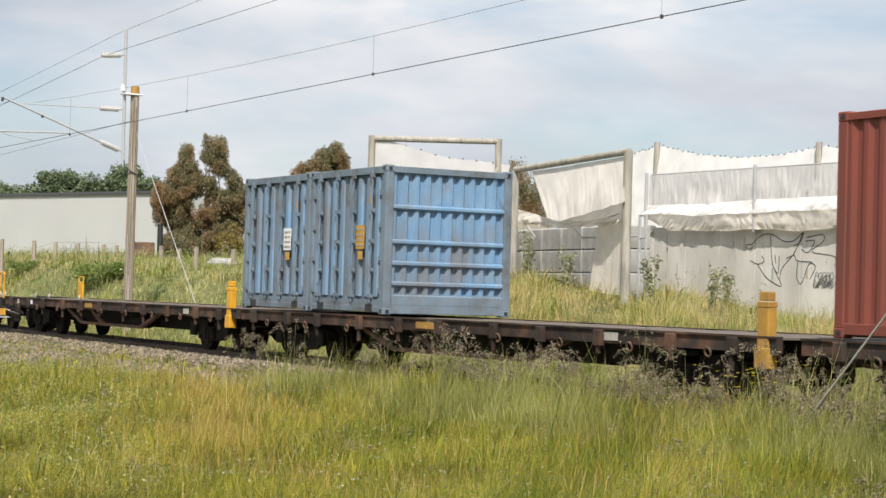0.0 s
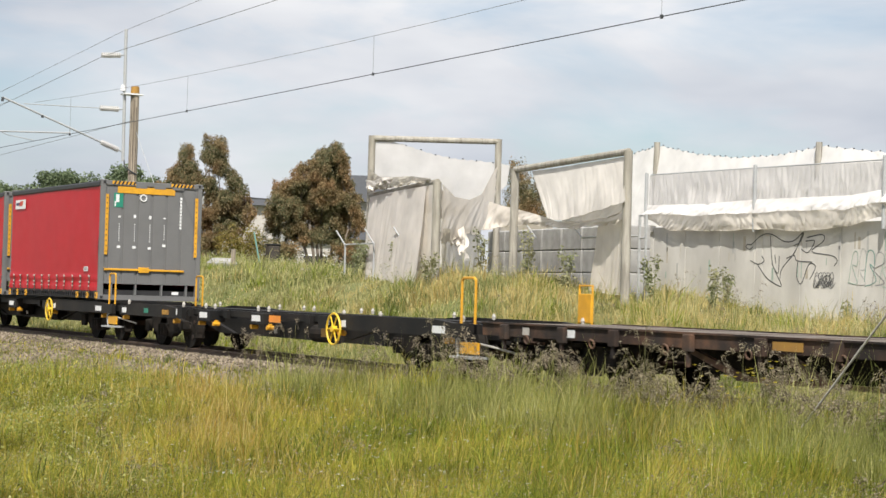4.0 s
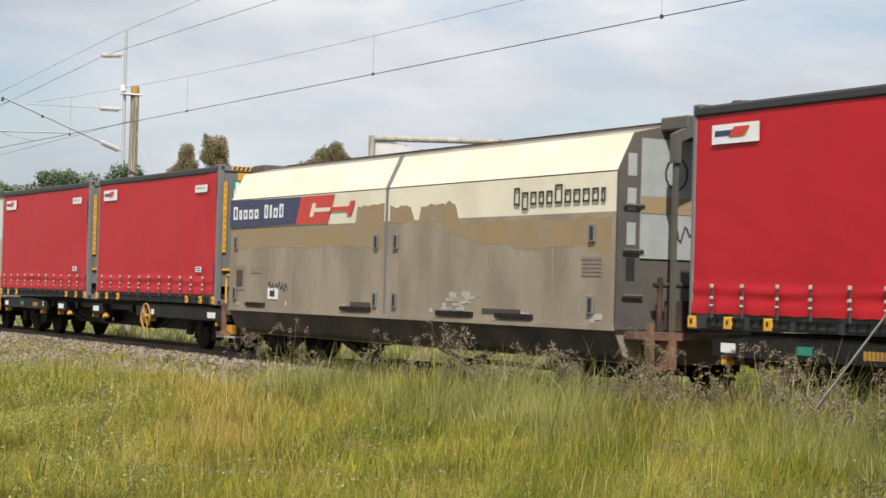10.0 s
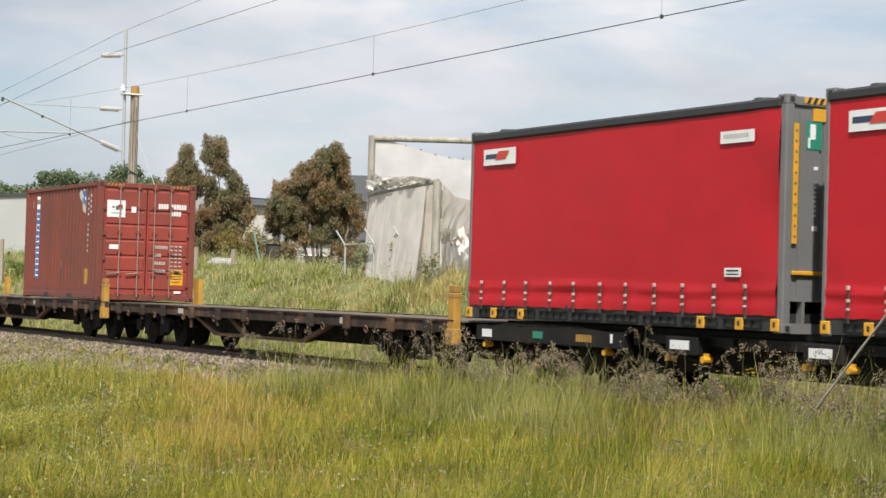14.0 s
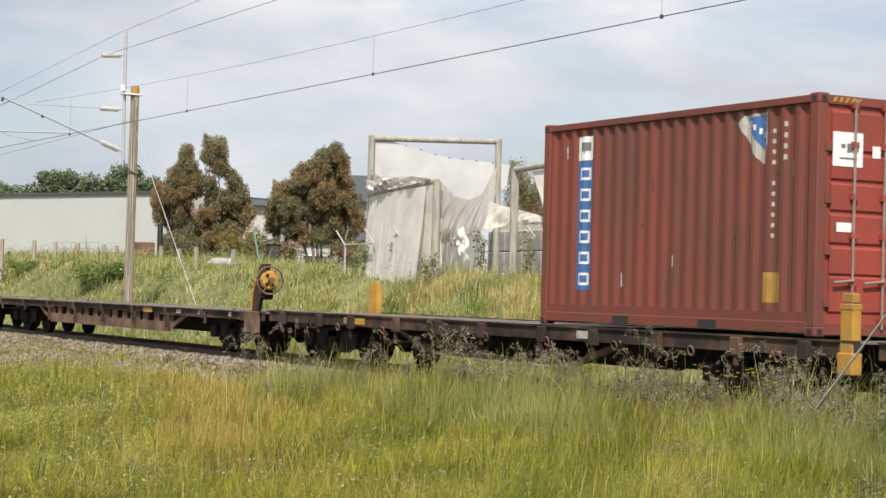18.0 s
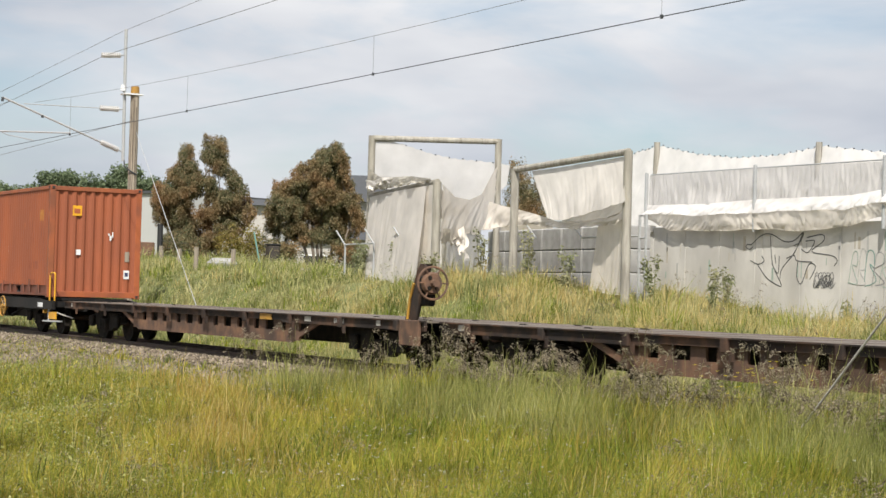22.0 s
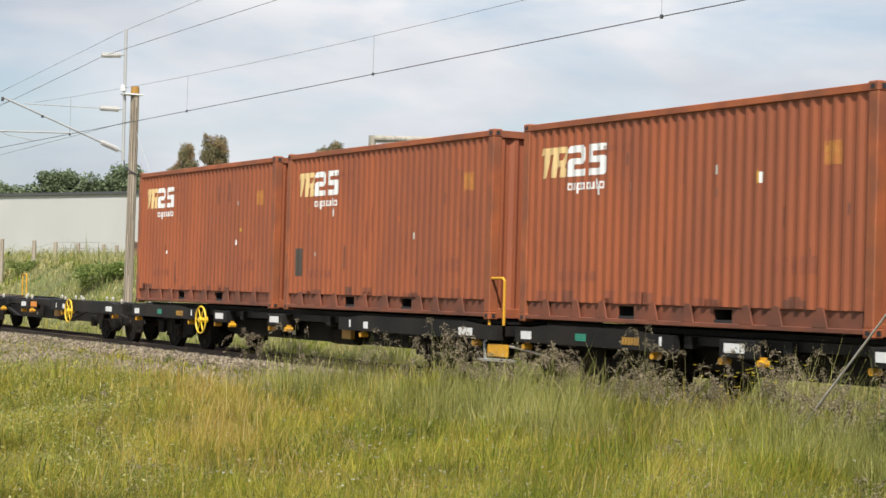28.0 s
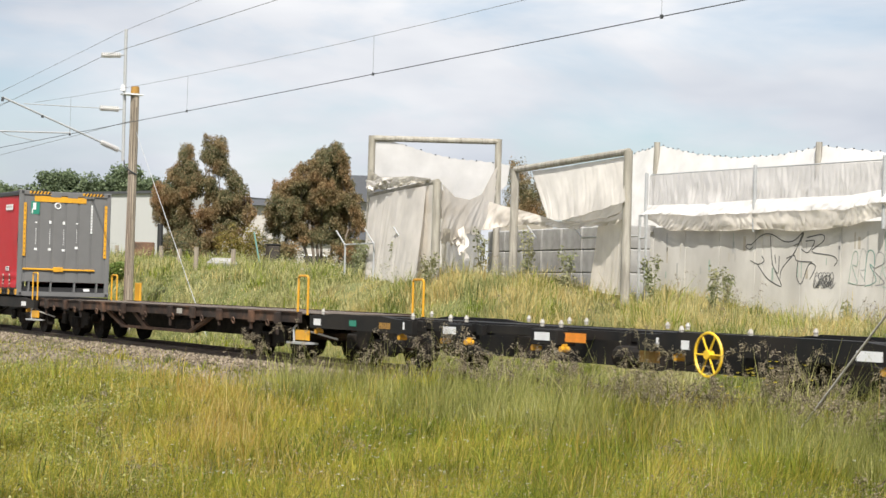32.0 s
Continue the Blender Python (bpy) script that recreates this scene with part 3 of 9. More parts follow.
def wheelset_meshes():
    if WHEEL_DATA:
        return WHEEL_DATA
    bm = bmesh.new()
    for s in (-1, 1):
        y = s * (GAUGE / 2 + 0.03)
        tube(bm, (0, y - 0.055, 0), (0, y + 0.055, 0), WHEEL_R, 28)
        tube(bm, (0, y - s * 0.085, 0), (0, y - s * 0.055, 0), WHEEL_R + 0.028, 28)
        tube(bm, (0, y + s * 0.055, 0), (0, y + s * 0.075, 0), 0.13, 14, 0.11)
    WHEEL_DATA["wheel"] = bm
    ax = bmesh.new()
    tube(ax, (0, -0.86, 0), (0, 0.86, 0), 0.07, 12)
    for s in (-1, 1):
        for a in range(5):
            c = (0.27 * math.cos(a * 1.2566), s * (GAUGE / 2 + 0.092), 0.27 * math.sin(a * 1.2566))
            tube(ax, c, (c[0], c[1] + s * 0.012, c[2]), 0.05, 8)
    for k, b, m in (("wheel", bm, GRIME), ("axle", ax, RUST_DARK)):
        me = bpy.data.meshes.new(k)
        b.to_mesh(me)
        b.free()
        me.materials.append(m)
        WHEEL_DATA[k] = me
    # one mesh for the turning wheelset
    bmw = bmesh.new()
    bmw.from_mesh(WHEEL_DATA["wheel"])
    n0 = len(bmw.faces)
    bmw.from_mesh(WHEEL_DATA["axle"])
    bmw.faces.ensure_lookup_table()
    for f in bmw.faces[n0:]:
        f.material_index = 1
    me = bpy.data.meshes.new("wheelset")
    bmw.to_mesh(me)
    bmw.free()
    me.materials.append(GRIME)
    me.materials.append(RUST_DARK)
    WHEEL_DATA["set"] = me
    # side frame of a three-piece bogie, bolster, springs
    bm = bmesh.new()
    for s in (-1, 1):
        y = s * 0.80
        prism(bm, [(-1.12, 0.40), (-1.12, 0.56), (-0.62, 0.63), (0.62, 0.63), (1.12, 0.56), (1.12, 0.40), (0.78, 0.40), (0.42, 0.22), (-0.42, 0.22), (-0.78, 0.40)], "y", y - 0.07, y + 0.07)
        for a in (-0.89, 0.89):
            box(bm, a - 0.15, a + 0.15, y + (0.07 if s > 0 else -0.15), y + (0.15 if s > 0 else -0.07), 0.30, 0.56, 0.02)
        for a in (-0.16, 0.0, 0.16):
            tube(bm, (a, y + s * 0.10, 0.24), (a, y + s * 0.10, 0.48), 0.065, 10)
        box(bm, -0.26, 0.26, y - 0.1, y + 0.1, 0.48, 0.60)
    box(bm, -0.18, 0.18, -0.9, 0.9, 0.50, 0.66)
    for a in (-1.25, 1.25):
        for s in (-1, 1):
            box(bm, a - 0.05, a + 0.05, s * 0.55 - 0.1, s * 0.55 + 0.1, 0.22, 0.52)
    me = bpy.data.meshes.new("bogie")
    bm.to_mesh(me)
    bm.free()
    me.materials.append(GRIME)
    WHEEL_DATA["bogie"] = me
    return WHEEL_DATA


def add_bogie(wagon, x, wide=1.78):
    d = wheelset_meshes()
    b = new("bogie", d["bogie"])
    b.parent = wagon
    b.location = (x, 0, 0)
    for a in (-wide / 2, wide / 2):
        w = new("wheelset", d["set"])
        w.parent = b
        w.location = (a, 0, WHEEL_R)
        SPINNING.append(w)
    return b


def coupler(wagon, x, way):
    bm = boxes((min(x, x + way * 0.42), max(x, x + way * 0.42), -0.09, 0.09, 0.60, 0.78))
    box(bm, min(x + way * 0.30, x + way * 0.52), max(x + way * 0.30, x + way * 0.52), -0.16, 0.16, 0.56, 0.82, 0.03)
    tube(bm, (x, 0.28, 0.62), (x + way * 0.45, 0.34, 0.40), 0.03, 6)
    part("coupler", bm, RUST_DARK, wagon)


def hand_wheel(wagon, x, y, z, r=0.30, mat=None, label="yellow brake hand wheel", axis=(0, 1, 0), disc=False):
    bm = bmesh.new()
    ring(bm, (x, y, z), axis, r, 0.019, 26, 6)
    m = Vector(axis).to_track_quat("Z", "Y").to_matrix()
    wheel = part("hand_wheel", bm, mat or YELLOW, wagon, label)
    for i in range(6):
        a = i * math.pi / 3
        part("spoke", tubes(0.013, ((x, y, z), Vector((x, y, z)) + m @ Vector((r * math.cos(a), r * math.sin(a), 0))), n=6), mat or YELLOW, wheel)
    bm = bmesh.new()
    tube(bm, Vector((x, y, z)) - 0.04 * Vector(axis), Vector((x, y, z)) + 0.14 * Vector(axis), 0.06, 10)
    if disc:
        tube(bm, Vector((x, y, z)) - 0.03 * Vector(axis), Vector((x, y, z)) + 0.05 * Vector(axis), r * 0.62, 16, r * 0.40)
    part("hub", bm, mat or YELLOW, wheel)
    return wheel


def plate(wagon, x, z, w, h, mat, name="plate", y=-1.222, label=""):
    return part(name, boxes((x - w / 2, x + w / 2, y - 0.006, y, z - h / 2, z + h / 2)), mat, wagon, label)


def number_bars(parent, x, z, n, mat, size=0.1, y=-1.223, gap=0.35):
    """A stencilled number as plain bars."""
    for i in range(n):
        a = x + i * size * (0.62 + gap * 0.3)
        part("number_bar", boxes((a, a + size * 0.5, y - 0.004, y, z, z + size)), mat, parent)


def step_unit(wagon, x, y=-1.24):
    """Shunter's step with its yellow panel and grab rail."""
    part("step_panel", boxes((x - 0.27, x + 0.27, y + 0.05, y + 0.09, 0.40, 0.58)), YELLOW, wagon, "yellow step panel")
    part("step", boxes((x - 0.36, x + 0.36, y - 0.08, y + 0.22, 0.33, 0.365)), GALV, wagon)
    part("step_bracket", bent(0.02, (x - 0.42, y + 0.1, 0.36), (x - 0.46, y + 0.1, 0.60), (x - 0.34, y + 0.1, 0.66)), GALV, wagon)
    part("step_bracket", bent(0.018, (x + 0.3, y + 0.1, 0.56), (x + 0.75, y + 0.1, 0.52), (x + 1.1, y + 0.25, 0.45)), WHITE_DIRTY, wagon)


def grab_rail(wagon, x, y, z0=0.86, z1=1.56, w=0.42):
    part("grab_rail", bent(0.022, (x - w / 2, y, z0), (x - w / 2, y, z1 - 0.04), (x - w / 2 + 0.05, y, z1), (x + w / 2 - 0.05, y, z1), (x + w / 2, y, z1 - 0.04), (x + w / 2, y, z0), n=6), YELLOW, wagon, "yellow tubular grab rail")


def stanchion(wagon, x, y, z0=0.55, z1=1.44, w=0.13, mat=None, panel=False, plain=False):
    """A yellow end stanchion: a hollow post with a cap, or an open frame with a low panel."""
    mat = mat or YELLOW
    if plain:
        part("stanchion", boxes((x - 0.16, x + 0.16, y - 0.03, y + 0.01, z0 + 0.2, z1), (x - 0.16, x - 0.12, y + 0.01, y + 0.08, z0 + 0.2, z1), (x + 0.12, x + 0.16, y + 0.01, y + 0.08, z0 + 0.2, z1)), mat, wagon, "yellow channel-section end post")
        return
    if panel:
        part("stanchion", boxes((x - w, x + w, y - 0.03, y + 0.03, z0 + 0.35, z0 + 0.82), bevel=0.01), mat, wagon, "yellow end panel")
        part("stanchion_frame", bent(0.02, (x - w, y, z0 + 0.3), (x - w, y, z1 + 0.12), (x + w, y, z1 + 0.12), (x + w, y, z0 + 0.3), n=6), mat, wagon)
        return
    bm = boxes((x - w, x + w, y - 0.05, y + 0.10, z0 - 0.03, z0 + 0.22), bevel=0.012)
    box(bm, x - w * 0.82, x + w * 0.82, y - 0.03, y + 0.10, z0 + 0.2, z1 - 0.17, 0.012)
    box(bm, x - w * 0.86, x + w * 0.86, y - 0.035, y + 0.11, z1 - 0.19, z1 - 0.12, 0.008)
    box(bm, x - w * 0.72, x + w * 0.72, y - 0.02, y + 0.09, z1 - 0.11, z1, 0.01)
    part("stanchion", bm, mat, wagon, "yellow steel end stanchion")


def wagon_base(name, label, group="freight wagons"):
    return tagged(new(name), label, "railway wagon", group)


# ---- black skeletal container wagon
def black_wagon(s, length, label, loaded, step_right=True, wheel_x=None, wheel_mat=None, rail_far=True, number=True):
    w = wagon_base("container_wagon", label)
    h = length / 2
    # outer solebars at the ends, thin middle; the deep centre girder in between
    for side in (-1, 1):
        y0, y1 = (side * 1.22, side * 1.12) if side < 0 else (side * 1.12, side * 1.22)
        for a, b in ((-h, -h + 3.9), (h - 5.4, h)):
            bm = bmesh.new()
            prism(bm, [(a, 0.64), (b, 0.64), (b, 0.86), (b - 0.5, 0.86), (b - 1.1, 0.905), (a + 0.9, 0.905), (a + 0.4, 0.86), (a, 0.86)], "y", y0, y1)
            part("solebar", bm, BLACK, w)
        bm = boxes((-h + 3.9, h - 5.4, side * 1.0 - 0.04, side * 1.0 + 0.04, 0.74, 0.86))
        part("side_rail", bm, BLACK, w)
        for k, a in enumerate((-h + 5.2, -h + 7.9)):
            part("container_bracket", boxes((a - 0.34, a + 0.34, min(side * 0.9, side * 1.235), max(side * 0.9, side * 1.235), 0.62, 0.85), bevel=0.015), BLACK, w)
    bm = bmesh.new()
    for a in (-0.32, 0.32):
        prism(bm, [(-h, 0.60), (-h + 2.7, 0.60), (-h + 3.9, 0.36), (h - 3.9, 0.36), (h - 2.7, 0.60), (h, 0.60), (h, 0.86), (-h, 0.86)], "y", a - 0.03, a + 0.03)
    box(bm, -h, h, -0.34, 0.34, 0.845, 0.87)
    part("centre_girder", bm, BLACK, w)
    if loaded:
        part("load_bearer", boxes((-h + 0.3, h - 0.3, -0.86, 0.86, 0.872, 0.938)), BLACK, w)
    for a in np.linspace(-h + 0.15, h - 0.15, 9):
        part("cross_member", boxes((a - 0.08, a + 0.08, -1.12, 1.12, 0.70, 0.85)), BLACK, w)
    for sx in (-1, 1):
        for sy in (-1, 1):
            bm = bmesh.new()
            prism(bm, [(sx * (h - 5.5), 0.40), (sx * (h - 5.4), 0.40), (sx * (h - 3.7), 0.72), (sx * (h - 3.9), 0.72)], "y", min(sy * 0.62, sy * 0.70), max(sy * 0.62, sy * 0.70))
            part("brace", bm, BLACK, w)
    # brake gear under the frame
    bm = bmesh.new()
    tube(bm, (0.9, -0.45, 0.5), (1.9, -0.45, 0.5), 0.16, 12)
    tube(bm, (-2.6, 0, 0.42), (2.8, 0, 0.42), 0.03, 6)
    box(bm, -1.4, -0.9, -0.75, -0.4, 0.42, 0.7)
    part("brake_cylinder", bm, GRIME, w)
    part("plate", boxes((-0.35, -0.22, -0.76, -0.752, 0.46, 0.54)), WHITE_DIRTY, w)
    # reflectors, plates, lamps
    for a, pw in ((-h + 0.32, 0.28), (-h + 5.17, 0.40), (-h + 7.87, 0.40), (h - 4.35, 0.16), (h - 0.95, 0.42)):
        plate(w, a, 0.745, pw, 0.115, WHITE, "reflector_plate", y=-1.237 if -h + 4 < a < h - 5.4 else -1.222, label="white reflective plate")
    plate(w, -h + 1.75, 0.76, 0.26, 0.10, GREEN, "plate", label="small green plate")
    if number:
        number_bars(w, -h + 2.75, 0.70, 6, YELLOW_OLD, 0.10, gap=0.2)
        plate(w, -h + 3.62, 0.77, 0.05, 0.12, WHITE)
    plate(w, h - 4.95, 0.76, 0.05, 0.12, WHITE)
    if not loaded:
        plate(w, -h + 8.72, 0.75, 0.52, 0.13, ORANGE_LAMP, "reflector_plate", label="orange reflective plate")
    for a in (-h + 0.2, -h + 3.4, -h + 4.85, -h + 5.6, -h + 7.55, -h + 8.3, h - 4.6, h - 0.75):
        bm = bmesh.new()
        tube(bm, (a, -1.20, 0.575), (a, -1.06, 0.575), 0.044, 10)
        box(bm, a - 0.03, a + 0.03, -1.16, -1.1, 0.56, 0.65)
        part("twistlock_handle", bm, YELLOW, w, "round yellow twistlock handle")
    if not loaded:
        for a in (-h + 0.3, -h + 3.7, -h + 4.95, -h + 5.45, -h + 7.65, -h + 8.15, h - 4.6, h - 3.2, h - 0.4):
            for sy in (-1, 1):
                bm = bmesh.new()
                tube(bm, (a, sy * 1.1, 0.88), (a, sy * 1.1, 0.93), 0.03, 8)
                tube(bm, (a, sy * 1.1, 0.93), (a, sy * 1.1, 0.985), 0.042, 8, 0.015)
                part("twistlock", bm, WHITE_DIRTY, w, "pale steel twistlock")
    hand_wheel(w, wheel_x if wheel_x is not None else 3.35, -1.27, 0.645, 0.27, wheel_mat or YELLOW_WHEEL)
    part("wheel_bracket", boxes((h - 5.55, h - 5.2, -1.08, -1.0, 0.48, 0.84)), YELLOW_OLD, w)
    add_bogie(w, -h + 2.0)
    add_bogie(w, h - 2.0)
    coupler(w, -h, -1)
    coupler(w, h, 1)
    if step_right:
        step_unit(w, h - 0.05)
        grab_rail(w, h - 0.10, -1.18)
        if rail_far:
            grab_rail(w, h - 0.10, 0.95)
    MOVING.append((w, s, 0.0))
    return w


# ---- rusty flat wagon
def rusty_wagon(s, length, label, plates=(), ribs=7):
    w = wagon_base("flat_wagon", label)
    h = length / 2
    for side in (-1, 1):
        y0, y1 = sorted((side * 1.21, side * 1.12))
        bm = boxes((-h, h, y0, y1, 0.71, 0.90))
        box(bm, -h, h, min(side * 1.235, side * 1.12), max(side * 1.235, side * 1.12), 0.885, 0.91)
        part("solebar", bm, RUST_DARK, w)
        # stake pockets, hooks and ropes' rings along the solebar
        for k, a in enumerate(np.linspace(-h + 0.7, h - 0.7, 11)):
            q = a + 0.12 * math.sin(k * 2.3)
            bm = boxes((q - 0.09, q + 0.09, min(side * 1.21, side * 1.29), max(side * 1.21, side * 1.29), 0.66, 0.885), bevel=0.012)
            box(bm, q - 0.03, q + 0.03, side * 1.25 - 0.02, side * 1.25 + 0.02, 0.52 + 0.05 * math.sin(k * 1.7), 0.68)
            part("stake_pocket", bm, RUST_DARK, w)
        for k, a in enumerate(np.linspace(-h + 1.3, h - 1.3, 9)):
            bm = bmesh.new()
            ring(bm, (a, side * 1.235, 0.68), (0, 1, 0.2), 0.06, 0.014, 10, 5)
            part("lashing_ring", bm, RUST, w)
    for k in range(int(length / 0.55)):
        a = -h + 0.28 + k * (length - 0.56) / (int(length / 0.55) - 1)
        part("deck_plate", boxes((a - 0.268, a + 0.268, -1.12, 1.12, 0.872, 0.895 + 0.004 * math.sin(k * 4.1))), DECK, w)
    # truss under the middle
    for side in (-1, 1):
        y0, y1 = sorted((side * 0.95, side * 1.03))
        bm = bmesh.new()
        prism(bm, [(-3.4, 0.71), (-3.15, 0.71), (-1.9, 0.36), (-2.2, 0.36)], "y", y0, y1)
        prism(bm, [(3.4, 0.71), (3.15, 0.71), (1.9, 0.36), (2.2, 0.36)], "y", y0, y1)
        prism(bm, [(-1.5, 0.71), (-1.25, 0.71), (-0.35, 0.36), (-0.65, 0.36)], "y", y0, y1)
        box(bm, -2.2, 2.2, y0, y1, 0.34, 0.40)
        part("truss", bm, RUST, w)
    bm = bmesh.new()
    for a in (-0.3, 0.3):
        prism(bm, [(-h, 0.62), (-h + 3.2, 0.62), (-3.6, 0.36), (3.6, 0.36), (h - 3.2, 0.62), (h, 0.62), (h, 0.87), (-h, 0.87)], "y", a - 0.03, a + 0.03)
    part("centre_girder", bm, GRIME, w)
    bm = bmesh.new()
    tube(bm, (0.6, -0.6, 0.5), (1.5, -0.6, 0.5), 0.17, 12)
    tube(bm, (-3, 0, 0.4), (3, 0, 0.4), 0.03, 6)
    part("brake_cylinder", bm, GRIME, w)
    for a, pw, m in plates:
        plate(w, a, 0.80, pw, 0.11, m, "plate", y=-1.214)
    add_bogie(w, -h + 2.1)
    add_bogie(w, h - 2.1)
    coupler(w, -h, -1)
    coupler(w, h, 1)
    MOVING.append((w, s, 0.0))
    return w


# ---- long fishbelly wagon with the brake column
def fishbelly_wagon(s, length, label, wheel_mat):
    w = wagon_base("flat_wagon", label)
    h = length / 2
    for side in (-1, 1):
        y0, y1 = sorted((side * 1.20, side * 1.15))
        bm = bmesh.new()
        prism(bm, [(-h, 0.70), (-h + 5.6, 0.70), (-h + 5.7, 0.74), (-h + 5.9, 0.74), (h - 5.6, 0.74), (h - 5.5, 0.70), (h, 0.70), (h, 0.86), (-h, 0.86)], "y", y0, y1)
        prism(bm, [(-h, 0.845), (h, 0.845), (h, 0.865), (-h, 0.865)], "y", min(side * 1.24, side * 1.15), max(side * 1.24, side * 1.15))
        part("solebar", bm, RUST_DARK, w)
        # deep web of the middle, with its lightening holes
        yy0, yy1 = sorted((side * 1.14, side * 1.10))
        web = bmesh.new()
        prism(web, [(-h + 4.1, 0.70), (-h + 5.2, 0.34), (h - 5.2, 0.34), (h - 4.1, 0.70), (h - 4.4, 0.70), (h - 5.35, 0.39), (-h + 5.35, 0.39), (-h + 4.4, 0.70)], "y", yy0, yy1)
        n = 12
        step = (length - 10.4) / n
        for k in range(n + 1):
            a = -h + 5.2 + k * step
            box(web, a - (0.16 if k % 3 else 0.30), a + (0.16 if k % 3 else 0.30), yy0, yy1, 0.38, 0.75)
        box(web, -h + 5.2, h - 5.2, yy0, yy1, 0.38, 0.55)
        part("fishbelly_web", web, RUST, w, "rust-brown girder web with oval holes")
        for k, a in enumerate(np.linspace(-h + 0.9, h - 0.9, 9)):
            bm = boxes((a - 0.07, a + 0.07, min(side * 1.2, side * 1.26), max(side * 1.2, side * 1.26), 0.68, 0.86), bevel=0.01)
            box(bm, a + 0.1, a + 0.16, side * 1.22 - 0.02, side * 1.22 + 0.02, 0.58, 0.72)
            part("stake_pocket", bm, RUST_DARK, w)
    for k in range(int(length / 0.6)):
        a = -h + 0.3 + k * (length - 0.6) / (int(length / 0.6) - 1)
        part("deck_plate", boxes((a - 0.285, a + 0.285, -1.15, 1.15, 0.835, 0.868 + 0.003 * math.sin(k * 3.3))), DECK, w)
    bm = bmesh.new()
    for a in (-0.3, 0.3):
        prism(bm, [(-h, 0.6), (-h + 3.4, 0.6), (-h + 4.6, 0.36), (h - 4.6, 0.36), (h - 3.4, 0.6), (h, 0.6), (h, 0.84), (-h, 0.84)], "y", a - 0.03, a + 0.03)
    part("centre_girder", bm, GRIME, w)
    part("end_board", boxes((h - 0.75, h - 0.10, -1.26, -1.20, 0.46, 0.87), bevel=0.01), RUST, w, "rust-brown brake column plate")
    part("plate", boxes((h - 6.55, h - 6.0, -1.214, -1.20, 0.735, 0.85)), YELLOW_OLD, w, "faded orange number panel")
    for a in (-h + 0.7, h - 1.6, h - 4.4):
        plate(w, a, 0.79, 0.26 if a < h - 4 else 0.14, 0.09, WHITE_DIRTY, y=-1.204)
    number_bars(w, h - 3.3, 0.75, 7, WHITE_DIRTY, 0.08, y=-1.205)
    # leaning brake column with its gear housing and dished wheel
    bm = bmesh.new()
    prism(bm, [(h - 0.78, 0.86), (h - 0.40, 0.86), (h - 0.33, 1.14), (h - 0.24, 1.44), (h - 0.13, 1.70), (h - 0.17, 1.77), (h - 0.30, 1.78), (h - 0.40, 1.68), (h - 0.50, 1.48), (h - 0.66, 1.20)], "y", -1.14, -1.10)
    prism(bm, [(h - 0.78, 0.86), (h - 0.66, 1.20), (h - 0.50, 1.48), (h - 0.40, 1.68), (h - 0.30, 1.78), (h - 0.33, 1.70), (h - 0.44, 1.46), (h - 0.60, 1.18), (h - 0.72, 0.86)], "y", -1.10, -0.92)
    column = part("brake_column", bm, RUST_DARK, w, "rusty leaning brake column")
    part("gear_housing", boxes((h - 0.34, h - 0.03, -1.17, -0.94, 1.34, 1.58), (h - 0.42, h - 0.14, -1.10, -0.92, 1.10, 1.34), bevel=0.03), GRIME, column)
    part("edge_strip", bent(0.022, (h - 0.66, -1.16, 0.88), (h - 0.60, -1.16, 1.18), (h - 0.47, -1.16, 1.46), n=6), YELLOW_OLD, column, "flaking yellow edge strip")
    hand_wheel(w, h + 0.02, -1.08, 1.47, 0.26, RUST, "rusty brake hand wheel", axis=(1, -0.05, 0))
    bm = bmesh.new()
    tube(bm, (h - 0.02, -1.08, 1.47), (h + 0.05, -1.085, 1.47), 0.185, 18, 0.155)
    dish = part("wheel_dish", bm, wheel_mat, w, "dished wheel centre with flaking paint")
    part("dish_hub", tubes(0.035, ((h + 0.05, -1.085, 1.47), (h + 0.10, -1.09, 1.47)), n=8), RUST_DARK, dish)
    for a in (2.2, 4.0, 5.4):
        q = (h + 0.049, -1.085 + 0.105 * math.cos(a), 1.47 + 0.105 * math.sin(a))
        part("dish_hole", tubes(0.038, (q, (q[0] + 0.005, q[1], q[2])), n=10), GRIME, dish)
    add_bogie(w, -h + 2.2)
    add_bogie(w, h - 2.2)
    coupler(w, -h, -1)
    coupler(w, h, 1)
    MOVING.append((w, s, 0.0))
    return w


# ---------------------------------------------------------------- containers
CORNER = [(sx, sy) for sx in (-1, 1) for sy in (-1, 1)]


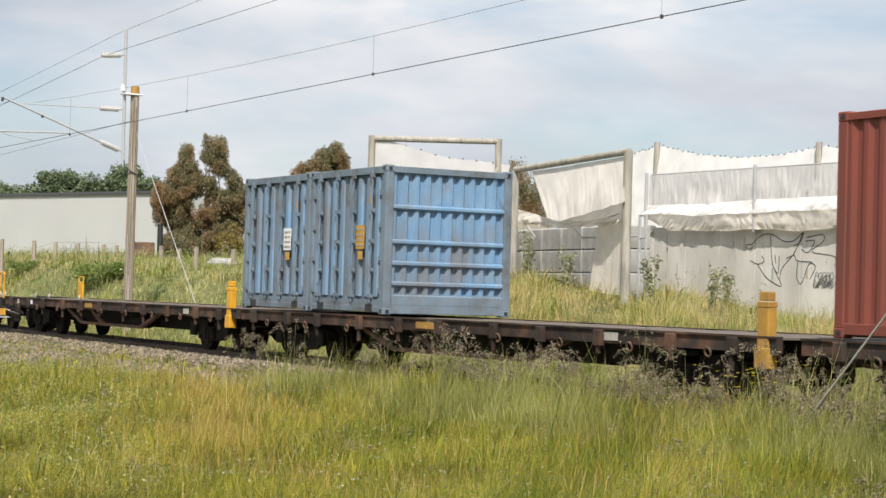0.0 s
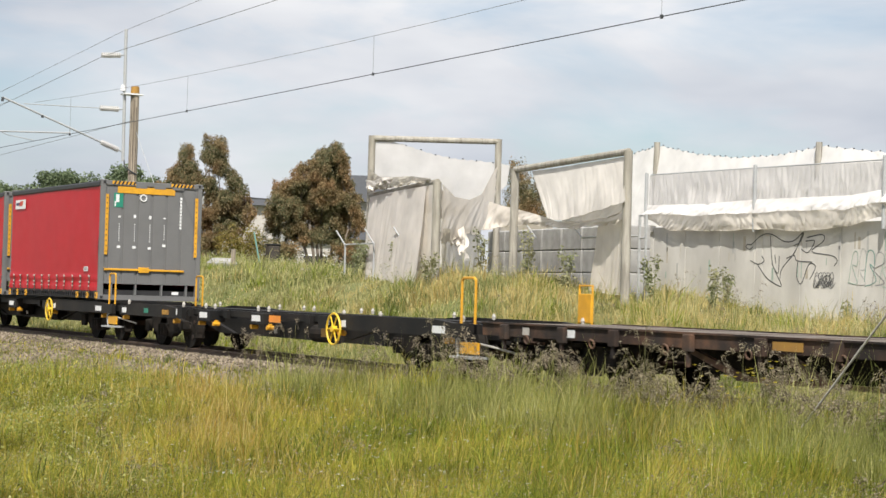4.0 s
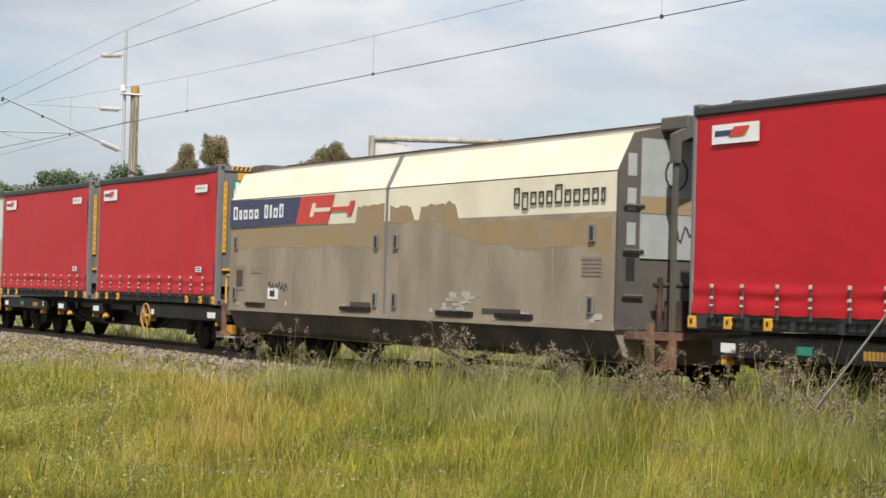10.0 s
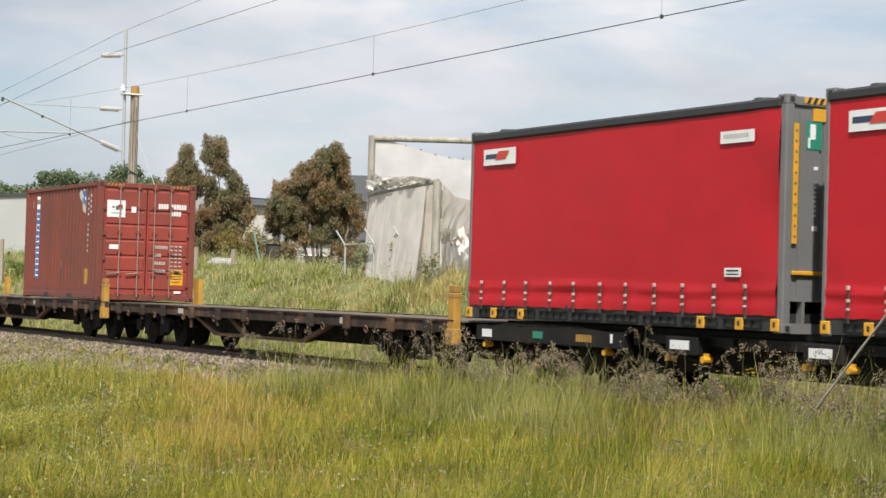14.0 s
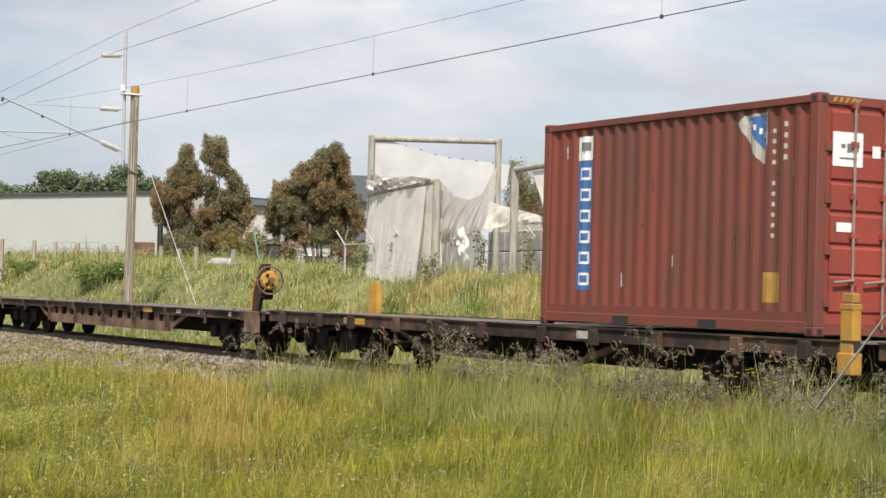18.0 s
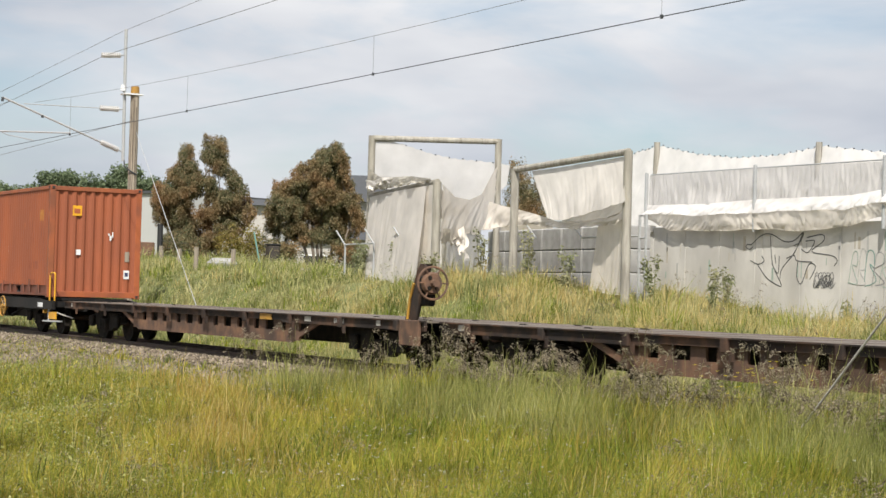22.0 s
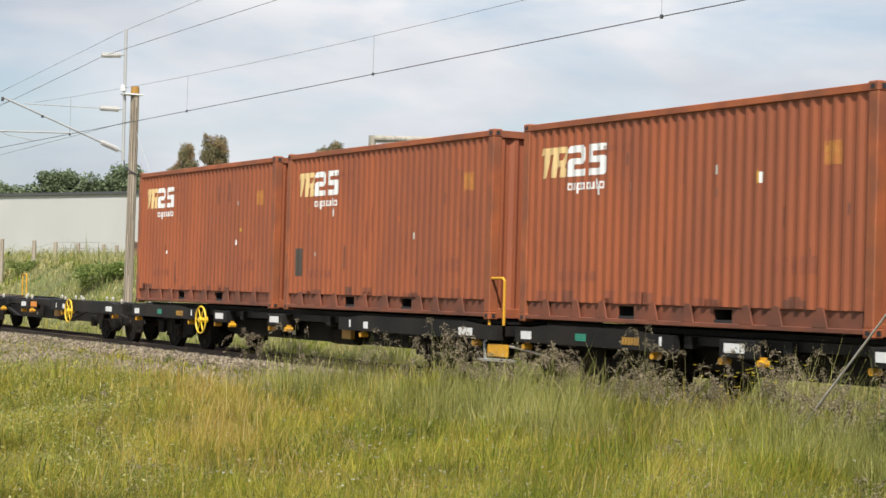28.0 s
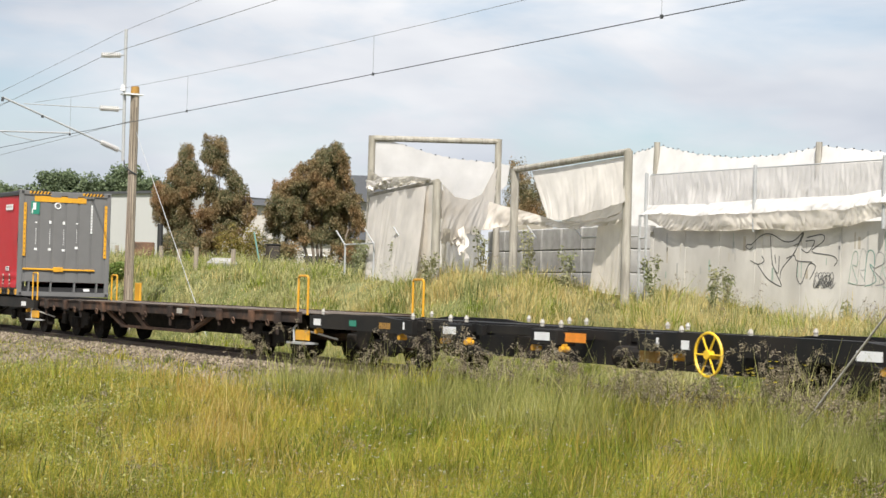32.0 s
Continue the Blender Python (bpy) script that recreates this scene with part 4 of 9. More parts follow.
def frame_of(c, L, H, mat, post=0.16, rail=0.11, W=2.44, low=0.15, low_mat=None):
    """Corner posts, rails and castings of a container, each a part."""
    for sx, sy in CORNER:
        x0, x1 = sorted((sx * L / 2, sx * (L / 2 - post)))
        y0, y1 = sorted((sy * W / 2, sy * (W / 2 - 0.15)))
        part("corner_post", boxes((x0, x1, y0, y1, 0.11, H - 0.11), bevel=0.012), mat, c)
        for z in (0.0, H - 0.12):
            bm = boxes((sx * (L / 2 + 0.006) if sx < 0 else L / 2 - 0.172, sx * (L / 2 + 0.006) if sx > 0 else -L / 2 + 0.172,
                        sy * (W / 2 + 0.004) if sy < 0 else W / 2 - 0.156, sy * (W / 2 + 0.004) if sy > 0 else -W / 2 + 0.156, z, z + 0.12), bevel=0.015)
            cast = part("corner_casting", bm, mat, c)
            hole = bmesh.new()
            a, b = sx * (L / 2 - 0.085), sy * (W / 2 + 0.006)
            box(hole, a - 0.035, a + 0.035, b - 0.004, b + 0.004, z + 0.035, z + 0.085)
            part("casting_hole", hole, INK, cast)
            hole = bmesh.new()
            a, b = sx * (L / 2 + 0.008), sy * (W / 2 - 0.075)
            box(hole, a - 0.004, a + 0.004, b - 0.03, b + 0.03, z + 0.03, z + 0.09)
            part("casting_hole", hole, INK, cast)
    for sy in (-1, 1):
        y0, y1 = sorted((sy * W / 2, sy * (W / 2 - 0.06)))
        part("top_rail", boxes((-L / 2 + post, L / 2 - post, y0, y1, H - rail, H - 0.02), bevel=0.008), mat, c)
        part("bottom_rail", boxes((-L / 2 + post, L / 2 - post, y0, y1, 0.04, low), bevel=0.008), low_mat or mat, c)
    for sx in (-1, 1):
        x0, x1 = sorted((sx * L / 2, sx * (L / 2 - 0.08)))
        part("end_header", boxes((x0, x1, -W / 2 + 0.15, W / 2 - 0.15, H - 0.13, H - 0.02), bevel=0.008), mat, c)
        part("end_sill", boxes((x0, x1, -W / 2 + 0.15, W / 2 - 0.15, 0.02, 0.17), bevel=0.008), mat, c)
    part("floor", boxes((-L / 2 + 0.1, L / 2 - 0.1, -W / 2 + 0.07, W / 2 - 0.07, 0.06, 0.14)), INK, c)


def bars(parent, rows, mat, name="marking", axis="side", at=0.0):
    """Plain marks on a side (x, z) or an end (y, z): rows of u0, u1, v0, v1."""
    for u0, u1, v0, v1 in rows:
        spot = (u0, u1, at - 0.005, at, v0, v1) if axis == "side" else (at, at + 0.005, u0, u1, v0, v1)
        part(name, boxes(spot), mat, parent)


PITCH = 0.1995        # of the orange containers' ribs


def orange_container(s, L=7.5, H=2.86, end_marks=False, seed=0, z=0.94):
    r = random.Random(seed)
    c = tagged(new("shipping_container"), "faded orange corrugated steel shipping container on a wagon", "shipping container", "orange containers")
    W = 2.44
    skin = (-W / 2 + 0.018, L - 0.32, PITCH, 0.026)
    frame_of(c, L, H, ORANGE_EDGE, low=0.10, low_mat=ORANGE_LOW)
    # lower rail with its row of gussets and fork pockets
    for sy in (-1, 1):
        y0, y1 = sorted((sy * (W / 2 - 0.055), sy * (W / 2 - 0.09)))
        bm = boxes((-L / 2 + 0.16, -1.30, y0, y1, 0.10, 0.30), (-0.92, 0.79, y0, y1, 0.10, 0.30), (1.17, L / 2 - 0.16, y0, y1, 0.10, 0.30),
                   (-1.30, -0.92, y0, y1, 0.27, 0.30), (0.79, 1.17, y0, y1, 0.27, 0.30))
        # recessed web: the shade below the panel is put into its colour
        part("lower_side_rail", bm, ORANGE_LOW, c)
        for a in (-3.05, -2.27, -1.62, -0.45, 0.32, 1.5, 2.05, 2.85):
            if abs(abs(a) - 1.0) > 0.35:
                bm = bmesh.new()
                prism(bm, [(a - 0.13, 0.10), (a + 0.13, 0.10), (a + 0.05, 0.33), (a - 0.05, 0.33)], "y", min(sy * W / 2, sy * (W / 2 - 0.02)), max(sy * W / 2, sy * (W / 2 - 0.02)) + 0.001)
                part("gusset", bm, ORANGE_LOW, c)
        for a in (-1.11, 0.98):
            y2, y3 = sorted((sy * (W / 2 - 0.09), sy * 0.3))
            part("fork_pocket", boxes((a - 0.20, a - 0.19, y2, y3, 0.14, 0.27), (a + 0.19, a + 0.20, y2, y3, 0.14, 0.27), (a - 0.20, a + 0.20, y2, y3, 0.27, 0.28)), INK, c)
    side = corrugated(L - 0.32, H - 0.40, PITCH, 0.026)
    part("side_panel", moved(side, pose(0, -W / 2 + 0.018, 0.30)), ORANGE_BOX, c)
    side = corrugated(L - 0.32, H - 0.40, PITCH, 0.026)
    part("side_panel", moved(side, pose(0, W / 2 - 0.018, 0.30, 0, 0, 180)), ORANGE_BOX, c)
    for sx in (-1, 1):
        e = corrugated(W - 0.3, H - 0.29, 0.24, 0.045)
        part("end_panel", moved(e, pose(sx * (L / 2 - 0.025), 0, 0.16, 0, 0, 90 * sx)), ORANGE_BOX, c)
    part("roof", boxes((-L / 2 + 0.05, L / 2 - 0.05, -W / 2 + 0.03, W / 2 - 0.03, H - 0.06, H - 0.03)), ORANGE_EDGE, c)
    y = -W / 2 + 0.014
    x = -L / 2 + 0.28
    for word, strokes, mat, dx, lean in (("T", GLYPH_T, CREAM_OLD, 0.10, 0.22), ("R", GLYPH_R, CREAM_OLD, 0.45, 0.22), ("2", GLYPH_2, WHITE, 0.90, 0.0), ("5", GLYPH_5, WHITE, 1.40, 0.0)):
        stencil(c, strokes, x + dx, 2.05, lean, mat, "lettering", skin)
    for i in range(8):
        u, tail = x + 0.91 + 0.113 * i, (0.0, 0.0, 0.05, 0.0, 0.0, 0.0, 0.0, 0.0)[i]
        rise = 0.045 if i == 6 else 0.0
        bowl = [(0, 0.028, -tail, 0.10 + rise), (0.062, 0.090, 0.0, 0.10), (0.028, 0.062, 0.0, 0.024)]
        if i not in (1, 5):
            bowl.append((0.028, 0.062, 0.076, 0.10))
        stencil(c, [block(*q) for q in bowl], u, 1.86, 0.0, WHITE, "small_lettering", skin)
    painted(c, [block(L / 2 - 0.90, L / 2 - 0.62, H - 0.90, H - 0.62)], YELLOW_FADED, "faded_square", skin)
    faded = [(2.30 + 0.17 * i, 0.72, 0.12, 0.20) for i in range(5)] + [(-2.4 + 0.16 * i, 0.60, 0.12, 0.13) for i in range(6)] + [(-1.5 + 0.14 * i, H - 0.50, 0.09, 0.08) for i in range(6)]
    painted(c, [block(u - 0.35, u - 0.35 + wd, v, v + ht) for u, v, wd, ht in faded], ORANGE_STAIN, "faded_marking", skin)
    for k in range(26):
        a, b = r.uniform(-L / 2 + 0.3, L / 2 - 0.4), r.uniform(0.32, 2.3)
        painted(c, [block(a, a + r.uniform(0.012, 0.05), b, b + r.uniform(0.04, 0.45))], (ORANGE_STAIN, ORANGE_LOW, ORANGE_EDGE)[k % 3], "rust_streak", skin)
    for k in range(14):
        a = r.uniform(-L / 2 + 0.2, L / 2 - 0.6)
        painted(c, [block(a, a + r.uniform(0.10, 0.42), 0.305, 0.33 + r.uniform(0.02, 0.14))], (ORANGE_STAIN, ORANGE_LOW)[k % 2], "rust_bloom", skin)
    for k in range(6):
        a, b = r.uniform(-L / 2 + 0.3, L / 2 - 0.6), r.uniform(0.9, 2.2)
        painted(c, [block(a, a + r.uniform(0.02, 0.07), b, b + r.uniform(0.05, 0.16))], (WHITE, WHITE_DIRTY, YELLOW_OLD, RUST)[k % 4], "paint_scrape", skin, 0.001)
    if seed == 2:
        painted(c, [block(-L / 2 + 0.42, -L / 2 + 0.68, 0.62, 1.12)], STRAP_DARK, "patch", skin)
    ex = L / 2 - 0.02
    bars(c, [(-0.62, -0.38, 2.10, 2.36)], YELLOW, "yellow_square", "end", ex + 0.004)
    bars(c, [(-0.58, -0.42, 2.16, 2.28)], ORANGE_EDGE, "sign_symbol", "end", ex + 0.007)
    if end_marks:
        bars(c, [(-0.50, -0.38, 1.10, 1.24)], WHITE, "small_plate", "end", ex + 0.004)
        bars(c, [(0.78, 0.93, 0.52, 0.74)], WHITE, "placard", "end", ex + 0.004)
        bars(c, [(0.81, 0.90, 0.58, 0.68)], NAVY, "placard_symbol", "end", ex + 0.007)
        bars(c, [(0.80, 0.92, 0.96, 1.22)], POLE_WOOD, "faded_patch", "end", ex + 0.004)
        bars(c, [(0.38, 0.43, 1.5, 1.62), (0.44, 0.47, 1.58, 1.72), (0.34, 0.38, 1.62, 1.68)], WHITE, "paint_scrape", "end", ex + 0.004)
    MOVING.append((c, s, z))
    return c


def curtain_container(s, L=7.45, H=2.82, z=0.95, front=True, second_label=True, seed=0):
    c = tagged(new("curtain_side_container"), "grey container with tight red curtain sides and black roof", "shipping container", "curtain-side containers")
    W = 2.52
    r = random.Random(seed)
    for sx, sy in CORNER:
        x0, x1 = sorted((sx * L / 2, sx * (L / 2 - 0.11)))
        y0, y1 = sorted((sy * W / 2, sy * (W / 2 - 0.12)))
        if sx < 0:
            x1 = x0 + 0.07
        part("corner_post", boxes((x0, x1, y0, y1, 0.0, H - 0.02), bevel=0.012), GREY_BOX, c)
        for zz in (0.0, H - 0.12):
            bm = boxes((min(sx * (L / 2 + 0.005), sx * (L / 2 - 0.17)), max(sx * (L / 2 + 0.005), sx * (L / 2 - 0.17)),
                        min(sy * (W / 2 + 0.005), sy * (W / 2 - 0.15)), max(sy * (W / 2 + 0.005), sy * (W / 2 - 0.15)), zz, zz + 0.12), bevel=0.012)
            cast = part("corner_casting", bm, GREY_BOX, c)
            hole = bmesh.new()
            a, b = sx * (L / 2 - 0.085), sy * (W / 2 + 0.008)
            box(hole, a - 0.03, a + 0.03, b - 0.004, b + 0.004, zz + 0.03, zz + 0.09)
            part("casting_hole", hole, INK, cast)
            hole = bmesh.new()
            a, b = sx * (L / 2 + 0.008), sy * (W / 2 - 0.075)
            box(hole, a - 0.004, a + 0.004, b - 0.03, b + 0.03, zz + 0.03, zz + 0.09)
            part("casting_hole", hole, INK, cast)
    # curtain: a slightly billowed sheet that tucks in over the side rail, with drawn folds at its foot
    nx, nz = 72, 52
    for sy in (-1, 1):
        verts, faces = [], []
        x0, x1, z0, z1 = -L / 2 + 0.07, L / 2 - 0.11, 0.205, H - 0.13
        for j in range(nz + 1):
            v = j / nz
            for i in range(nx + 1):
                u = i / nx
                d = 0.010 * math.sin(math.pi * u) * math.sin(math.pi * v)
                d += 0.012 * max(0, 0.12 - v) / 0.12 * math.sin(i * math.pi * 11 * 2 / nx + seed)
                d += 0.030 * math.exp(-((v - 0.115 - 0.012 * math.sin(u * 9 + seed)) / 0.022) ** 2) * (0.7 + 0.3 * math.sin(u * 17 + seed * 2))
                d += 0.020 * float(smooth(0.10, 0.03, v))
                d -= 0.010 * math.exp(-((v - 0.075) / 0.02) ** 2) * (0.6 + 0.4 * math.sin(u * 25 + seed))
                d += 0.010 * noise.noise(Vector((u * 5 + seed, v * 2.2, 1.5))) + 0.005 * noise.noise(Vector((u * 16 + v * 4, v * 9, seed)))
                d += 0.020 * math.exp(-((u - 1) / 0.05) ** 2) * math.sin(v * 9 + u * 22 + seed)
                zz = z0 + (z1 - z0) * v
                if j == 0:
                    zz += 0.006 * math.sin(i * 1.7 + seed)
                verts.append((x0 + (x1 - x0) * u, sy * (W / 2 - 0.012 + d), zz))
        for j in range(nz):
            for i in range(nx):
                q = (j * (nx + 1) + i, j * (nx + 1) + i + 1, (j + 1) * (nx + 1) + i + 1, (j + 1) * (nx + 1) + i)
                faces.append(q if sy < 0 else q[::-1])
        me = mesh_of("curtain", verts, faces, CURTAIN)
        for p in me.polygons:
            p.use_smooth = True
        cu = new("curtain", me)
        cu.parent = c
        cu["label"] = "red vinyl side curtain with pulled folds"
        # buckles and straps
        for k in range(11):
            a = -3.24 + 0.63 * k + 0.02 * math.sin(k * 3.1 + seed)
            q = sorted((sy * (W / 2 + 0.030), sy * W / 2))
            strap = part("strap", boxes((a - 0.008, a + 0.008, *q, 0.15, 0.56)), STRAP_DARK, c, "dark webbing strap")
            q = sorted((sy * (W / 2 + 0.046), sy * (W / 2 + 0.012)))
            for z0, z1 in ((0.52, 0.57), (0.38, 0.42), (0.29, 0.32)):
                part("buckle", boxes((a - 0.021, a + 0.021, *q, z0, z1), bevel=0.006), WHITE_DIRTY, strap)
        # roof edge
        y0, y1 = sorted((sy * (W / 2 + 0.015), sy * (W / 2 - 0.12)))
        part("roof_edge", boxes((-L / 2 + 0.02, L / 2 - 0.10, y0, y1, H - 0.165, H - 0.03), bevel=0.03), ROOF_BLACK, c, "black roof edge")
        # side rail with slots and yellow twistlock plates
        y0, y1 = sorted((sy * (W / 2 - 0.01), sy * (W / 2 - 0.09)))
        part("side_rail", boxes((-L / 2 + 0.06, L / 2 - 0.11, y0, y1, 0.02, 0.30)), ROOF_BLACK, c)
        for k in range(8):
            a = -L / 2 + 0.75 + k * (L - 1.5) / 7
            y2, y3 = sorted((sy * (W / 2 + 0.012), sy * (W / 2 - 0.01)))
            part("rave", boxes((a - 0.36, a + 0.36, y2, y3, 0.14, 0.16), (a - 0.36, a + 0.36, y2, y3, 0.04, 0.06), *[(a + q - 0.01, a + q + 0.01, y2, y3, 0.06, 0.14) for q in (-0.35, -0.18, 0, 0.18, 0.35)]), BLACK, c)
        for a in (-3.64, -2.91, -2.14, 2.16, 2.93, 3.60):
            y2, y3 = sorted((sy * (W / 2 + 0.02), sy * (W / 2 - 0.01)))
            tab = part("lock_tab", boxes((a - 0.075, a + 0.075, y2, y3, 0.02, 0.17), bevel=0.008), YELLOW, c, "yellow lock tab")
            part("slot", boxes((a - 0.02, a + 0.02, sy * (W / 2 + 0.021) - 0.003, sy * (W / 2 + 0.021) + 0.003, 0.07, 0.13)), INK, tab)
        for a in (-0.9, 0.9):
            part("fork_pocket", boxes((a - 0.17, a + 0.17, sy * (W / 2 - 0.004) - 0.004, sy * (W / 2 - 0.004) + 0.004, 0.17, 0.29)), INK, c)
    part("roof", boxes((-L / 2 + 0.03, L / 2 - 0.05, -W / 2 + 0.1, W / 2 - 0.1, H - 0.09, H - 0.05)), ROOF_BLACK, c, "black roof sheet")
    for a in (-L / 2 + 0.6, L / 2 - 0.8):
        bm = bmesh.new()
        tube(bm, (a, -0.95, H - 0.06), (a, -0.95, H + 0.025), 0.19, 14, 0.13)
        part("roof_vent", bm, ROOF_BLACK, c)
    part("floor", boxes((-L / 2 + 0.1, L / 2 - 0.1, -W / 2 + 0.1, W / 2 - 0.1, 0.1, 0.24)), INK, c)
    # ends: flat panels between narrow ribs
    for sx in (-1, 1):
        x0, x1 = sorted((sx * (L / 2 - 0.07), sx * (L / 2 - 0.03)))
        part("end_wall", boxes((x0, x1, -W / 2 + 0.12, W / 2 - 0.12, 0.40, H - 0.10)), GREY_BOX, c)
        for k in range(6):
            q = -W / 2 + 0.36 + k * (W - 0.72) / 5
            x2, x3 = sorted((sx * (L / 2 - 0.03), sx * (L / 2 - 0.012)))
            bm = bmesh.new()
            prism(bm, [(q - 0.15, 0.42), (q + 0.15, 0.42), (q + 0.15, H - 0.22), (q - 0.15, H - 0.22)], "x", x2, x3)
            part("end_panel", bm, GREY_BOX, c)
        x2, x3 = sorted((sx * L / 2, sx * (L / 2 - 0.10)))
        part("end_header", boxes((x2, x3, -W / 2 + 0.12, W / 2 - 0.12, H - 0.13, H - 0.02), bevel=0.01), GREY_BOX, c)
        part("end_sill", boxes((x2, x3, -W / 2 + 0.12, W / 2 - 0.12, 0.0, 0.12), (x2, x3, -W / 2 + 0.12, W / 2 - 0.12, 0.38, 0.42), *[(x2, x3, q - 0.02, q + 0.02, 0.10, 0.40) for q in (-0.95, -0.35, 0.3, 0.92)]), GREY_BOX, c)
    ex = L / 2
    # hazard stripes on the header
    for base in (-1.0, 0.46):
        part("stripe_ground", boxes((ex, ex + 0.004, base, base + 0.58, H - 0.10, H - 0.025)), YELLOW, c, "yellow hazard band")
        for k in range(6):
            q = base + 0.03 + k * 0.095
            bm = bmesh.new()
            prism(bm, [(q, H - 0.10), (q + 0.045, H - 0.10), (q + 0.085, H - 0.025), (q + 0.04, H - 0.025)], "x", ex + 0.004, ex + 0.007)
            part("hazard_stripe", bm, INK, c)
    if front:
        part("warning_band", boxes((ex - 0.012, ex + 0.002, -0.86, 0.56, H - 0.30, H - 0.15)), YELLOW, c, "yellow warning band")
        for k in range(3):
            part("warning_tab", boxes((ex - 0.01, ex + 0.005, -0.42 + k * 0.46, -0.14 + k * 0.46, H - 0.17, H - 0.12)), GREY_BOX, c)
        bars(c, [(-0.95, -0.72, 2.18, 2.52)], GREEN, "green_placard", "end", ex - 0.011)
        bars(c, [(-0.90, -0.82, 2.30, 2.48), (-0.93, -0.90, 2.20, 2.32)], WHITE, "placard_symbol", "end", ex - 0.005)
        bm = bmesh.new()
        ring(bm, (ex - 0.008, -0.22, 2.42), (1, 0, 0), 0.075, 0.018, 16, 5)
        part("round_symbol", bm, WHITE, c)
        cols = [(-0.80, (1.93, 1.99), 8), (-0.42, (1.93, 2.03), 8), (-0.04, (1.92, 2.02), 8), (0.32, (1.94, 1.99), 7)]
        rows = []
        for q, (a, b), n in cols:
            rows.append((q - 0.03, q + 0.03, a + 0.01, b - 0.01))
            rows += [(q - 0.011, q + 0.011, a - 0.155 - 0.055 * k, a - 0.13 - 0.055 * k) for k in range(n)]
            rows.append((q - 0.04, q + 0.04, a - 0.16 - 0.055 * (n + 2), a - 0.10 - 0.055 * (n + 2)))
        bars(c, rows, WHITE, "stencilled_data", "end", ex - 0.011)
        bars(c, [(0.70, 0.75, 1.72 + 0.078 * k, 1.78 + 0.078 * k) for k in range(10)], WHITE, "stencilled_number", "end", ex - 0.011)
        part("door_bar", boxes((ex - 0.01, ex + 0.03, -1.14, 0.84, 0.69, 0.74), (ex - 0.01, ex + 0.035, -0.30, -0.04, 0.65, 0.78), bevel=0.008), YELLOW, c, "yellow bar across the end")
        bars(c, [(0.55, 0.72, 0.15, 0.22)], WHITE, "small_plate", "end", ex + 0.001)
    for q in (-1.15, 1.08):
        part("warning_strip", boxes((ex + 0.001, ex + 0.006, q, q + 0.075, 1.06, 2.48)), YELLOW, c, "yellow lettered strip")
        bars(c, [(q + 0.025, q + 0.05, 1.13 + 0.125 * k, 1.155 + 0.125 * k) for k in range(11)], RUST, "strip_lettering", "end", ex + 0.0065)
    y = -W / 2
    # curtain labels
    xl = -3.30
    lab = part("label_plate", boxes((xl, xl + 0.92, y - 0.020, y - 0.016, H - 0.53, H - 0.29)), WHITE, c, "white label plate")
    part("label_mark", boxes((xl + 0.06, xl + 0.40, y - 0.0235, y - 0.0205, H - 0.435, H - 0.365)), NAVY, lab)
    bm = bmesh.new()
    prism(bm, [(xl + 0.34, H - 0.455), (xl + 0.62, H - 0.455), (xl + 0.74, H - 0.33), (xl + 0.44, H - 0.33)], "y", y - 0.0265, y - 0.024)
    part("label_mark", bm, RED_MARK, lab)
    bm = bmesh.new()
    prism(bm, [(xl + 0.64, H - 0.45), (xl + 0.66, H - 0.45), (xl + 0.755, H - 0.33), (xl + 0.745, H - 0.33)], "y", y - 0.0295, y - 0.027)
    part("label_mark", bm, YELLOW, lab)
    if second_label:
        xr = 2.49
        lab = part("label_plate", boxes((xr, xr + 0.66, y - 0.020, y - 0.016, H - 0.53, H - 0.38)), WHITE, c, "white label plate")
        part("label_text", boxes(*[(xr + 0.07 + 0.055 * k, xr + 0.105 + 0.055 * k, y - 0.0235, y - 0.0205, H - 0.47, H - 0.42) for k in range(9)]), WHITE_DIRTY, lab)
    xr = 2.63
    lab = part("label_plate", boxes((xr, xr + 0.32, y - 0.020, y - 0.016, 0.66, 0.77)), WHITE, c, "small white label")
    part("label_text", boxes((xr + 0.04, xr + 0.28, y - 0.0235, y - 0.0205, 0.725, 0.745), (xr + 0.04, xr + 0.28, y - 0.0235, y - 0.0205, 0.685, 0.70)), ROOF_BLACK, lab)
    MOVING.append((c, s, z))
    return c


weather = random.Random(77)


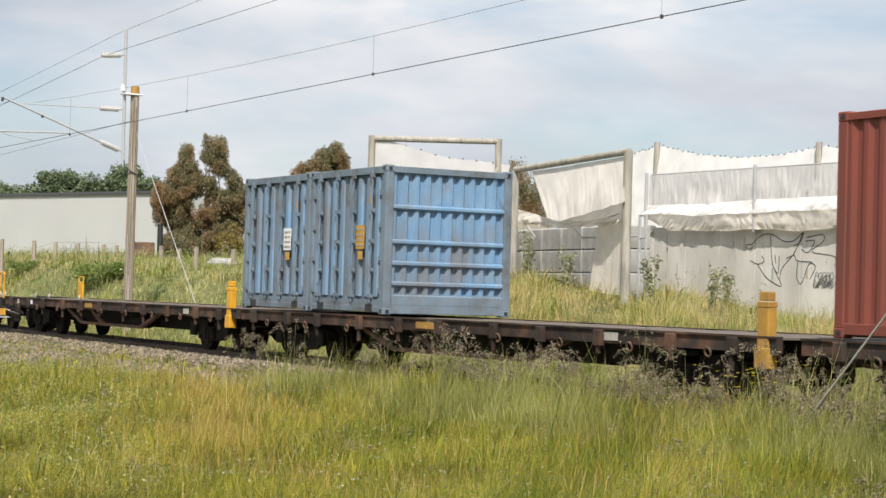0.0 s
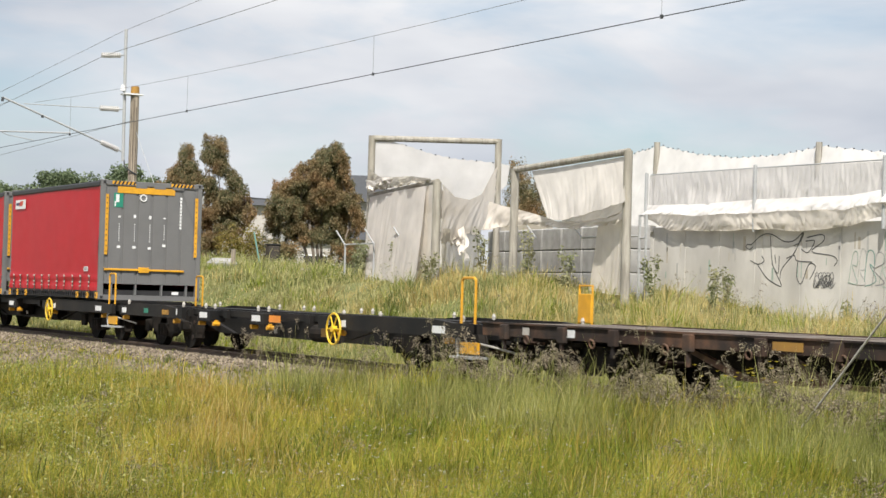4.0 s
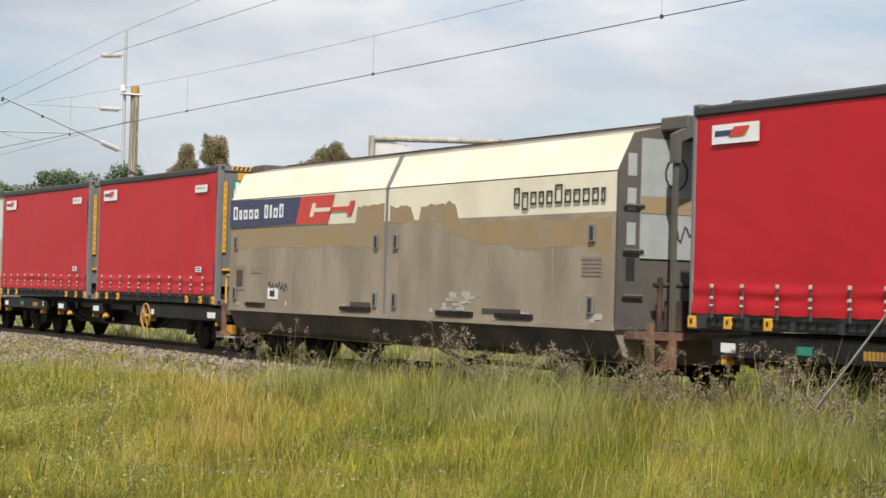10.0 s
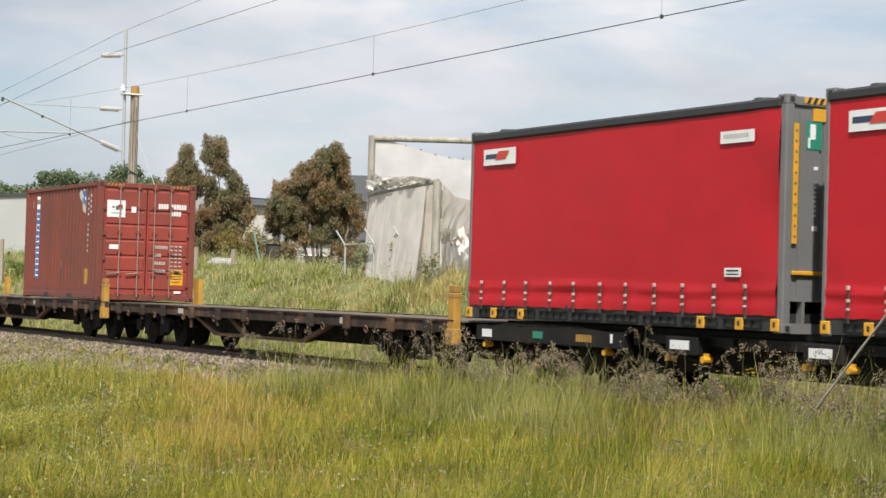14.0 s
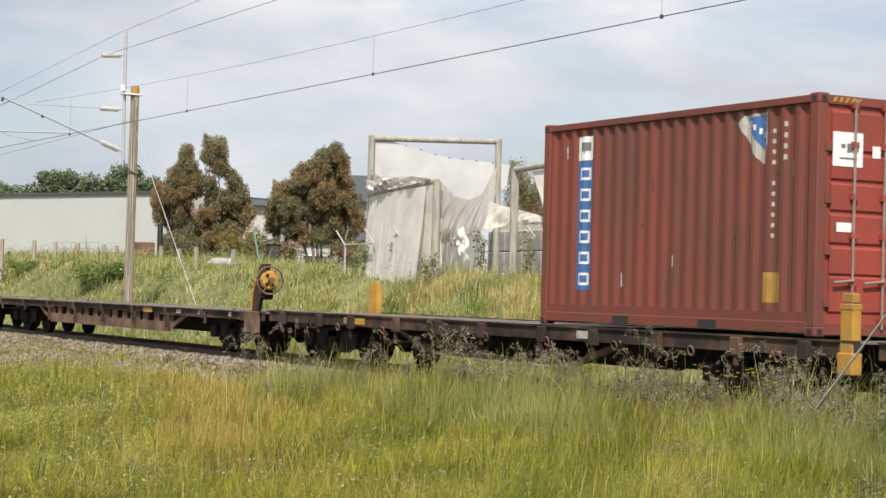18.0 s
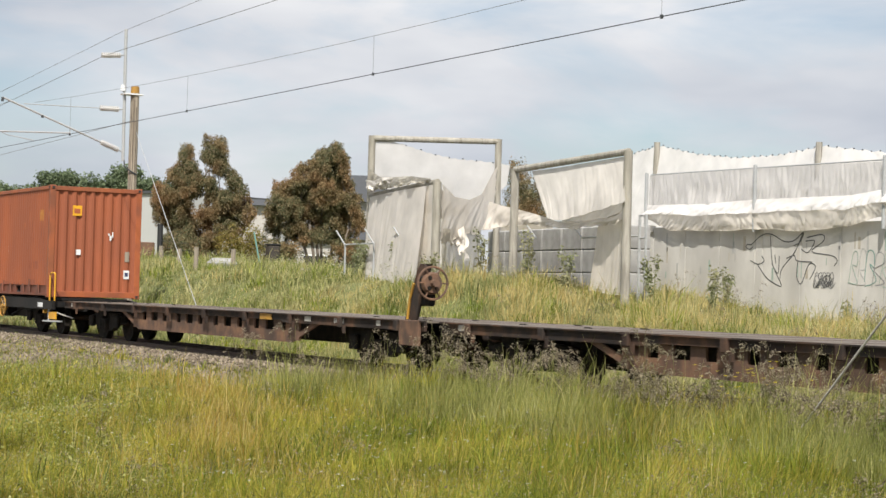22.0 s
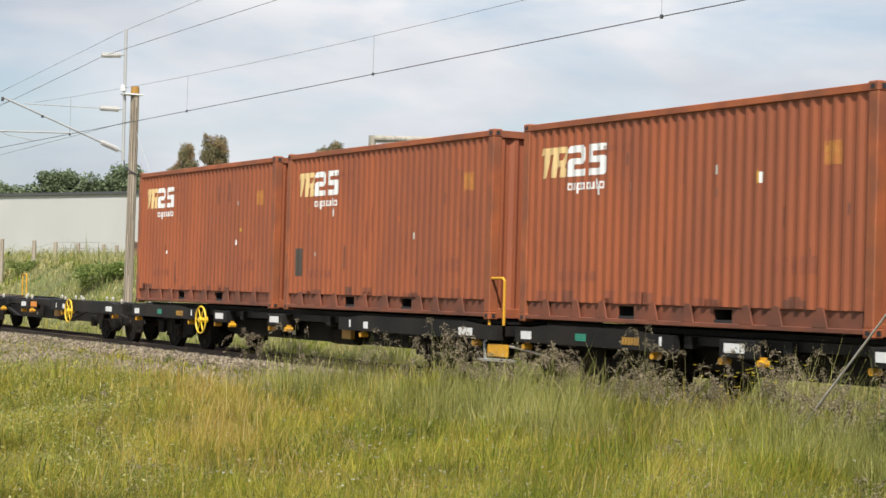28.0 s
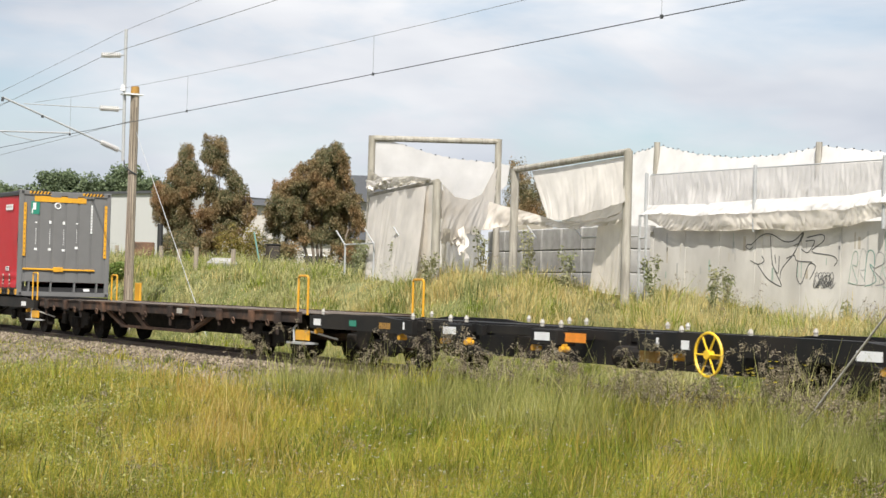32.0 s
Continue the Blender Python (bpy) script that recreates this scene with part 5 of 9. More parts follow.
def maroon_container(s, z=0.93):
    L, W, H = 5.94, 2.44, 2.82
    c = tagged(new("shipping_container"), "oxide-red corrugated steel container with double doors at its end", "shipping container")
    frame_of(c, L, H, MAROON_BOX, low=0.17)
    for sy in (-1, 1):
        part("lower_side_rail", boxes((-L / 2 + 0.16, L / 2 - 0.16, min(sy * (W / 2 - 0.012), sy * (W / 2 - 0.05)), max(sy * (W / 2 - 0.012), sy * (W / 2 - 0.05)), 0.15, 0.28)), MAROON_BOX, c)
        e = corrugated(L - 0.32, H - 0.38, 0.262, 0.036)
        part("side_panel", moved(e, pose(0, sy * (W / 2 - 0.018), 0.27, 0, 0, 0 if sy < 0 else 180)), MAROON_BOX, c)
        for a in (-0.95, 0.95):
            part("fork_pocket", boxes((a - 0.18, a + 0.18, sy * (W / 2 + 0.002) - 0.004, sy * (W / 2 + 0.002) + 0.004, 0.05, 0.15)), INK, c)
    e = corrugated(W - 0.3, H - 0.3, 0.24, 0.045)
    part("end_panel", moved(e, pose(-L / 2 + 0.03, 0, 0.16, 0, 0, -90)), MAROON_BOX, c)
    part("roof", boxes((-L / 2 + 0.05, L / 2 - 0.05, -W / 2 + 0.03, W / 2 - 0.03, H - 0.06, H - 0.03)), MAROON_BOX, c)
    skin = (-W / 2 + 0.018, L - 0.32, 0.262, 0.036)
    ex = L / 2
    for k, (a, b) in enumerate(((-W / 2 + 0.16, -0.012), (0.012, W / 2 - 0.16))):
        door = part("door", boxes((ex - 0.055, ex - 0.03, a, b, 0.17, H - 0.13)), MAROON_DOOR, c, "red door leaf")
        for z0, z1 in ((0.30, 0.68), (0.74, 1.02), (1.10, 1.40), (1.48, 1.76), (1.84, 2.10), (2.18, 2.60)):
            bm = bmesh.new()
            prism(bm, [(ex - 0.03, z0 - 0.03), (ex - 0.008, z0), (ex - 0.008, z1), (ex - 0.03, z1 + 0.03)], "y", a + 0.05, b - 0.05)
            part("pressing", bm, MAROON_DOOR, door)
        for f in (0.36, 0.80) if k == 0 else (0.16, 0.55):
            q = a + f * (b - a)
            part("locking_bar", tubes(0.017, ((ex + 0.02, q, 0.10), (ex + 0.02, q, H - 0.05))), BAR_STEEL, door, "dull steel locking bar")
            for zz in (0.15, 0.6, 1.15, 1.6, 2.2, H - 0.16):
                part("bar_bracket", boxes((ex - 0.01, ex + 0.035, q - 0.05, q + 0.05, zz, zz + 0.07)), MAROON_DOOR, door)
            part("bar_handle", tubes(0.016, ((ex + 0.045, q, 0.66 + 0.1 * k), (ex + 0.045, q + 0.30 * (1 if k else -1) * (1 if f > 0.5 else 1), 0.63 + 0.1 * k))), BAR_STEEL, door)
        for zz in (0.35, 0.95, 1.55, 2.15):
            q = a if k == 0 else b
            part("hinge", boxes((ex - 0.03, ex + 0.012, q - 0.05, q + 0.05, zz, zz + 0.10)), MAROON_BOX, door)
    d = ex - 0.005
    bars(c, [(-1.0, -0.55, 1.98, 2.38)], WHITE, "placard", "end", d)
    bars(c, [(-0.88, -0.82, 2.20, 2.24), (-0.79, -0.72, 2.15, 2.25), (-0.70, -0.66, 2.20, 2.28), (-0.90, -0.64, 2.07, 2.085)], STRAP, "placard_symbol", "end", d + 0.006)
    bars(c, [(-0.40, -0.28, 2.10, 2.24), (-0.92, -0.70, 1.22, 1.33)], WHITE, "small_plate", "end", d)
    bars(c, [(0.28 + 0.065 * i, 0.33 + 0.065 * i, 2.22, 2.34) for i in (0, 1, 2, 3, 5, 6, 7, 8, 9, 10)] + [(0.60 + 0.065 * i, 0.65 + 0.065 * i, 2.06, 2.17) for i in range(4)], WHITE, "stencilled_number", "end", d)
    bars(c, [(0.22 + 0.055 * j, 0.258 + 0.055 * j, 1.26 - 0.19 * i, 1.34 - 0.19 * i) for i in range(4) for j in range((6, 3, 5, 5)[i])] + [(0.60 + 0.11 * j, 0.675 + 0.11 * j, 1.26 + 0.055 - 0.095 * i, 1.295 + 0.055 - 0.095 * i) for i in range(8) for j in range(3)], WHITE_DIRTY, "stencilled_data", "end", d)
    bars(c, [(0.62, 0.94, 0.40, 0.78)], YELLOW, "yellow_placard", "end", d)
    bars(c, [(0.66, 0.90, 0.60, 0.62), (0.66, 0.90, 0.54, 0.56), (0.72, 0.84, 0.66, 0.74), (0.66, 0.86, 0.47, 0.49)], RUST, "placard_text", "end", d + 0.006)
    bars(c, [(0.72, 0.90, 0.20, 0.26)], WHITE, "small_plate", "end", d)
    for base in (-1.02, 0.62):
        for k in range(5):
            q = base + 0.09 * k
            bm = bmesh.new()
            prism(bm, [(q, H - 0.10), (q + 0.04, H - 0.10), (q + 0.075, H - 0.04), (q + 0.035, H - 0.04)], "x", ex + 0.001, ex + 0.005)
            part("hazard_stripe", bm, YELLOW_OLD, c)
    y = -W / 2 + 0.014
    x = -L / 2 + 0.62
    painted(c, [block(x + 0.22, x + 0.62, 0.48, 2.26)], MARK_BLUE, "name_panel", skin)
    painted(c, [block(x + 0.22, x + 0.62, 2.27, 2.60)], WHITE, "emblem_panel", skin)
    x += 0.24
    painted(c, [block(x + 0.08, x + 0.28, 2.40, 2.52)], STRAP, "emblem", skin, 0.002)
    for k in range(6):
        q = 0.55 + 0.29 * k
        painted(c, [block(x + 0.07, x + 0.12, q, q + 0.17), block(x + 0.25, x + 0.30, q, q + 0.17), block(x + 0.12, x + 0.25, q + 0.135, q + 0.17), block(x + 0.12, x + 0.25, q, q + 0.035)], WHITE, "panel_shape", skin, 0.002)
    for k in range(26):
        a, b = weather.uniform(-L / 2 + 0.4, L / 2 - 0.4), weather.uniform(0.35, 2.4)
        painted(c, [block(a, a + weather.uniform(0.012, 0.04), b, b + weather.uniform(0.02, 0.2))], (RUST, RUST, RUST_DARK, WHITE_DIRTY, RUST_DARK)[k % 5], "paint_scrape", skin)
    x2 = L / 2 - 1.46
    painted(c, [[(x2 - 0.06, 2.55), (x2 + 0.06, 2.64), (x2 + 0.50, 2.66), (x2 + 0.52, 2.30), (x2 + 0.44, 2.02), (x2 + 0.30, 2.12), (x2 + 0.10, 2.36)]], WHITE_DIRTY, "emblem_panel", skin)
    painted(c, [[(x2 + 0.10, 2.60), (x2 + 0.49, 2.63), (x2 + 0.50, 2.32), (x2 + 0.42, 2.20), (x2 + 0.26, 2.36)]], MARK_BLUE, "emblem", skin, 0.002)
    painted(c, [block(x2 + 0.16 + 0.09 * k, x2 + 0.21 + 0.09 * k, 2.50 - 0.05 * k, 2.57 - 0.05 * k) for k in range(4)], WHITE, "emblem_mark", skin, 0.004)
    painted(c, [block(2.11, 2.15, 2.40 - 0.125 * k, 2.45 - 0.125 * k) for k in range(11) if k != 4] + [block(2.34, 2.38, 2.46 - 0.13 * k, 2.52 - 0.13 * k) for k in range(4)], WHITE_DIRTY, "stencilled_number", skin)
    painted(c, [block(1.95, 2.30, 0.38, 0.74)], YELLOW_OLD, "yellow_placard", skin)
    MOVING.append((c, s, z))
    return c


def brown_container(s, z=0.93):
    L, W, H = 6.06, 2.44, 2.56
    c = tagged(new("shipping_container"), "brown-red corrugated steel container on a rusty wagon", "shipping container")
    frame_of(c, L, H, MAROON_BOX, low=0.17)
    for sy in (-1, 1):
        e = corrugated(L - 0.32, H - 0.27, 0.262, 0.036)
        part("side_panel", moved(e, pose(0, sy * (W / 2 - 0.018), 0.16, 0, 0, 0 if sy < 0 else 180)), MAROON_BOX, c)
    for sx in (-1, 1):
        e = corrugated(W - 0.3, H - 0.3, 0.24, 0.045)
        part("end_panel", moved(e, pose(sx * (L / 2 - 0.03), 0, 0.16, 0, 0, 90 * sx)), MAROON_BOX, c)
    part("roof", boxes((-L / 2 + 0.05, L / 2 - 0.05, -W / 2 + 0.03, W / 2 - 0.03, H - 0.06, H - 0.03)), MAROON_BOX, c)
    MOVING.append((c, s, z))
    return c


def blue_container(s, label, plate_mat, z=0.93):
    """A short container with a pair of ribbed doors in its long side."""
    L, W, H = 2.98, 2.44, 2.50
    c = tagged(new("blue_container"), label, "shipping container", "blue containers")
    frame_of(c, L, H, BLUE_GRIMY, low=0.14)
    e = corrugated(L - 0.3, H - 0.3, 0.25, 0.05)
    part("side_panel", moved(e, pose(0, W / 2 - 0.025, 0.16, 0, 0, 180)), BLUE_BOX, c)
    for sx in (-1, 1):
        e = corrugated(W - 0.3, H - 0.28, 0.225, 0.055, 0.2)
        part("end_panel", moved(e, pose(sx * (L / 2 - 0.035), 0, 0.16, 0, 0, 90 * sx)), BLUE_BOX, c)
        for zz in (0.52, 0.86, 1.22, 1.80):
            bm = bmesh.new()
            x = sx * (L / 2 - 0.035)
            prism(bm, [(x, zz - 0.045), (x + sx * 0.035, zz - 0.02), (x + sx * 0.035, zz + 0.02), (x, zz + 0.045)], "y", -W / 2 + 0.15, W / 2 - 0.15)
            part("end_rail", bm, BLUE_BOX, c)
        bm = bmesh.new()
        prism(bm, [(sx * L / 2 - sx * 0.02, 0.17), (sx * L / 2, 0.17), (sx * L / 2, 0.32), (sx * L / 2 - sx * 0.02, 0.34)], "y", -W / 2 + 0.15, W / 2 - 0.15)
        part("kick_plate", bm, BLUE_GRIMY, c)
    part("roof", boxes((-L / 2 + 0.05, L / 2 - 0.05, -W / 2 + 0.03, W / 2 - 0.03, H - 0.06, H - 0.03)), BLUE_GRIMY, c)
    y = -W / 2
    for k, (a, b) in enumerate(((-L / 2 + 0.17, -0.015), (0.015, L / 2 - 0.17))):
        # door sheet recessed between the ribs, a darker blue than theirs
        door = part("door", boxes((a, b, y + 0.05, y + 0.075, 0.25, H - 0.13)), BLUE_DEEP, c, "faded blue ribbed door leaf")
        for q in np.linspace(a + 0.16, b - 0.16, 4):
            bm = bmesh.new()
            prism(bm, [(q - 0.085, y + 0.05), (q - 0.055, y + 0.004), (q + 0.055, y + 0.004), (q + 0.085, y + 0.05)], "z", 0.30, H - 0.20)
            part("door_rib", bm, BLUE_BOX, door)
        for q in (a + 0.05, b - 0.05):
            part("door_edge", boxes((q - 0.05, q + 0.05, y + 0.03, y + 0.05, 0.25, H - 0.13)), BLUE_GRIMY, door)
        for q in (a + 0.30, b - 0.30):
            part("locking_bar", tubes(0.019, ((q, y - 0.02, 0.20), (q, y - 0.02, H - 0.06))), BLUE_GRIMY, door)
            for zz in (0.28, 0.72, 1.2, 1.72, H - 0.2):
                part("bar_bracket", boxes((q - 0.06, q + 0.06, y - 0.04, y + 0.012, zz, zz + 0.06)), BLUE_GRIMY, door)
            part("bar_handle", tubes(0.017, ((q, y - 0.045, 0.82), (q + 0.02, y - 0.05, 0.50))), BLUE_GRIMY, door)
        for zz in (0.35, 0.9, 1.45, 2.0):
            q = a if k == 0 else b
            part("hinge", boxes((q - 0.06, q + 0.06, y - 0.004, y + 0.04, zz, zz + 0.09)), BLUE_GRIMY, door)
    part("header_gutter", boxes((-L / 2 + 0.1, L / 2 - 0.1, y - 0.02, y + 0.03, H - 0.14, H - 0.09)), BLUE_GRIMY, c)
    for a in (-0.95, -0.35, 0.35, 0.95):
        part("fork_pocket", boxes((a - 0.13, a + 0.13, y - 0.003, y + 0.003, 0.05, 0.17)), INK if abs(a) > 0.5 else BLUE_GRIMY, c)
    part("door_sill", boxes((-L / 2 + 0.16, L / 2 - 0.16, y + 0.01, y + 0.06, 0.14, 0.25)), BLUE_GRIMY, c)
    plt = part("data_plate", boxes((0.42, 0.74, y - 0.012, y - 0.004, 1.10, 1.50)), plate_mat, c, "data plate on the door")
    part("plate_text", boxes(*[(0.46, 0.60, y - 0.016, y - 0.0125, 1.14 + 0.09 * k, 1.18 + 0.09 * k) for k in range(4)], *[(0.63, 0.71, y - 0.016, y - 0.0125, 1.14 + 0.09 * k, 1.18 + 0.09 * k) for k in range(4)]), POLE_WOOD, plt)
    part("padlock_box", boxes((0.56, 0.68, y - 0.03, y - 0.004, 0.92, 1.06)), YELLOW_OLD, c, "orange padlock cover")
    bars(c, [(0.88, 0.99, 1.85, 2.0)], YELLOW_OLD, "rust_patch", at=y + 0.01)
    MOVING.append((c, s, z))
    return c


def hopper_wagon(s):
    """Covered wagon: smooth cream body with sloping shoulders, open end platforms."""
    w = wagon_base("covered_wagon", "covered wagon with cream upper sides and grimy brown lower sides")
    L, h = 13.24, 6.62
    W2 = 1.40
    # cross-section: skirt, side, shoulder, roof
    prof = [(0.44, 0.98), (0.55, W2 - 0.16), (0.90, W2), (3.00, W2), (3.52, W2 - 0.25), (3.65, W2 - 0.80), (3.70, 0.0)]

    def sheet(zlo, zhi, x0, x1, out=0.0, sides=(-1,)):
        pts = []
        for z0, z1 in zip(prof, prof[1:]):
            for t in np.linspace(0, 1, 6):
                z, q = z0[0] + (z1[0] - z0[0]) * t, z0[1] + (z1[1] - z0[1]) * t
                if zlo - 1e-6 <= z <= zhi + 1e-6:
                    pts.append((z, q))

        def at(z):
            return float(np.interp(z, [p[0] for p in prof], [p[1] for p in prof]))
        pts = sorted(set([(zlo, at(zlo))] + pts + [(zhi, at(zhi))]))
        bm = bmesh.new()
        for sy in sides:
            for (za, qa), (zb, qb) in zip(pts, pts[1:]):
                if zb - za < 1e-4:
                    continue
                v = [bm.verts.new(p) for p in ((x0, sy * (qa + out), za), (x1, sy * (qa + out), za), (x1, sy * (qb + out), zb), (x0, sy * (qb + out), zb))]
                bm.faces.new(v if sy < 0 else v[::-1])
        return bm
    bm = bmesh.new()
    ring_pts = [(-q, z) for z, q in prof] + [(q, z) for z, q in prof[::-1]]
    prism(bm, ring_pts, "x", -h + 0.02, h - 0.02)
    part("body_core", bm, TAUPE, w)
    gap = 0.035
    for x0, x1 in ((-h, -gap), (gap, h)):
        part("side_door", sheet(0.92, 2.46, x0, x1, 0.018, (-1, 1)), TAUPE, w, "grimy brown lower side")
        part("upper_side", sheet(2.46, 2.99, x0, x1, 0.018, (-1, 1)), CREAM, w, "cream upper side")
        part("roof_door", sheet(3.01, 3.52, x0, x1, 0.02, (-1, 1)), CREAM, w, "sloping cream roof door")
    # grime bands with an uneven upper edge
    r = random.Random(4)
    for x0, x1, top in ((-h + 0.1, -0.1, 2.44), (0.1, h - 0.1, 2.40)):
        bm = bmesh.new()
        n, edge = 90, []
        for k in range(n + 1):
            q, u = x0 + (x1 - x0) * k / n, k / n
            step = 0.30 * float(smooth(0.83, 0.845, u)) if x0 < 0 else 0.30 * float(smooth(0.36, 0.335, u) * (1 - smooth(0.115, 0.13, u) * smooth(0.165, 0.15, u)))
            t = top + step + 0.05 * noise.noise(Vector((q * 2.1, 1.7, 0))) + 0.05 * noise.noise(Vector((q * 9, 4.7, 0)))
            lo = (float(np.interp(q, [0, 1.5, 2.2, 3.0, 3.6, 6.6], [2.44, 2.42, 2.27, 2.12, 1.97, 2.0])) if x0 > 0 else 2.06) + 0.16 * noise.noise(Vector((q * 1.5, 9.1, 0))) + 0.05 * noise.noise(Vector((q * 8, 2.2, 0)))
            edge.append((q, t, lo))
        up = [bm.verts.new((q, -W2 - 0.0196, t)) for q, t, lo in edge]
        dn = [bm.verts.new((q, -W2 - 0.0196, lo)) for q, t, lo in edge]
        for k in range(len(edge) - 1):
            bm.faces.new((dn[k], dn[k + 1], up[k + 1], up[k]))
        part("grime_band", bm, TAN, w, "tan grime band")
    for k in range(70):
        a = r.uniform(-h + 0.15, h - 0.3)
        b = r.uniform(0.98, 2.1)
        m = (TAUPE_PALE, TAN, TAUPE_DARK, TAUPE_PALE, TAUPE_DARK)[k % 5]
        wd, ht = r.uniform(0.008, 0.028), r.uniform(0.2, 0.9)
        part("grime_streak", boxes((a, a + wd, -W2 - 0.0188 - 0.00001 * k, -W2 - 0.0150, b, min(b + ht, 2.3))), m, w)
    part("seam_strip", boxes((-gap, gap, -W2 - 0.035, -W2 - 0.01, 0.9, 3.0)), GREY_BOX, w)
    bm = bmesh.new()
    prism(bm, [(-W2 - 0.035, 3.0), (-W2 + 0.22, 3.55), (-W2 + 0.26, 3.52), (-W2, 2.98)], "x", -gap - 0.02, gap + 0.02)
    part("seam_strip", bm, GREY_BOX, w)
    for a in (-0.35, 0.35, -h + 0.3, h - 0.55):
        for zz in (2.0, 1.05) if abs(a) < 1 else (2.05, 1.08):
            part("door_catch", boxes((a - 0.08, a + 0.08, -W2 - 0.05, -W2 - 0.02, zz, zz + 0.26), bevel=0.012), GREY_BOX, w)
            part("catch_slot", boxes((a - 0.03, a + 0.05, -W2 - 0.054, -W2 - 0.0505, zz + 0.04, zz + 0.22)), INK, w)
    part("skirt", sheet(0.46, 0.92, -h + 0.02, h - 0.02, 0.02, (-1, 1)), SKIRT, w, "dark grimy skirt")
    part("skirt_lip", boxes((-h, h, -W2 - 0.05, -W2 + 0.01, 0.88, 0.95)), TAUPE, w)
    for a, b in ((-h + 0.9, -h + 1.75), (-1.6, -0.5), (1.8, 2.9), (3.6, 4.6)):
        part("sill_grip", boxes((a, b, -W2 - 0.07, -W2 - 0.02, 0.98, 1.05)), GRIME, w)
    for x0, x1, z0, z1, m, off in ((-4.75, -4.29, 1.12, 1.33, WHITE, 0), (-4.64, -4.42, 1.17, 1.28, INK, 0.004), (-6.34, -5.85, 1.28, 1.74, TAUPE_DARK, 0), (-6.25, -5.95, 1.34, 1.66, STRAP_DARK, 0.004),
                                   (3.16, 4.27, 1.04, 1.11, STRAP_DARK, 0), (-1.27, -0.52, 1.02, 1.13, STRAP_DARK, 0), (-5.55, -5.1, 1.60, 1.72, TAUPE_DARK, 0)):
        part("stain_patch", boxes((x0, x1, -W2 - 0.028 - off, -W2 - 0.021 - off, z0, z1)), m, w)
    for k in range(5):
        part("faded_bar", boxes((5.82 + 0.02 * (k % 2), 6.31, -W2 - 0.026, -W2 - 0.021, 1.60 + 0.055 * k, 1.64 + 0.055 * k)), TAUPE_DARK, w)
    for k in range(26):
        a, b = 1.85 + 1.05 * r.random(), 1.02 + 0.28 * r.random()
        part("washed_patch", boxes((a, a + r.uniform(0.05, 0.28), -W2 - 0.0222 - 0.0001 * k, -W2 - 0.019, b, b + r.uniform(0.02, 0.08))), (WHITE_DIRTY, TAUPE_PALE, WHITE_DIRTY)[k % 3], w)
    part("graffiti", bent(0.012, *[(-h + 1.9 + 0.045 * k, -W2 - 0.022, 1.36 + 0.07 * math.sin(k * 1.9) + 0.02 * math.cos(k * 0.6)) for k in range(20)], n=5), INK, w, "small black scrawl")
    for k in range(16):
        a = r.uniform(-h + 0.1, h - 0.4)
        part("paint_scuff", boxes((a, a + r.uniform(0.04, 0.22), -W2 - 0.0235, -W2 - 0.0175, r.uniform(0.97, 1.02), r.uniform(1.04, 1.10))), (WHITE_DIRTY, TAUPE_PALE)[k % 2], w)
    # emblem band: blue field, red field, two-tone mark; letters as plain bars
    y0 = -W2 - 0.031
    def flat(pts, off, mat, name):
        bm = bmesh.new()
        prism(bm, pts, "y", y0 - off - 0.003, y0 - off)
        part(name, bm, mat, w)
    flat([(-h - 0.02, 2.46), (-3.57, 2.48), (-3.35, 2.97), (-h - 0.02, 2.99)], 0.0, NAVY, "name_panel")
    flat([(-3.57, 2.48), (-2.24, 2.48), (-1.98, 2.97), (-3.35, 2.97)], 0.0, RED_MARK, "emblem_panel")
    flat([(-2.98, 2.60), (-2.84, 2.60), (-2.80, 2.68), (-2.15, 2.68), (-2.11, 2.75), (-2.76, 2.75), (-2.72, 2.84), (-2.86, 2.84)], 0.004, CREAM, "emblem")
    flat([(-2.15, 2.68), (-1.44, 2.68), (-1.48, 2.60), (-1.30, 2.60), (-1.17, 2.84), (-1.35, 2.84), (-1.39, 2.75), (-2.11, 2.75)], 0.004, RED_MARK, "emblem")

    def name_shapes(x, z0, shapes, mat, label, gap, weight):
        """A name as plain open boxes: width, height and drop below the line of each."""
        for wd, ht, drop in shapes:
            if ht:
                a, b = z0 - drop, z0 + ht
                rows = [(p, p + weight, y0 - 0.008, y0 - 0.004, a, b) for p in (x, x + wd - weight)]
                rows += [(x + weight, x + wd - weight, y0 - 0.008, y0 - 0.004, q, q + weight) for q in (a, b - weight)]
                part("name_shape", boxes(*rows), mat, w, label)
            x += wd + gap
    name_shapes(-6.47, 2.62, [(0.20, 0.25, 0), (0.13, 0.18, 0), (0.18, 0.18, 0), (0.18, 0.18, 0), (0.17, 0.18, 0), (0.12, 0, 0), (0.16, 0.25, 0), (0.09, 0.24, 0), (0.18, 0.18, 0), (0.17, 0.25, 0)], WHITE, "plain white shape", 0.085, 0.05)
    name_shapes(4.02, 2.60, [(0.16, 0.26, 0), (0.17, 0.19, 0.07), (0.16, 0.19, 0), (0.14, 0.19, 0), (0.16, 0.19, 0), (0.19, 0.27, 0), (0.16, 0.19, 0), (0.17, 0.19, 0), (0.17, 0.19, 0), (0.16, 0.19, 0), (0.10, 0.19, 0)], ROOF_BLACK, "plain dark shape", 0.062, 0.034)
    # roof walk
    part("roof_walk", boxes((-h + 0.3, h, -0.42, 0.42, 3.68, 3.73)), RUST_DARK, w)
    part("roof_walk_rail", boxes((-h + 0.5, h, -0.66, -0.60, 3.62, 3.665)), GREY_BOX, w)
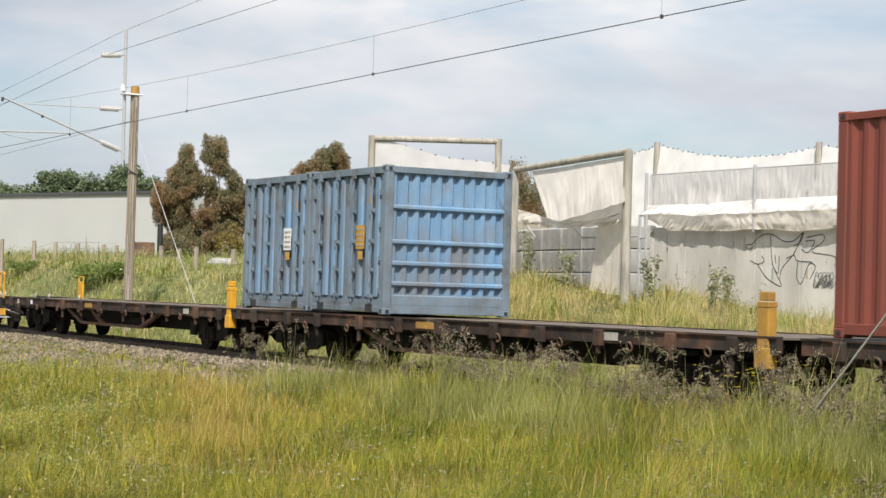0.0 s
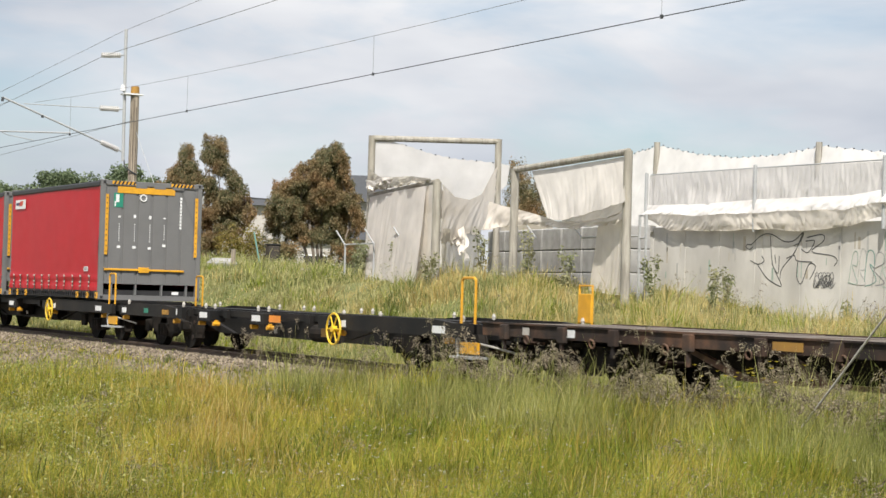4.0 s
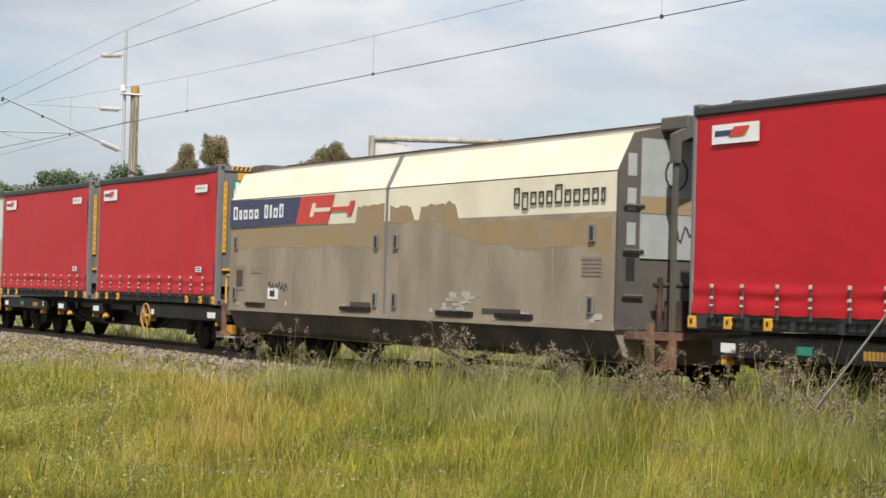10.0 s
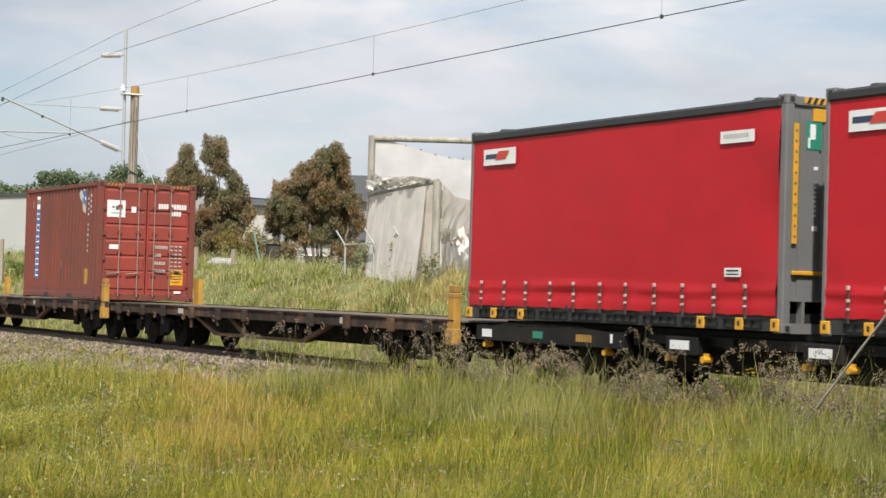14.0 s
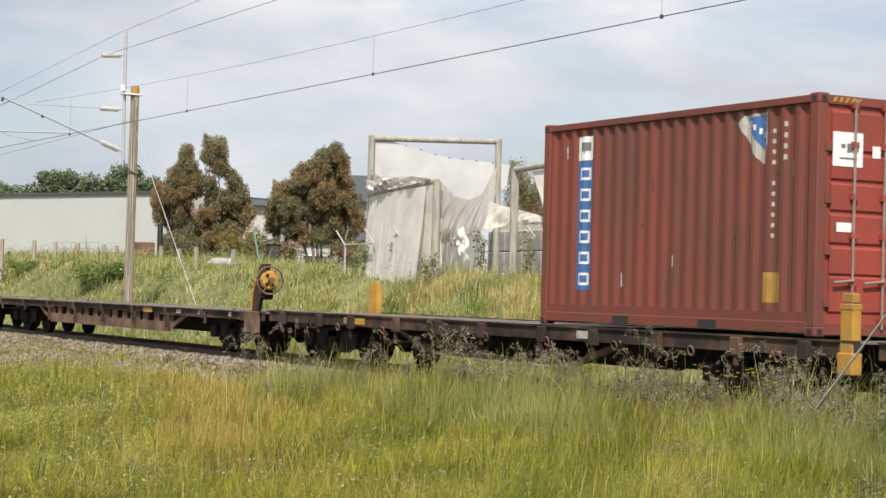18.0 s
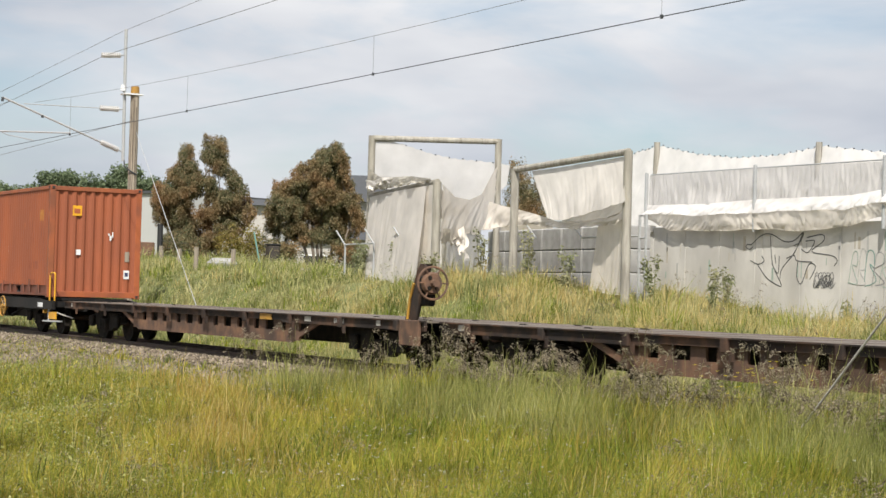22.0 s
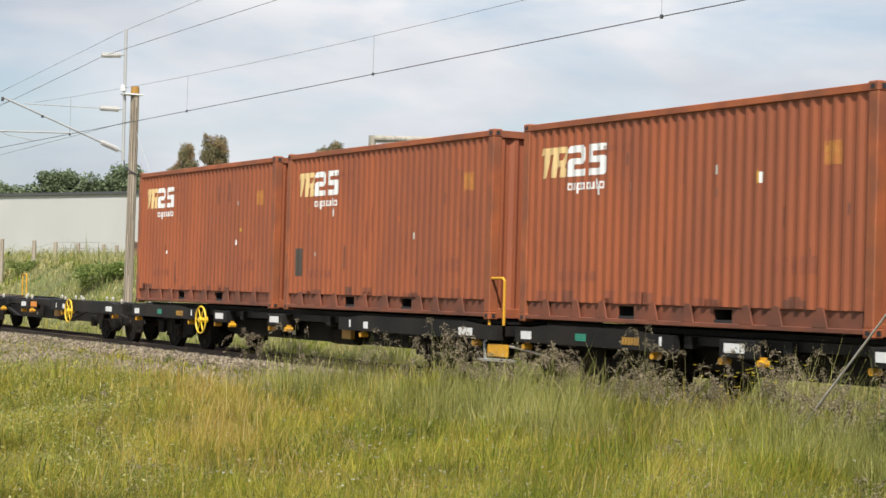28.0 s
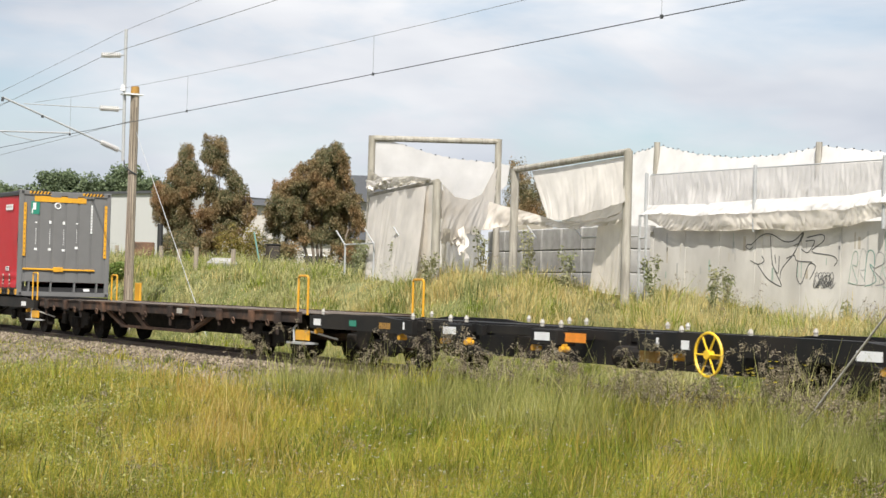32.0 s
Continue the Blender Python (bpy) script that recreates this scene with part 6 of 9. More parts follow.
    # open end platforms with their frames
    for sx in (-1, 1):
        x0 = sx * h
        xo = sx * (h + 0.62)
        a, b = sorted((x0, xo))
        part("end_frame", moved(boxes((-0.03, 0.03, -0.03, 0.03, 0.0, 2.3)), pose(xo - sx * 0.06, -0.88, 0.88)), GREY_DARK, w)
        part("end_frame", moved(boxes((-0.03, 0.03, -0.03, 0.03, 0.0, 2.3)), pose(xo - sx * 0.06, 0.88, 0.88)), GREY_DARK, w)
        bm = bmesh.new()
        for sy in (-1, 1):
            prism(bm, [(sy * 0.94, 3.10), (sy * 0.94, 3.48), (sy * 0.60, 3.64), (0.0, 3.72), (0.0, 3.60), (sy * 0.52, 3.52), (sy * 0.84, 3.38), (sy * 0.84, 3.10)], "x", min(xo, xo - sx * 0.12), max(xo, xo - sx * 0.12))
        part("end_frame", bm, GREY_DARK, w)
        part("end_header", boxes((a, b, -0.75, 0.75, 3.56, 3.74), bevel=0.02), GREY_DARK, w)
        bm = bmesh.new()
        prism(bm, [(-q * 1.005, z) for z, q in prof[2:]] + [(q * 1.005, z) for z, q in prof[2:][::-1]][1:], "x", min(x0 - sx * 0.02, x0 + sx * 0.03), max(x0 - sx * 0.02, x0 + sx * 0.03))
        rim = part("end_plate", bm, GREY_DARK, w, "dark grey end plate")
        for zz in (1.55, 2.02, 2.48, 2.94):
            part("plate_opening", boxes((min(x0 + sx * 0.031, x0 + sx * 0.036), max(x0 + sx * 0.031, x0 + sx * 0.036), -1.27, -1.13, zz, zz + 0.30)), END_GREY if zz > 2 else INK, rim)
        part("end_wall", boxes((min(x0 + sx * 0.01, x0 + sx * 0.05), max(x0 + sx * 0.01, x0 + sx * 0.05), -1.06, 1.06, 1.85, 3.45)), END_GREY, w, "pale blue-grey end wall")
        part("end_band", boxes((min(x0 + sx * 0.051, x0 + sx * 0.056), max(x0 + sx * 0.051, x0 + sx * 0.056), -1.06, 1.06, 2.45, 2.68)), TAN, w)
        for zz in (1.35, 1.95, 2.55):
            part("ladder_rung", tubes(0.020, ((x0 + sx * 0.07, -1.34, zz), (x0 + sx * 0.07, -1.02, zz))), GREY_DARK, w)
        part("platform", boxes((a, b, -1.25, 1.25, 0.78, 0.88)), RUST, w)
        for sy in (-1, 1):
            part("end_girder", boxes((a, b, sy * 0.9 - 0.06, sy * 0.9 + 0.06, 0.40, 0.80)), RUST, w, "rust-brown end girder")
        part("end_step", boxes((xo - 0.2, xo + 0.2, -1.34, -1.2, 0.36, 0.44), (xo - 0.04, xo + 0.04, -1.3, -1.22, 0.36, 1.0)), RUST, w)
        bm = bmesh.new()
        tube(bm, (x0 + sx * 0.3, -0.9, 0.88), (x0 + sx * 0.3, -0.9, 1.6), 0.04, 8)
        tube(bm, (x0 + sx * 0.3, -1.0, 1.5), (x0 + sx * 0.3, 0.6, 1.5), 0.035, 8)
        box(bm, x0 + sx * 0.25 - 0.12, x0 + sx * 0.25 + 0.12, -0.7, -0.3, 0.9, 1.3)
        part("brake_gear", bm, RUST_DARK, w)
        bm = bmesh.new()
        prism(bm, [(-1.1, 1.86), (1.1, 1.86), (0.6, 1.0), (-0.6, 1.0)], "x", min(x0, x0 - sx * 0.04), max(x0, x0 - sx * 0.04))
        part("lower_end", bm, INK, w)
        if sx > 0:
            # spray-painted loops on the end wall
            d = x0 + 0.058
            part("graffiti", bent(0.012, *[(d, -0.5 + 0.18 * math.cos(t * 0.5), 3.0 + 0.22 * math.sin(t * 0.5)) for t in range(14)], n=5), INK, w, "black spray-painted scrawl")
            part("graffiti", bent(0.012, *[(d, -0.55 + 0.035 * t, 2.22 + 0.10 * math.sin(t * 1.3) + 0.05 * math.cos(t * 0.7)) for t in range(22)], n=5), INK, w, "blue-grey spray-painted scrawl")
    # underframe truss
    part("truss_rod", bent(0.045, (-2.9, -0.9, 0.52), (-1.6, -0.9, 0.16), (1.6, -0.9, 0.16), (2.9, -0.9, 0.52)), GRIME, w)
    part("truss_rod", bent(0.045, (-2.9, 0.9, 0.52), (-1.6, 0.9, 0.16), (1.6, 0.9, 0.16), (2.9, 0.9, 0.52)), GRIME, w)
    add_bogie(w, -h + 1.35)
    add_bogie(w, h - 1.35)
    coupler(w, -h - 0.5, -1)
    coupler(w, h + 0.5, 1)
    MOVING.append((w, s, 0.0))
    return w


# ---------------------------------------------------------------- the train, from its head to its tail
RUSTY_LABEL = "rusty brown flat wagon with worn deck"
BLACK_LABEL = "black skeletal container wagon with white reflector plates"
rusty_wagon(94.2, 16.3, RUSTY_LABEL + " carrying a container")
brown_container(86.6 + 3.03)
w1 = rusty_wagon(77.5, 16.2, RUSTY_LABEL + " carrying two blue containers", ((-0.6, 0.62, YELLOW_OLD), (4.6, 0.4, WHITE_DIRTY)))
stanchion(w1, 7.85, -1.20, mat=YELLOW_OLD)
blue_container(73.93, "faded blue steel container with grimy ribbed side doors", YELLOW_OLD)
blue_container(70.92, "faded blue steel container with a white plate on its doors", WHITE)
w2 = rusty_wagon(61.05, 16.2, "rusty brown flat wagon with yellow stanchions, empty", ((-1.0, 0.55, YELLOW_OLD), (-6.85, 0.18, WHITE_DIRTY), (-5.7, 0.28, WHITE), (2.8, 0.30, WHITE_DIRTY), (5.4, 0.3, WHITE_DIRTY)))
stanchion(w2, 7.72, -1.20)
w4 = black_wagon(44.55, 16.0, BLACK_LABEL + ", empty", False, rail_far=False)
stanchion(w4, 7.60, 1.15, z0=0.55, z1=1.38, w=0.19, panel=True)
black_wagon(28.0, 16.0, BLACK_LABEL + " under two curtain-side containers", True)
curtain_container(31.40, seed=1, second_label=False)
curtain_container(23.27, seed=2, second_label=False)
hopper_wagon(11.50)
black_wagon(-3.55, 16.0, BLACK_LABEL + " under two curtain-side containers", True, wheel_mat=YELLOW_OLD)
curtain_container(0.06, seed=3)
curtain_container(-8.07, seed=4)
w7 = rusty_wagon(-20.35, 16.2, RUSTY_LABEL + ", empty", ((4.2, 0.3, WHITE_DIRTY), (-3.6, 0.3, WHITE_DIRTY)))
stanchion(w7, 8.0, -1.20, mat=YELLOW_OLD)
w8 = rusty_wagon(-36.95, 16.2, RUSTY_LABEL + " carrying a red container", ((-4.5, 0.8, YELLOW_OLD), (2.6, 0.3, WHITE_DIRTY)))
stanchion(w8, 7.98, -1.20, mat=YELLOW_OLD)
stanchion(w8, 8.0, 1.10, mat=YELLOW_OLD, plain=True, z1=1.50)
stanchion(w8, -8.35, 1.10, mat=YELLOW_OLD, plain=True, z1=1.48)
maroon_container(-32.5)
fishbelly_wagon(-54.75, 18.7, "dark rusty flat wagon with a leaning brake column, empty", YELLOW_OLD)
fishbelly_wagon(-74.0, 18.7, "dark rusty flat wagon with deep pierced side girders, empty", RUST)
black_wagon(-92.35, 16.0, BLACK_LABEL + " under two orange containers", True, wheel_x=3.75, wheel_mat=YELLOW_OLD, rail_far=False)
orange_container(-88.49, end_marks=True, seed=1)
orange_container(-96.50, seed=5)
black_wagon(-108.85, 16.0, BLACK_LABEL + " under two orange containers", True, wheel_x=-3.73, rail_far=False)
orange_container(-104.86, seed=2)
orange_container(-112.90, seed=3)
black_wagon(-125.3, 15.6, BLACK_LABEL + ", empty", False, step_right=False, wheel_x=4.0)
w14 = rusty_wagon(-141.6, 15.9, RUSTY_LABEL + ", empty", ((2.0, 0.3, WHITE_DIRTY),))
step_unit(w14, 8.1)
grab_rail(w14, 8.1, -1.18)
grab_rail(w14, 8.1, 1.18)
stanchion(w14, -7.2, 1.15, z0=0.55, z1=1.2, w=0.19, panel=True)
black_wagon(-158.0, 16.0, BLACK_LABEL + " under curtain-side containers", True)
curtain_container(-155.2, seed=6)
curtain_container(-163.2, seed=7)


# ---------------------------------------------------------------- overhead line
MX = -51.9           # the mast's place along the track
mast = tagged(new("overhead_line_mast"), "weathered wooden pole with steel upright carrying the overhead line", "utility pole")
bm = bmesh.new()
tube(bm, (MX, 18.22, -0.5), (MX + 0.04, 18.22, 6.9), 0.142, 14, 0.125)
pole = part("pole", bm, POLE_WOOD, mast, "split grey wooden pole")
for az, z0, z1, wd in ((-40, 0.2, 4.6, 0.010), (-22, 1.6, 6.7, 0.013), (-5, 0.0, 3.4, 0.009), (-58, 2.8, 6.6, 0.009), (8, 3.2, 6.5, 0.014), (-70, 0.4, 3.0, 0.010), (-31, 4.9, 6.8, 0.008)):
    rr = lambda z: 0.142 - 0.0023 * (z + 0.5)
    ca, sa = math.cos(radians(az)), math.sin(radians(az))
    part("crack", bent(wd * 0.62, *[(MX + 0.0054 * (z + 0.5) + ca * rr(z) + 0.006 * math.sin(z * 5 + az), 18.22 + sa * rr(z), z) for z in np.linspace(z0, z1, 7)], n=5), CRACK, pole)
bm = bmesh.new()
tube(bm, (MX + 0.04, 18.22, 6.9), (MX + 0.04, 18.22, 7.10), 0.127, 14, 0.12)
part("pole_cap", bm, YELLOW_OLD, mast, "weathered yellow pole top")
part("steel_upright", tubes(0.05, ((MX, 17.93, 4.9), (MX, 17.90, 8.75))), GALV, mast)
part("band", boxes((MX - 0.2, MX + 0.2, 17.85, 18.42, 6.84, 6.88)), WHITE, mast, "white strap band")
bm = bmesh.new()
tube(bm, (MX, 17.86, 6.95), (MX, 17.86, 7.12), 0.08, 10, 0.05)
part("insulator", bm, WHITE, mast)
part("cable_loop", bent(0.022, (MX, 17.95, 5.0), (MX + 0.1, 17.95, 4.75), (MX + 0.16, 18.1, 4.62), (MX + 0.18, 18.3, 4.52), n=5), CABLE, mast)


def insulated(p, q, rod):
    """A rod between two points with a ribbed insulator near its first end."""
    p, q = Vector(p), Vector(q)
    d = (q - p).normalized()
    a, b = p + d * 0.14, p + d * 0.72
    part("bracket", tubes(0.02, (p, a)), GALV, mast)
    bm = bmesh.new()
    tube(bm, a, b, 0.035, 10)
    for k in range(9):
        c = a + (b - a) * ((k + 0.5) / 9)
        tube(bm, c - d * 0.015, c + d * 0.015, 0.082, 12)
    part("insulator", bm, INSULATOR, mast, "pale grey ribbed insulator")
    part("cantilever_tube", tubes(rod, (b, q)), GALV, mast)


insulated((MX, 17.92, 5.17), (MX, 14.34, 6.50), 0.028)
insulated((MX, 17.90, 6.41), (MX, 14.95, 6.36), 0.012)
insulated((MX, 17.90, 7.99), (MX, 17.25, 7.94), 0.02)
part("registration_arm", tubes(0.022, ((MX, 16.34, 5.62), (MX, 13.4, 5.50))), GALV, mast)
part("arm_hanger", tubes(0.010, ((MX, 16.3, 5.63), (MX, 16.34, 5.76))), GALV, mast)
part("steady_arm", bent(0.012, (MX, 14.3, 5.54), (MX, 14.5, 5.45), (MX, 15.28, 5.34), n=5), GALV, mast)
for y in (14.34, 15.5):
    part("wire_clamp", boxes((MX - 0.03, MX + 0.03, y - 0.03, y + 0.03, 6.38 - (y - 14.34) * 0.33, 6.50 - (y - 14.34) * 0.37)), CABLE, mast)
part("line_stay", tubes(0.010, ((MX + 0.05, 18.25, 5.86), (-46.92, 18.4, 0.78)), ((-46.92, 18.4, 0.78), (-46.0, 18.43, -0.22))), GALV, mast)


def wire(name, label, pts, r, mat=CABLE):
    return tagged(part(name, bent(r, *pts, n=5), mat, None), label, "overhead wire", "overhead wires")


def hang(x):
    return 6.0 + 0.00073 * (x + 28) ** 2


contact = wire("contact_wire", "dark copper contact wire above the track", [(x, 15.28, 5.30 + 0.00004 * (x + 30) ** 2) for x in range(-130, 40, 10)], 0.0078)
messenger = wire("messenger_wire", "thin messenger wire that carries the contact wire", [(x, 15.28, hang(x)) for x in range(-52, 40, 4)], 0.0045, WIRE)
for x in (-48.6, -39.95, -30.54, -21.5, -12.6):
    part("dropper", tubes(0.004, ((x, 15.28, 5.30), (x, 15.28, hang(x))), n=4), WIRE, messenger)
    part("clamp", boxes((x - 0.022, x + 0.022, 15.265, 15.295, 5.275, 5.33)), CABLE, messenger)
wire("messenger_wire", "thin messenger wire running on past the mast", [(-52, 14.6, 6.42), (-61, 14.9, 6.05), (-75, 15.1, 5.9), (-100, 15.2, 6.1)], 0.006, WIRE)
wire("contact_wire", "second contact wire that sinks towards the mast", [(-43.5, 15.28, 5.34), (-55.4, 15.28, 5.10), (-75, 15.28, 4.9)], 0.006, WIRE)
wire("feeder_wire", "feeder wire along the masts", [(10, 17.4, 8.9), (-20, 17.4, 8.35), (-39.9, 17.4, 8.06), (-52.1, 17.35, 7.96), (-61.9, 17.4, 7.41), (-80, 17.4, 6.9)], 0.008, WIRE)
wire("earth_wire", "thin earth wire along the tops of the masts", [(10, 18.0, 9.9), (-25, 18.0, 9.2), (-46.4, 18.0, 8.92), (-52.4, 17.95, 8.74), (-66.2, 18.1, 8.05), (-85, 18.1, 7.5)], 0.006, WIRE)
stay = part("guy_wire", tubes(0.012, ((-15.45, 12.6, -0.35), (-9.6, 12.6, 5.35))), WHITE_DIRTY, None)
tagged(stay, "taut pale guy wire anchored in the tall grass", "guy wire")

# ---------------------------------------------------------------- concrete wall with fence and netting
WALL_Y = 29.0
wall = tagged(new("concrete_wall"), "weathered concrete panel wall with black graffiti", "wall", kind="structure")
posts_x = [-41.06 + 4.62 * k for k in range(6)]
for k, x in enumerate(posts_x):
    g = float(ground_z(x, WALL_Y)) - 0.3
    part("wall_post", boxes((x - 0.14, x + 0.14, WALL_Y, WALL_Y + 0.16, g, 3.10), bevel=0.006), CONCRETE, wall)
    part("post_bracket", boxes((x - 0.10, x + 0.10, WALL_Y - 0.13, WALL_Y + 0.12, 3.105, 3.30), bevel=0.01), CONCRETE, wall)
    part("fence_post", tubes(0.05, ((x, WALL_Y - 0.17, 3.05), (x, WALL_Y - 0.17, 4.70)), n=10), GALV, wall, "galvanised fence post")
for k in range(5):
    a, b = posts_x[k] + 0.145, posts_x[k + 1] - 0.145
    g = 0.6
    n = 3
    for j in range(n):
        p, q = a + (b - a) * j / n, a + (b - a) * (j + 1) / n
        part("panel", boxes((p + 0.008, q - 0.008, WALL_Y, WALL_Y + 0.12, g, 3.24), bevel=0.005), CONCRETE, wall)
part("top_rail", tubes(0.018, ((posts_x[0], WALL_Y - 0.02, 4.66), (posts_x[-1], WALL_Y - 0.02, 4.56)), n=6), GALV, wall)

# graffiti: strokes of spray paint that lie on the panels
stroke_rng = random.Random(11)


def scrawl(points, r, mat, label):
    if len(points) < 12:
        ext = [points[0]] + list(points) + [points[-1]]
        fine = []
        for a, p, q, c in zip(ext, ext[1:], ext[2:], ext[3:]):
            for k in range(5):
                t = k / 5
                fine.append(tuple(0.5 * (2 * p[i] + (q[i] - a[i]) * t + (2 * a[i] - 5 * p[i] + 4 * q[i] - c[i]) * t * t + (3 * p[i] - a[i] - 3 * q[i] + c[i]) * t ** 3) for i in (0, 1)))
        points = fine + [points[-1]]
    me = bent(r, *[(x, WALL_Y - 0.004, z) for x, z in points], n=5)
    bmesh.ops.scale(me, vec=(1, 0.3, 1), space=Matrix.Translation((0, -WALL_Y + 0.004, 0)), verts=me.verts[:])
    return part("graffiti", me, mat, wall, label)


GX = -36.9
for pts in (
    [(-36.67, 2.7), (-36.79, 2.63), (-36.94, 2.68), (-36.89, 2.75), (-36.74, 2.74)],
    [(-36.74, 2.74), (-36.34, 2.97), (-35.95, 2.99), (-35.47, 2.81), (-35.1, 2.83), (-34.77, 3.02), (-34.87, 2.8), (-35.11, 2.71)],
    [(-36.75, 2.35), (-36.46, 2.26), (-36.22, 2.34), (-36.32, 2.46)],
    [(-36.45, 2.23), (-36.1, 1.92), (-35.62, 1.73), (-35.57, 1.81), (-35.89, 2.26), (-36.0, 2.96)],
    [(-35.93, 2.28), (-35.68, 2.04), (-35.65, 2.46)],
    [(-35.82, 2.49), (-35.77, 2.28)],
    [(-34.77, 3.02), (-35.09, 2.53), (-35.52, 2.17), (-35.61, 1.92)],
    [(-35.38, 2.4), (-35.09, 2.47), (-34.97, 2.34), (-34.42, 2.31)],
    [(-34.83, 2.62), (-34.58, 2.54), (-34.35, 2.81), (-34.68, 2.81)],
    [(-34.64, 2.89), (-34.1, 2.96), (-34.03, 2.81), (-34.45, 2.56), (-33.73, 2.46), (-33.54, 2.34), (-33.64, 2.22)],
    [(-34.95, 2.30), (-34.98, 1.95), (-34.80, 1.80), (-34.55, 2.25), (-34.30, 2.2), (-34.5, 1.9)],
):
    scrawl(pts, 0.014, INK_THIN, "black spray-painted scrawl")
for k in range(4):      # a dense small tag, loop over loop
    scrawl([(GX + 2.62 + 0.017 * i + 0.10 * math.cos(i * 0.8 + k), 1.92 - 0.05 * k + (0.15 - 0.02 * k) * math.sin(i * (0.8 + 0.13 * k) + k)) for i in range(36)], 0.009, INK_THIN, "small dense black tag")
for k in range(9):      # a faded tag of angular letters
    u, mat = GX + 3.75 + 0.27 * k, (FADED_GREEN, WALL_STAIN, FADED_TEAL, CONCRETE_DARK)[k % 4]
    scrawl([(u + stroke_rng.uniform(-0.06, 0.06) + du, 2.15 + dv + stroke_rng.uniform(-0.08, 0.08)) for du, dv in ((0.02, -0.35), (0.10, 0.33), (0.30, 0.36), (0.34, 0.08), (0.12, 0.02), (0.36, -0.30), (0.05, -0.36))], 0.012, mat, "faded grey-green tag")
for k in range(30):
    x = stroke_rng.uniform(-40.5, -31)
    z = stroke_rng.uniform(1.6, 2.7)
    part("stain", boxes((x, x + stroke_rng.uniform(0.015, 0.10), WALL_Y - 0.003, WALL_Y - 0.001, z, z + stroke_rng.uniform(0.15, 0.5))), (FADED_GREEN, WALL_STAIN, FADED_TAN)[k % 3], wall)


def cloth(name, label, mat, top, low, nx=60, nz=18, fold=0.05, seed=0, scallop=0.0, ragged=0.0, crease=0.5, clips=False, sweep=0.0):
    """A hanging sheet between two edges (points along each), with folds that fan down from the top."""
    r = random.Random(seed)
    ph = [r.uniform(0, 6.28) for _ in range(6)]

    def at(pts, u):
        s = u * (len(pts) - 1)
        i = min(int(s), len(pts) - 2)
        return Vector(pts[i]).lerp(Vector(pts[i + 1]), s - i)
    verts, faces = [], []
    span = max(2.0, (Vector(top[-1]) - Vector(top[0])).length)
    for j in range(nz + 1):
        v = j / nz
        for i in range(nx + 1):
            u = i / nx
            p = at(top, u).lerp(at(low, u), v)
            amp = fold * (0.25 + v)
            uu = u + sweep * v * (1 - 0.5 * v)
            q = Vector((uu * span * 1.3 + seed * 7.1, v * 1.2 + seed, 0))
            wv = 1.5 * noise.noise(q) + 0.9 * noise.noise(Vector((uu * span * 3.6 + v * 1.1 + seed, v * 0.9, 3)))
            wv += crease * (1.0 - abs(noise.noise(Vector((uu * span * 5.5 + v * 2.6, v * 1.4 - u * 2, seed)))) * 4.0) * 0.5
            wv += crease * 0.4 * noise.noise(Vector((uu * span * 14 + v * 5, v * 3, seed + 5)))
            p = p + Vector((0.25, -1, 0)).normalized() * amp * wv
            if j == 0 and scallop:
                p.z -= scallop * abs(math.sin(u * nx * 0.52))
            if j == nz and ragged:
                p.z += ragged * (math.sin(u * 31 + ph[4]) + 0.7 * math.sin(u * 74 + ph[5]))
            verts.append(p[:])
    for j in range(nz):
        for i in range(nx):
            faces.append((j * (nx + 1) + i, j * (nx + 1) + i + 1, (j + 1) * (nx + 1) + i + 1, (j + 1) * (nx + 1) + i))
    me = mesh_of(name, verts, faces, mat)
    for p in me.polygons:
        p.use_smooth = True
    net = tagged(new(name, me), label, "netting", "shade netting")
    if clips:
        step = max(1, round(0.42 / span * nx))
        for i in range(step, nx, step):
            x, y, z = verts[i]
            part("net_clip", boxes((x - 0.014, x + 0.014, y - 0.012, y + 0.012, z - 0.012, z + 0.022)), CABLE, net)
    low_edge = verts[nz * (nx + 1):]
    part("hem", bent(0.009, *low_edge[::3], n=4), mat, net)
    return net


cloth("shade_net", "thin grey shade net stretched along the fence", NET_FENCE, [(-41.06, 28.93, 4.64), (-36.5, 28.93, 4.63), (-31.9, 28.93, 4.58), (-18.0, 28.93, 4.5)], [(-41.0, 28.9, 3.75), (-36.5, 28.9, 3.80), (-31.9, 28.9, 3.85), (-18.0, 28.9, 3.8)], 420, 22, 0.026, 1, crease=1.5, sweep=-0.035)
cloth("shade_net", "white net gathered in a bulging band over the wall's top", NET_BACK, [(-41.1, 28.86, 3.84), (-38.5, 28.86, 3.80), (-36.5, 28.86, 3.85), (-33.0, 28.86, 3.84), (-31.5, 28.86, 3.97), (-18, 28.86, 3.95)],
      [(-41.05, 28.76, 3.60), (-38.5, 28.72, 3.50), (-36.5, 28.76, 3.52), (-33.0, 28.74, 3.52), (-31.5, 28.76, 3.68), (-18, 28.75, 3.6)], 300, 10, 0.035, 2, ragged=0.012, crease=1.0, sweep=0.03)
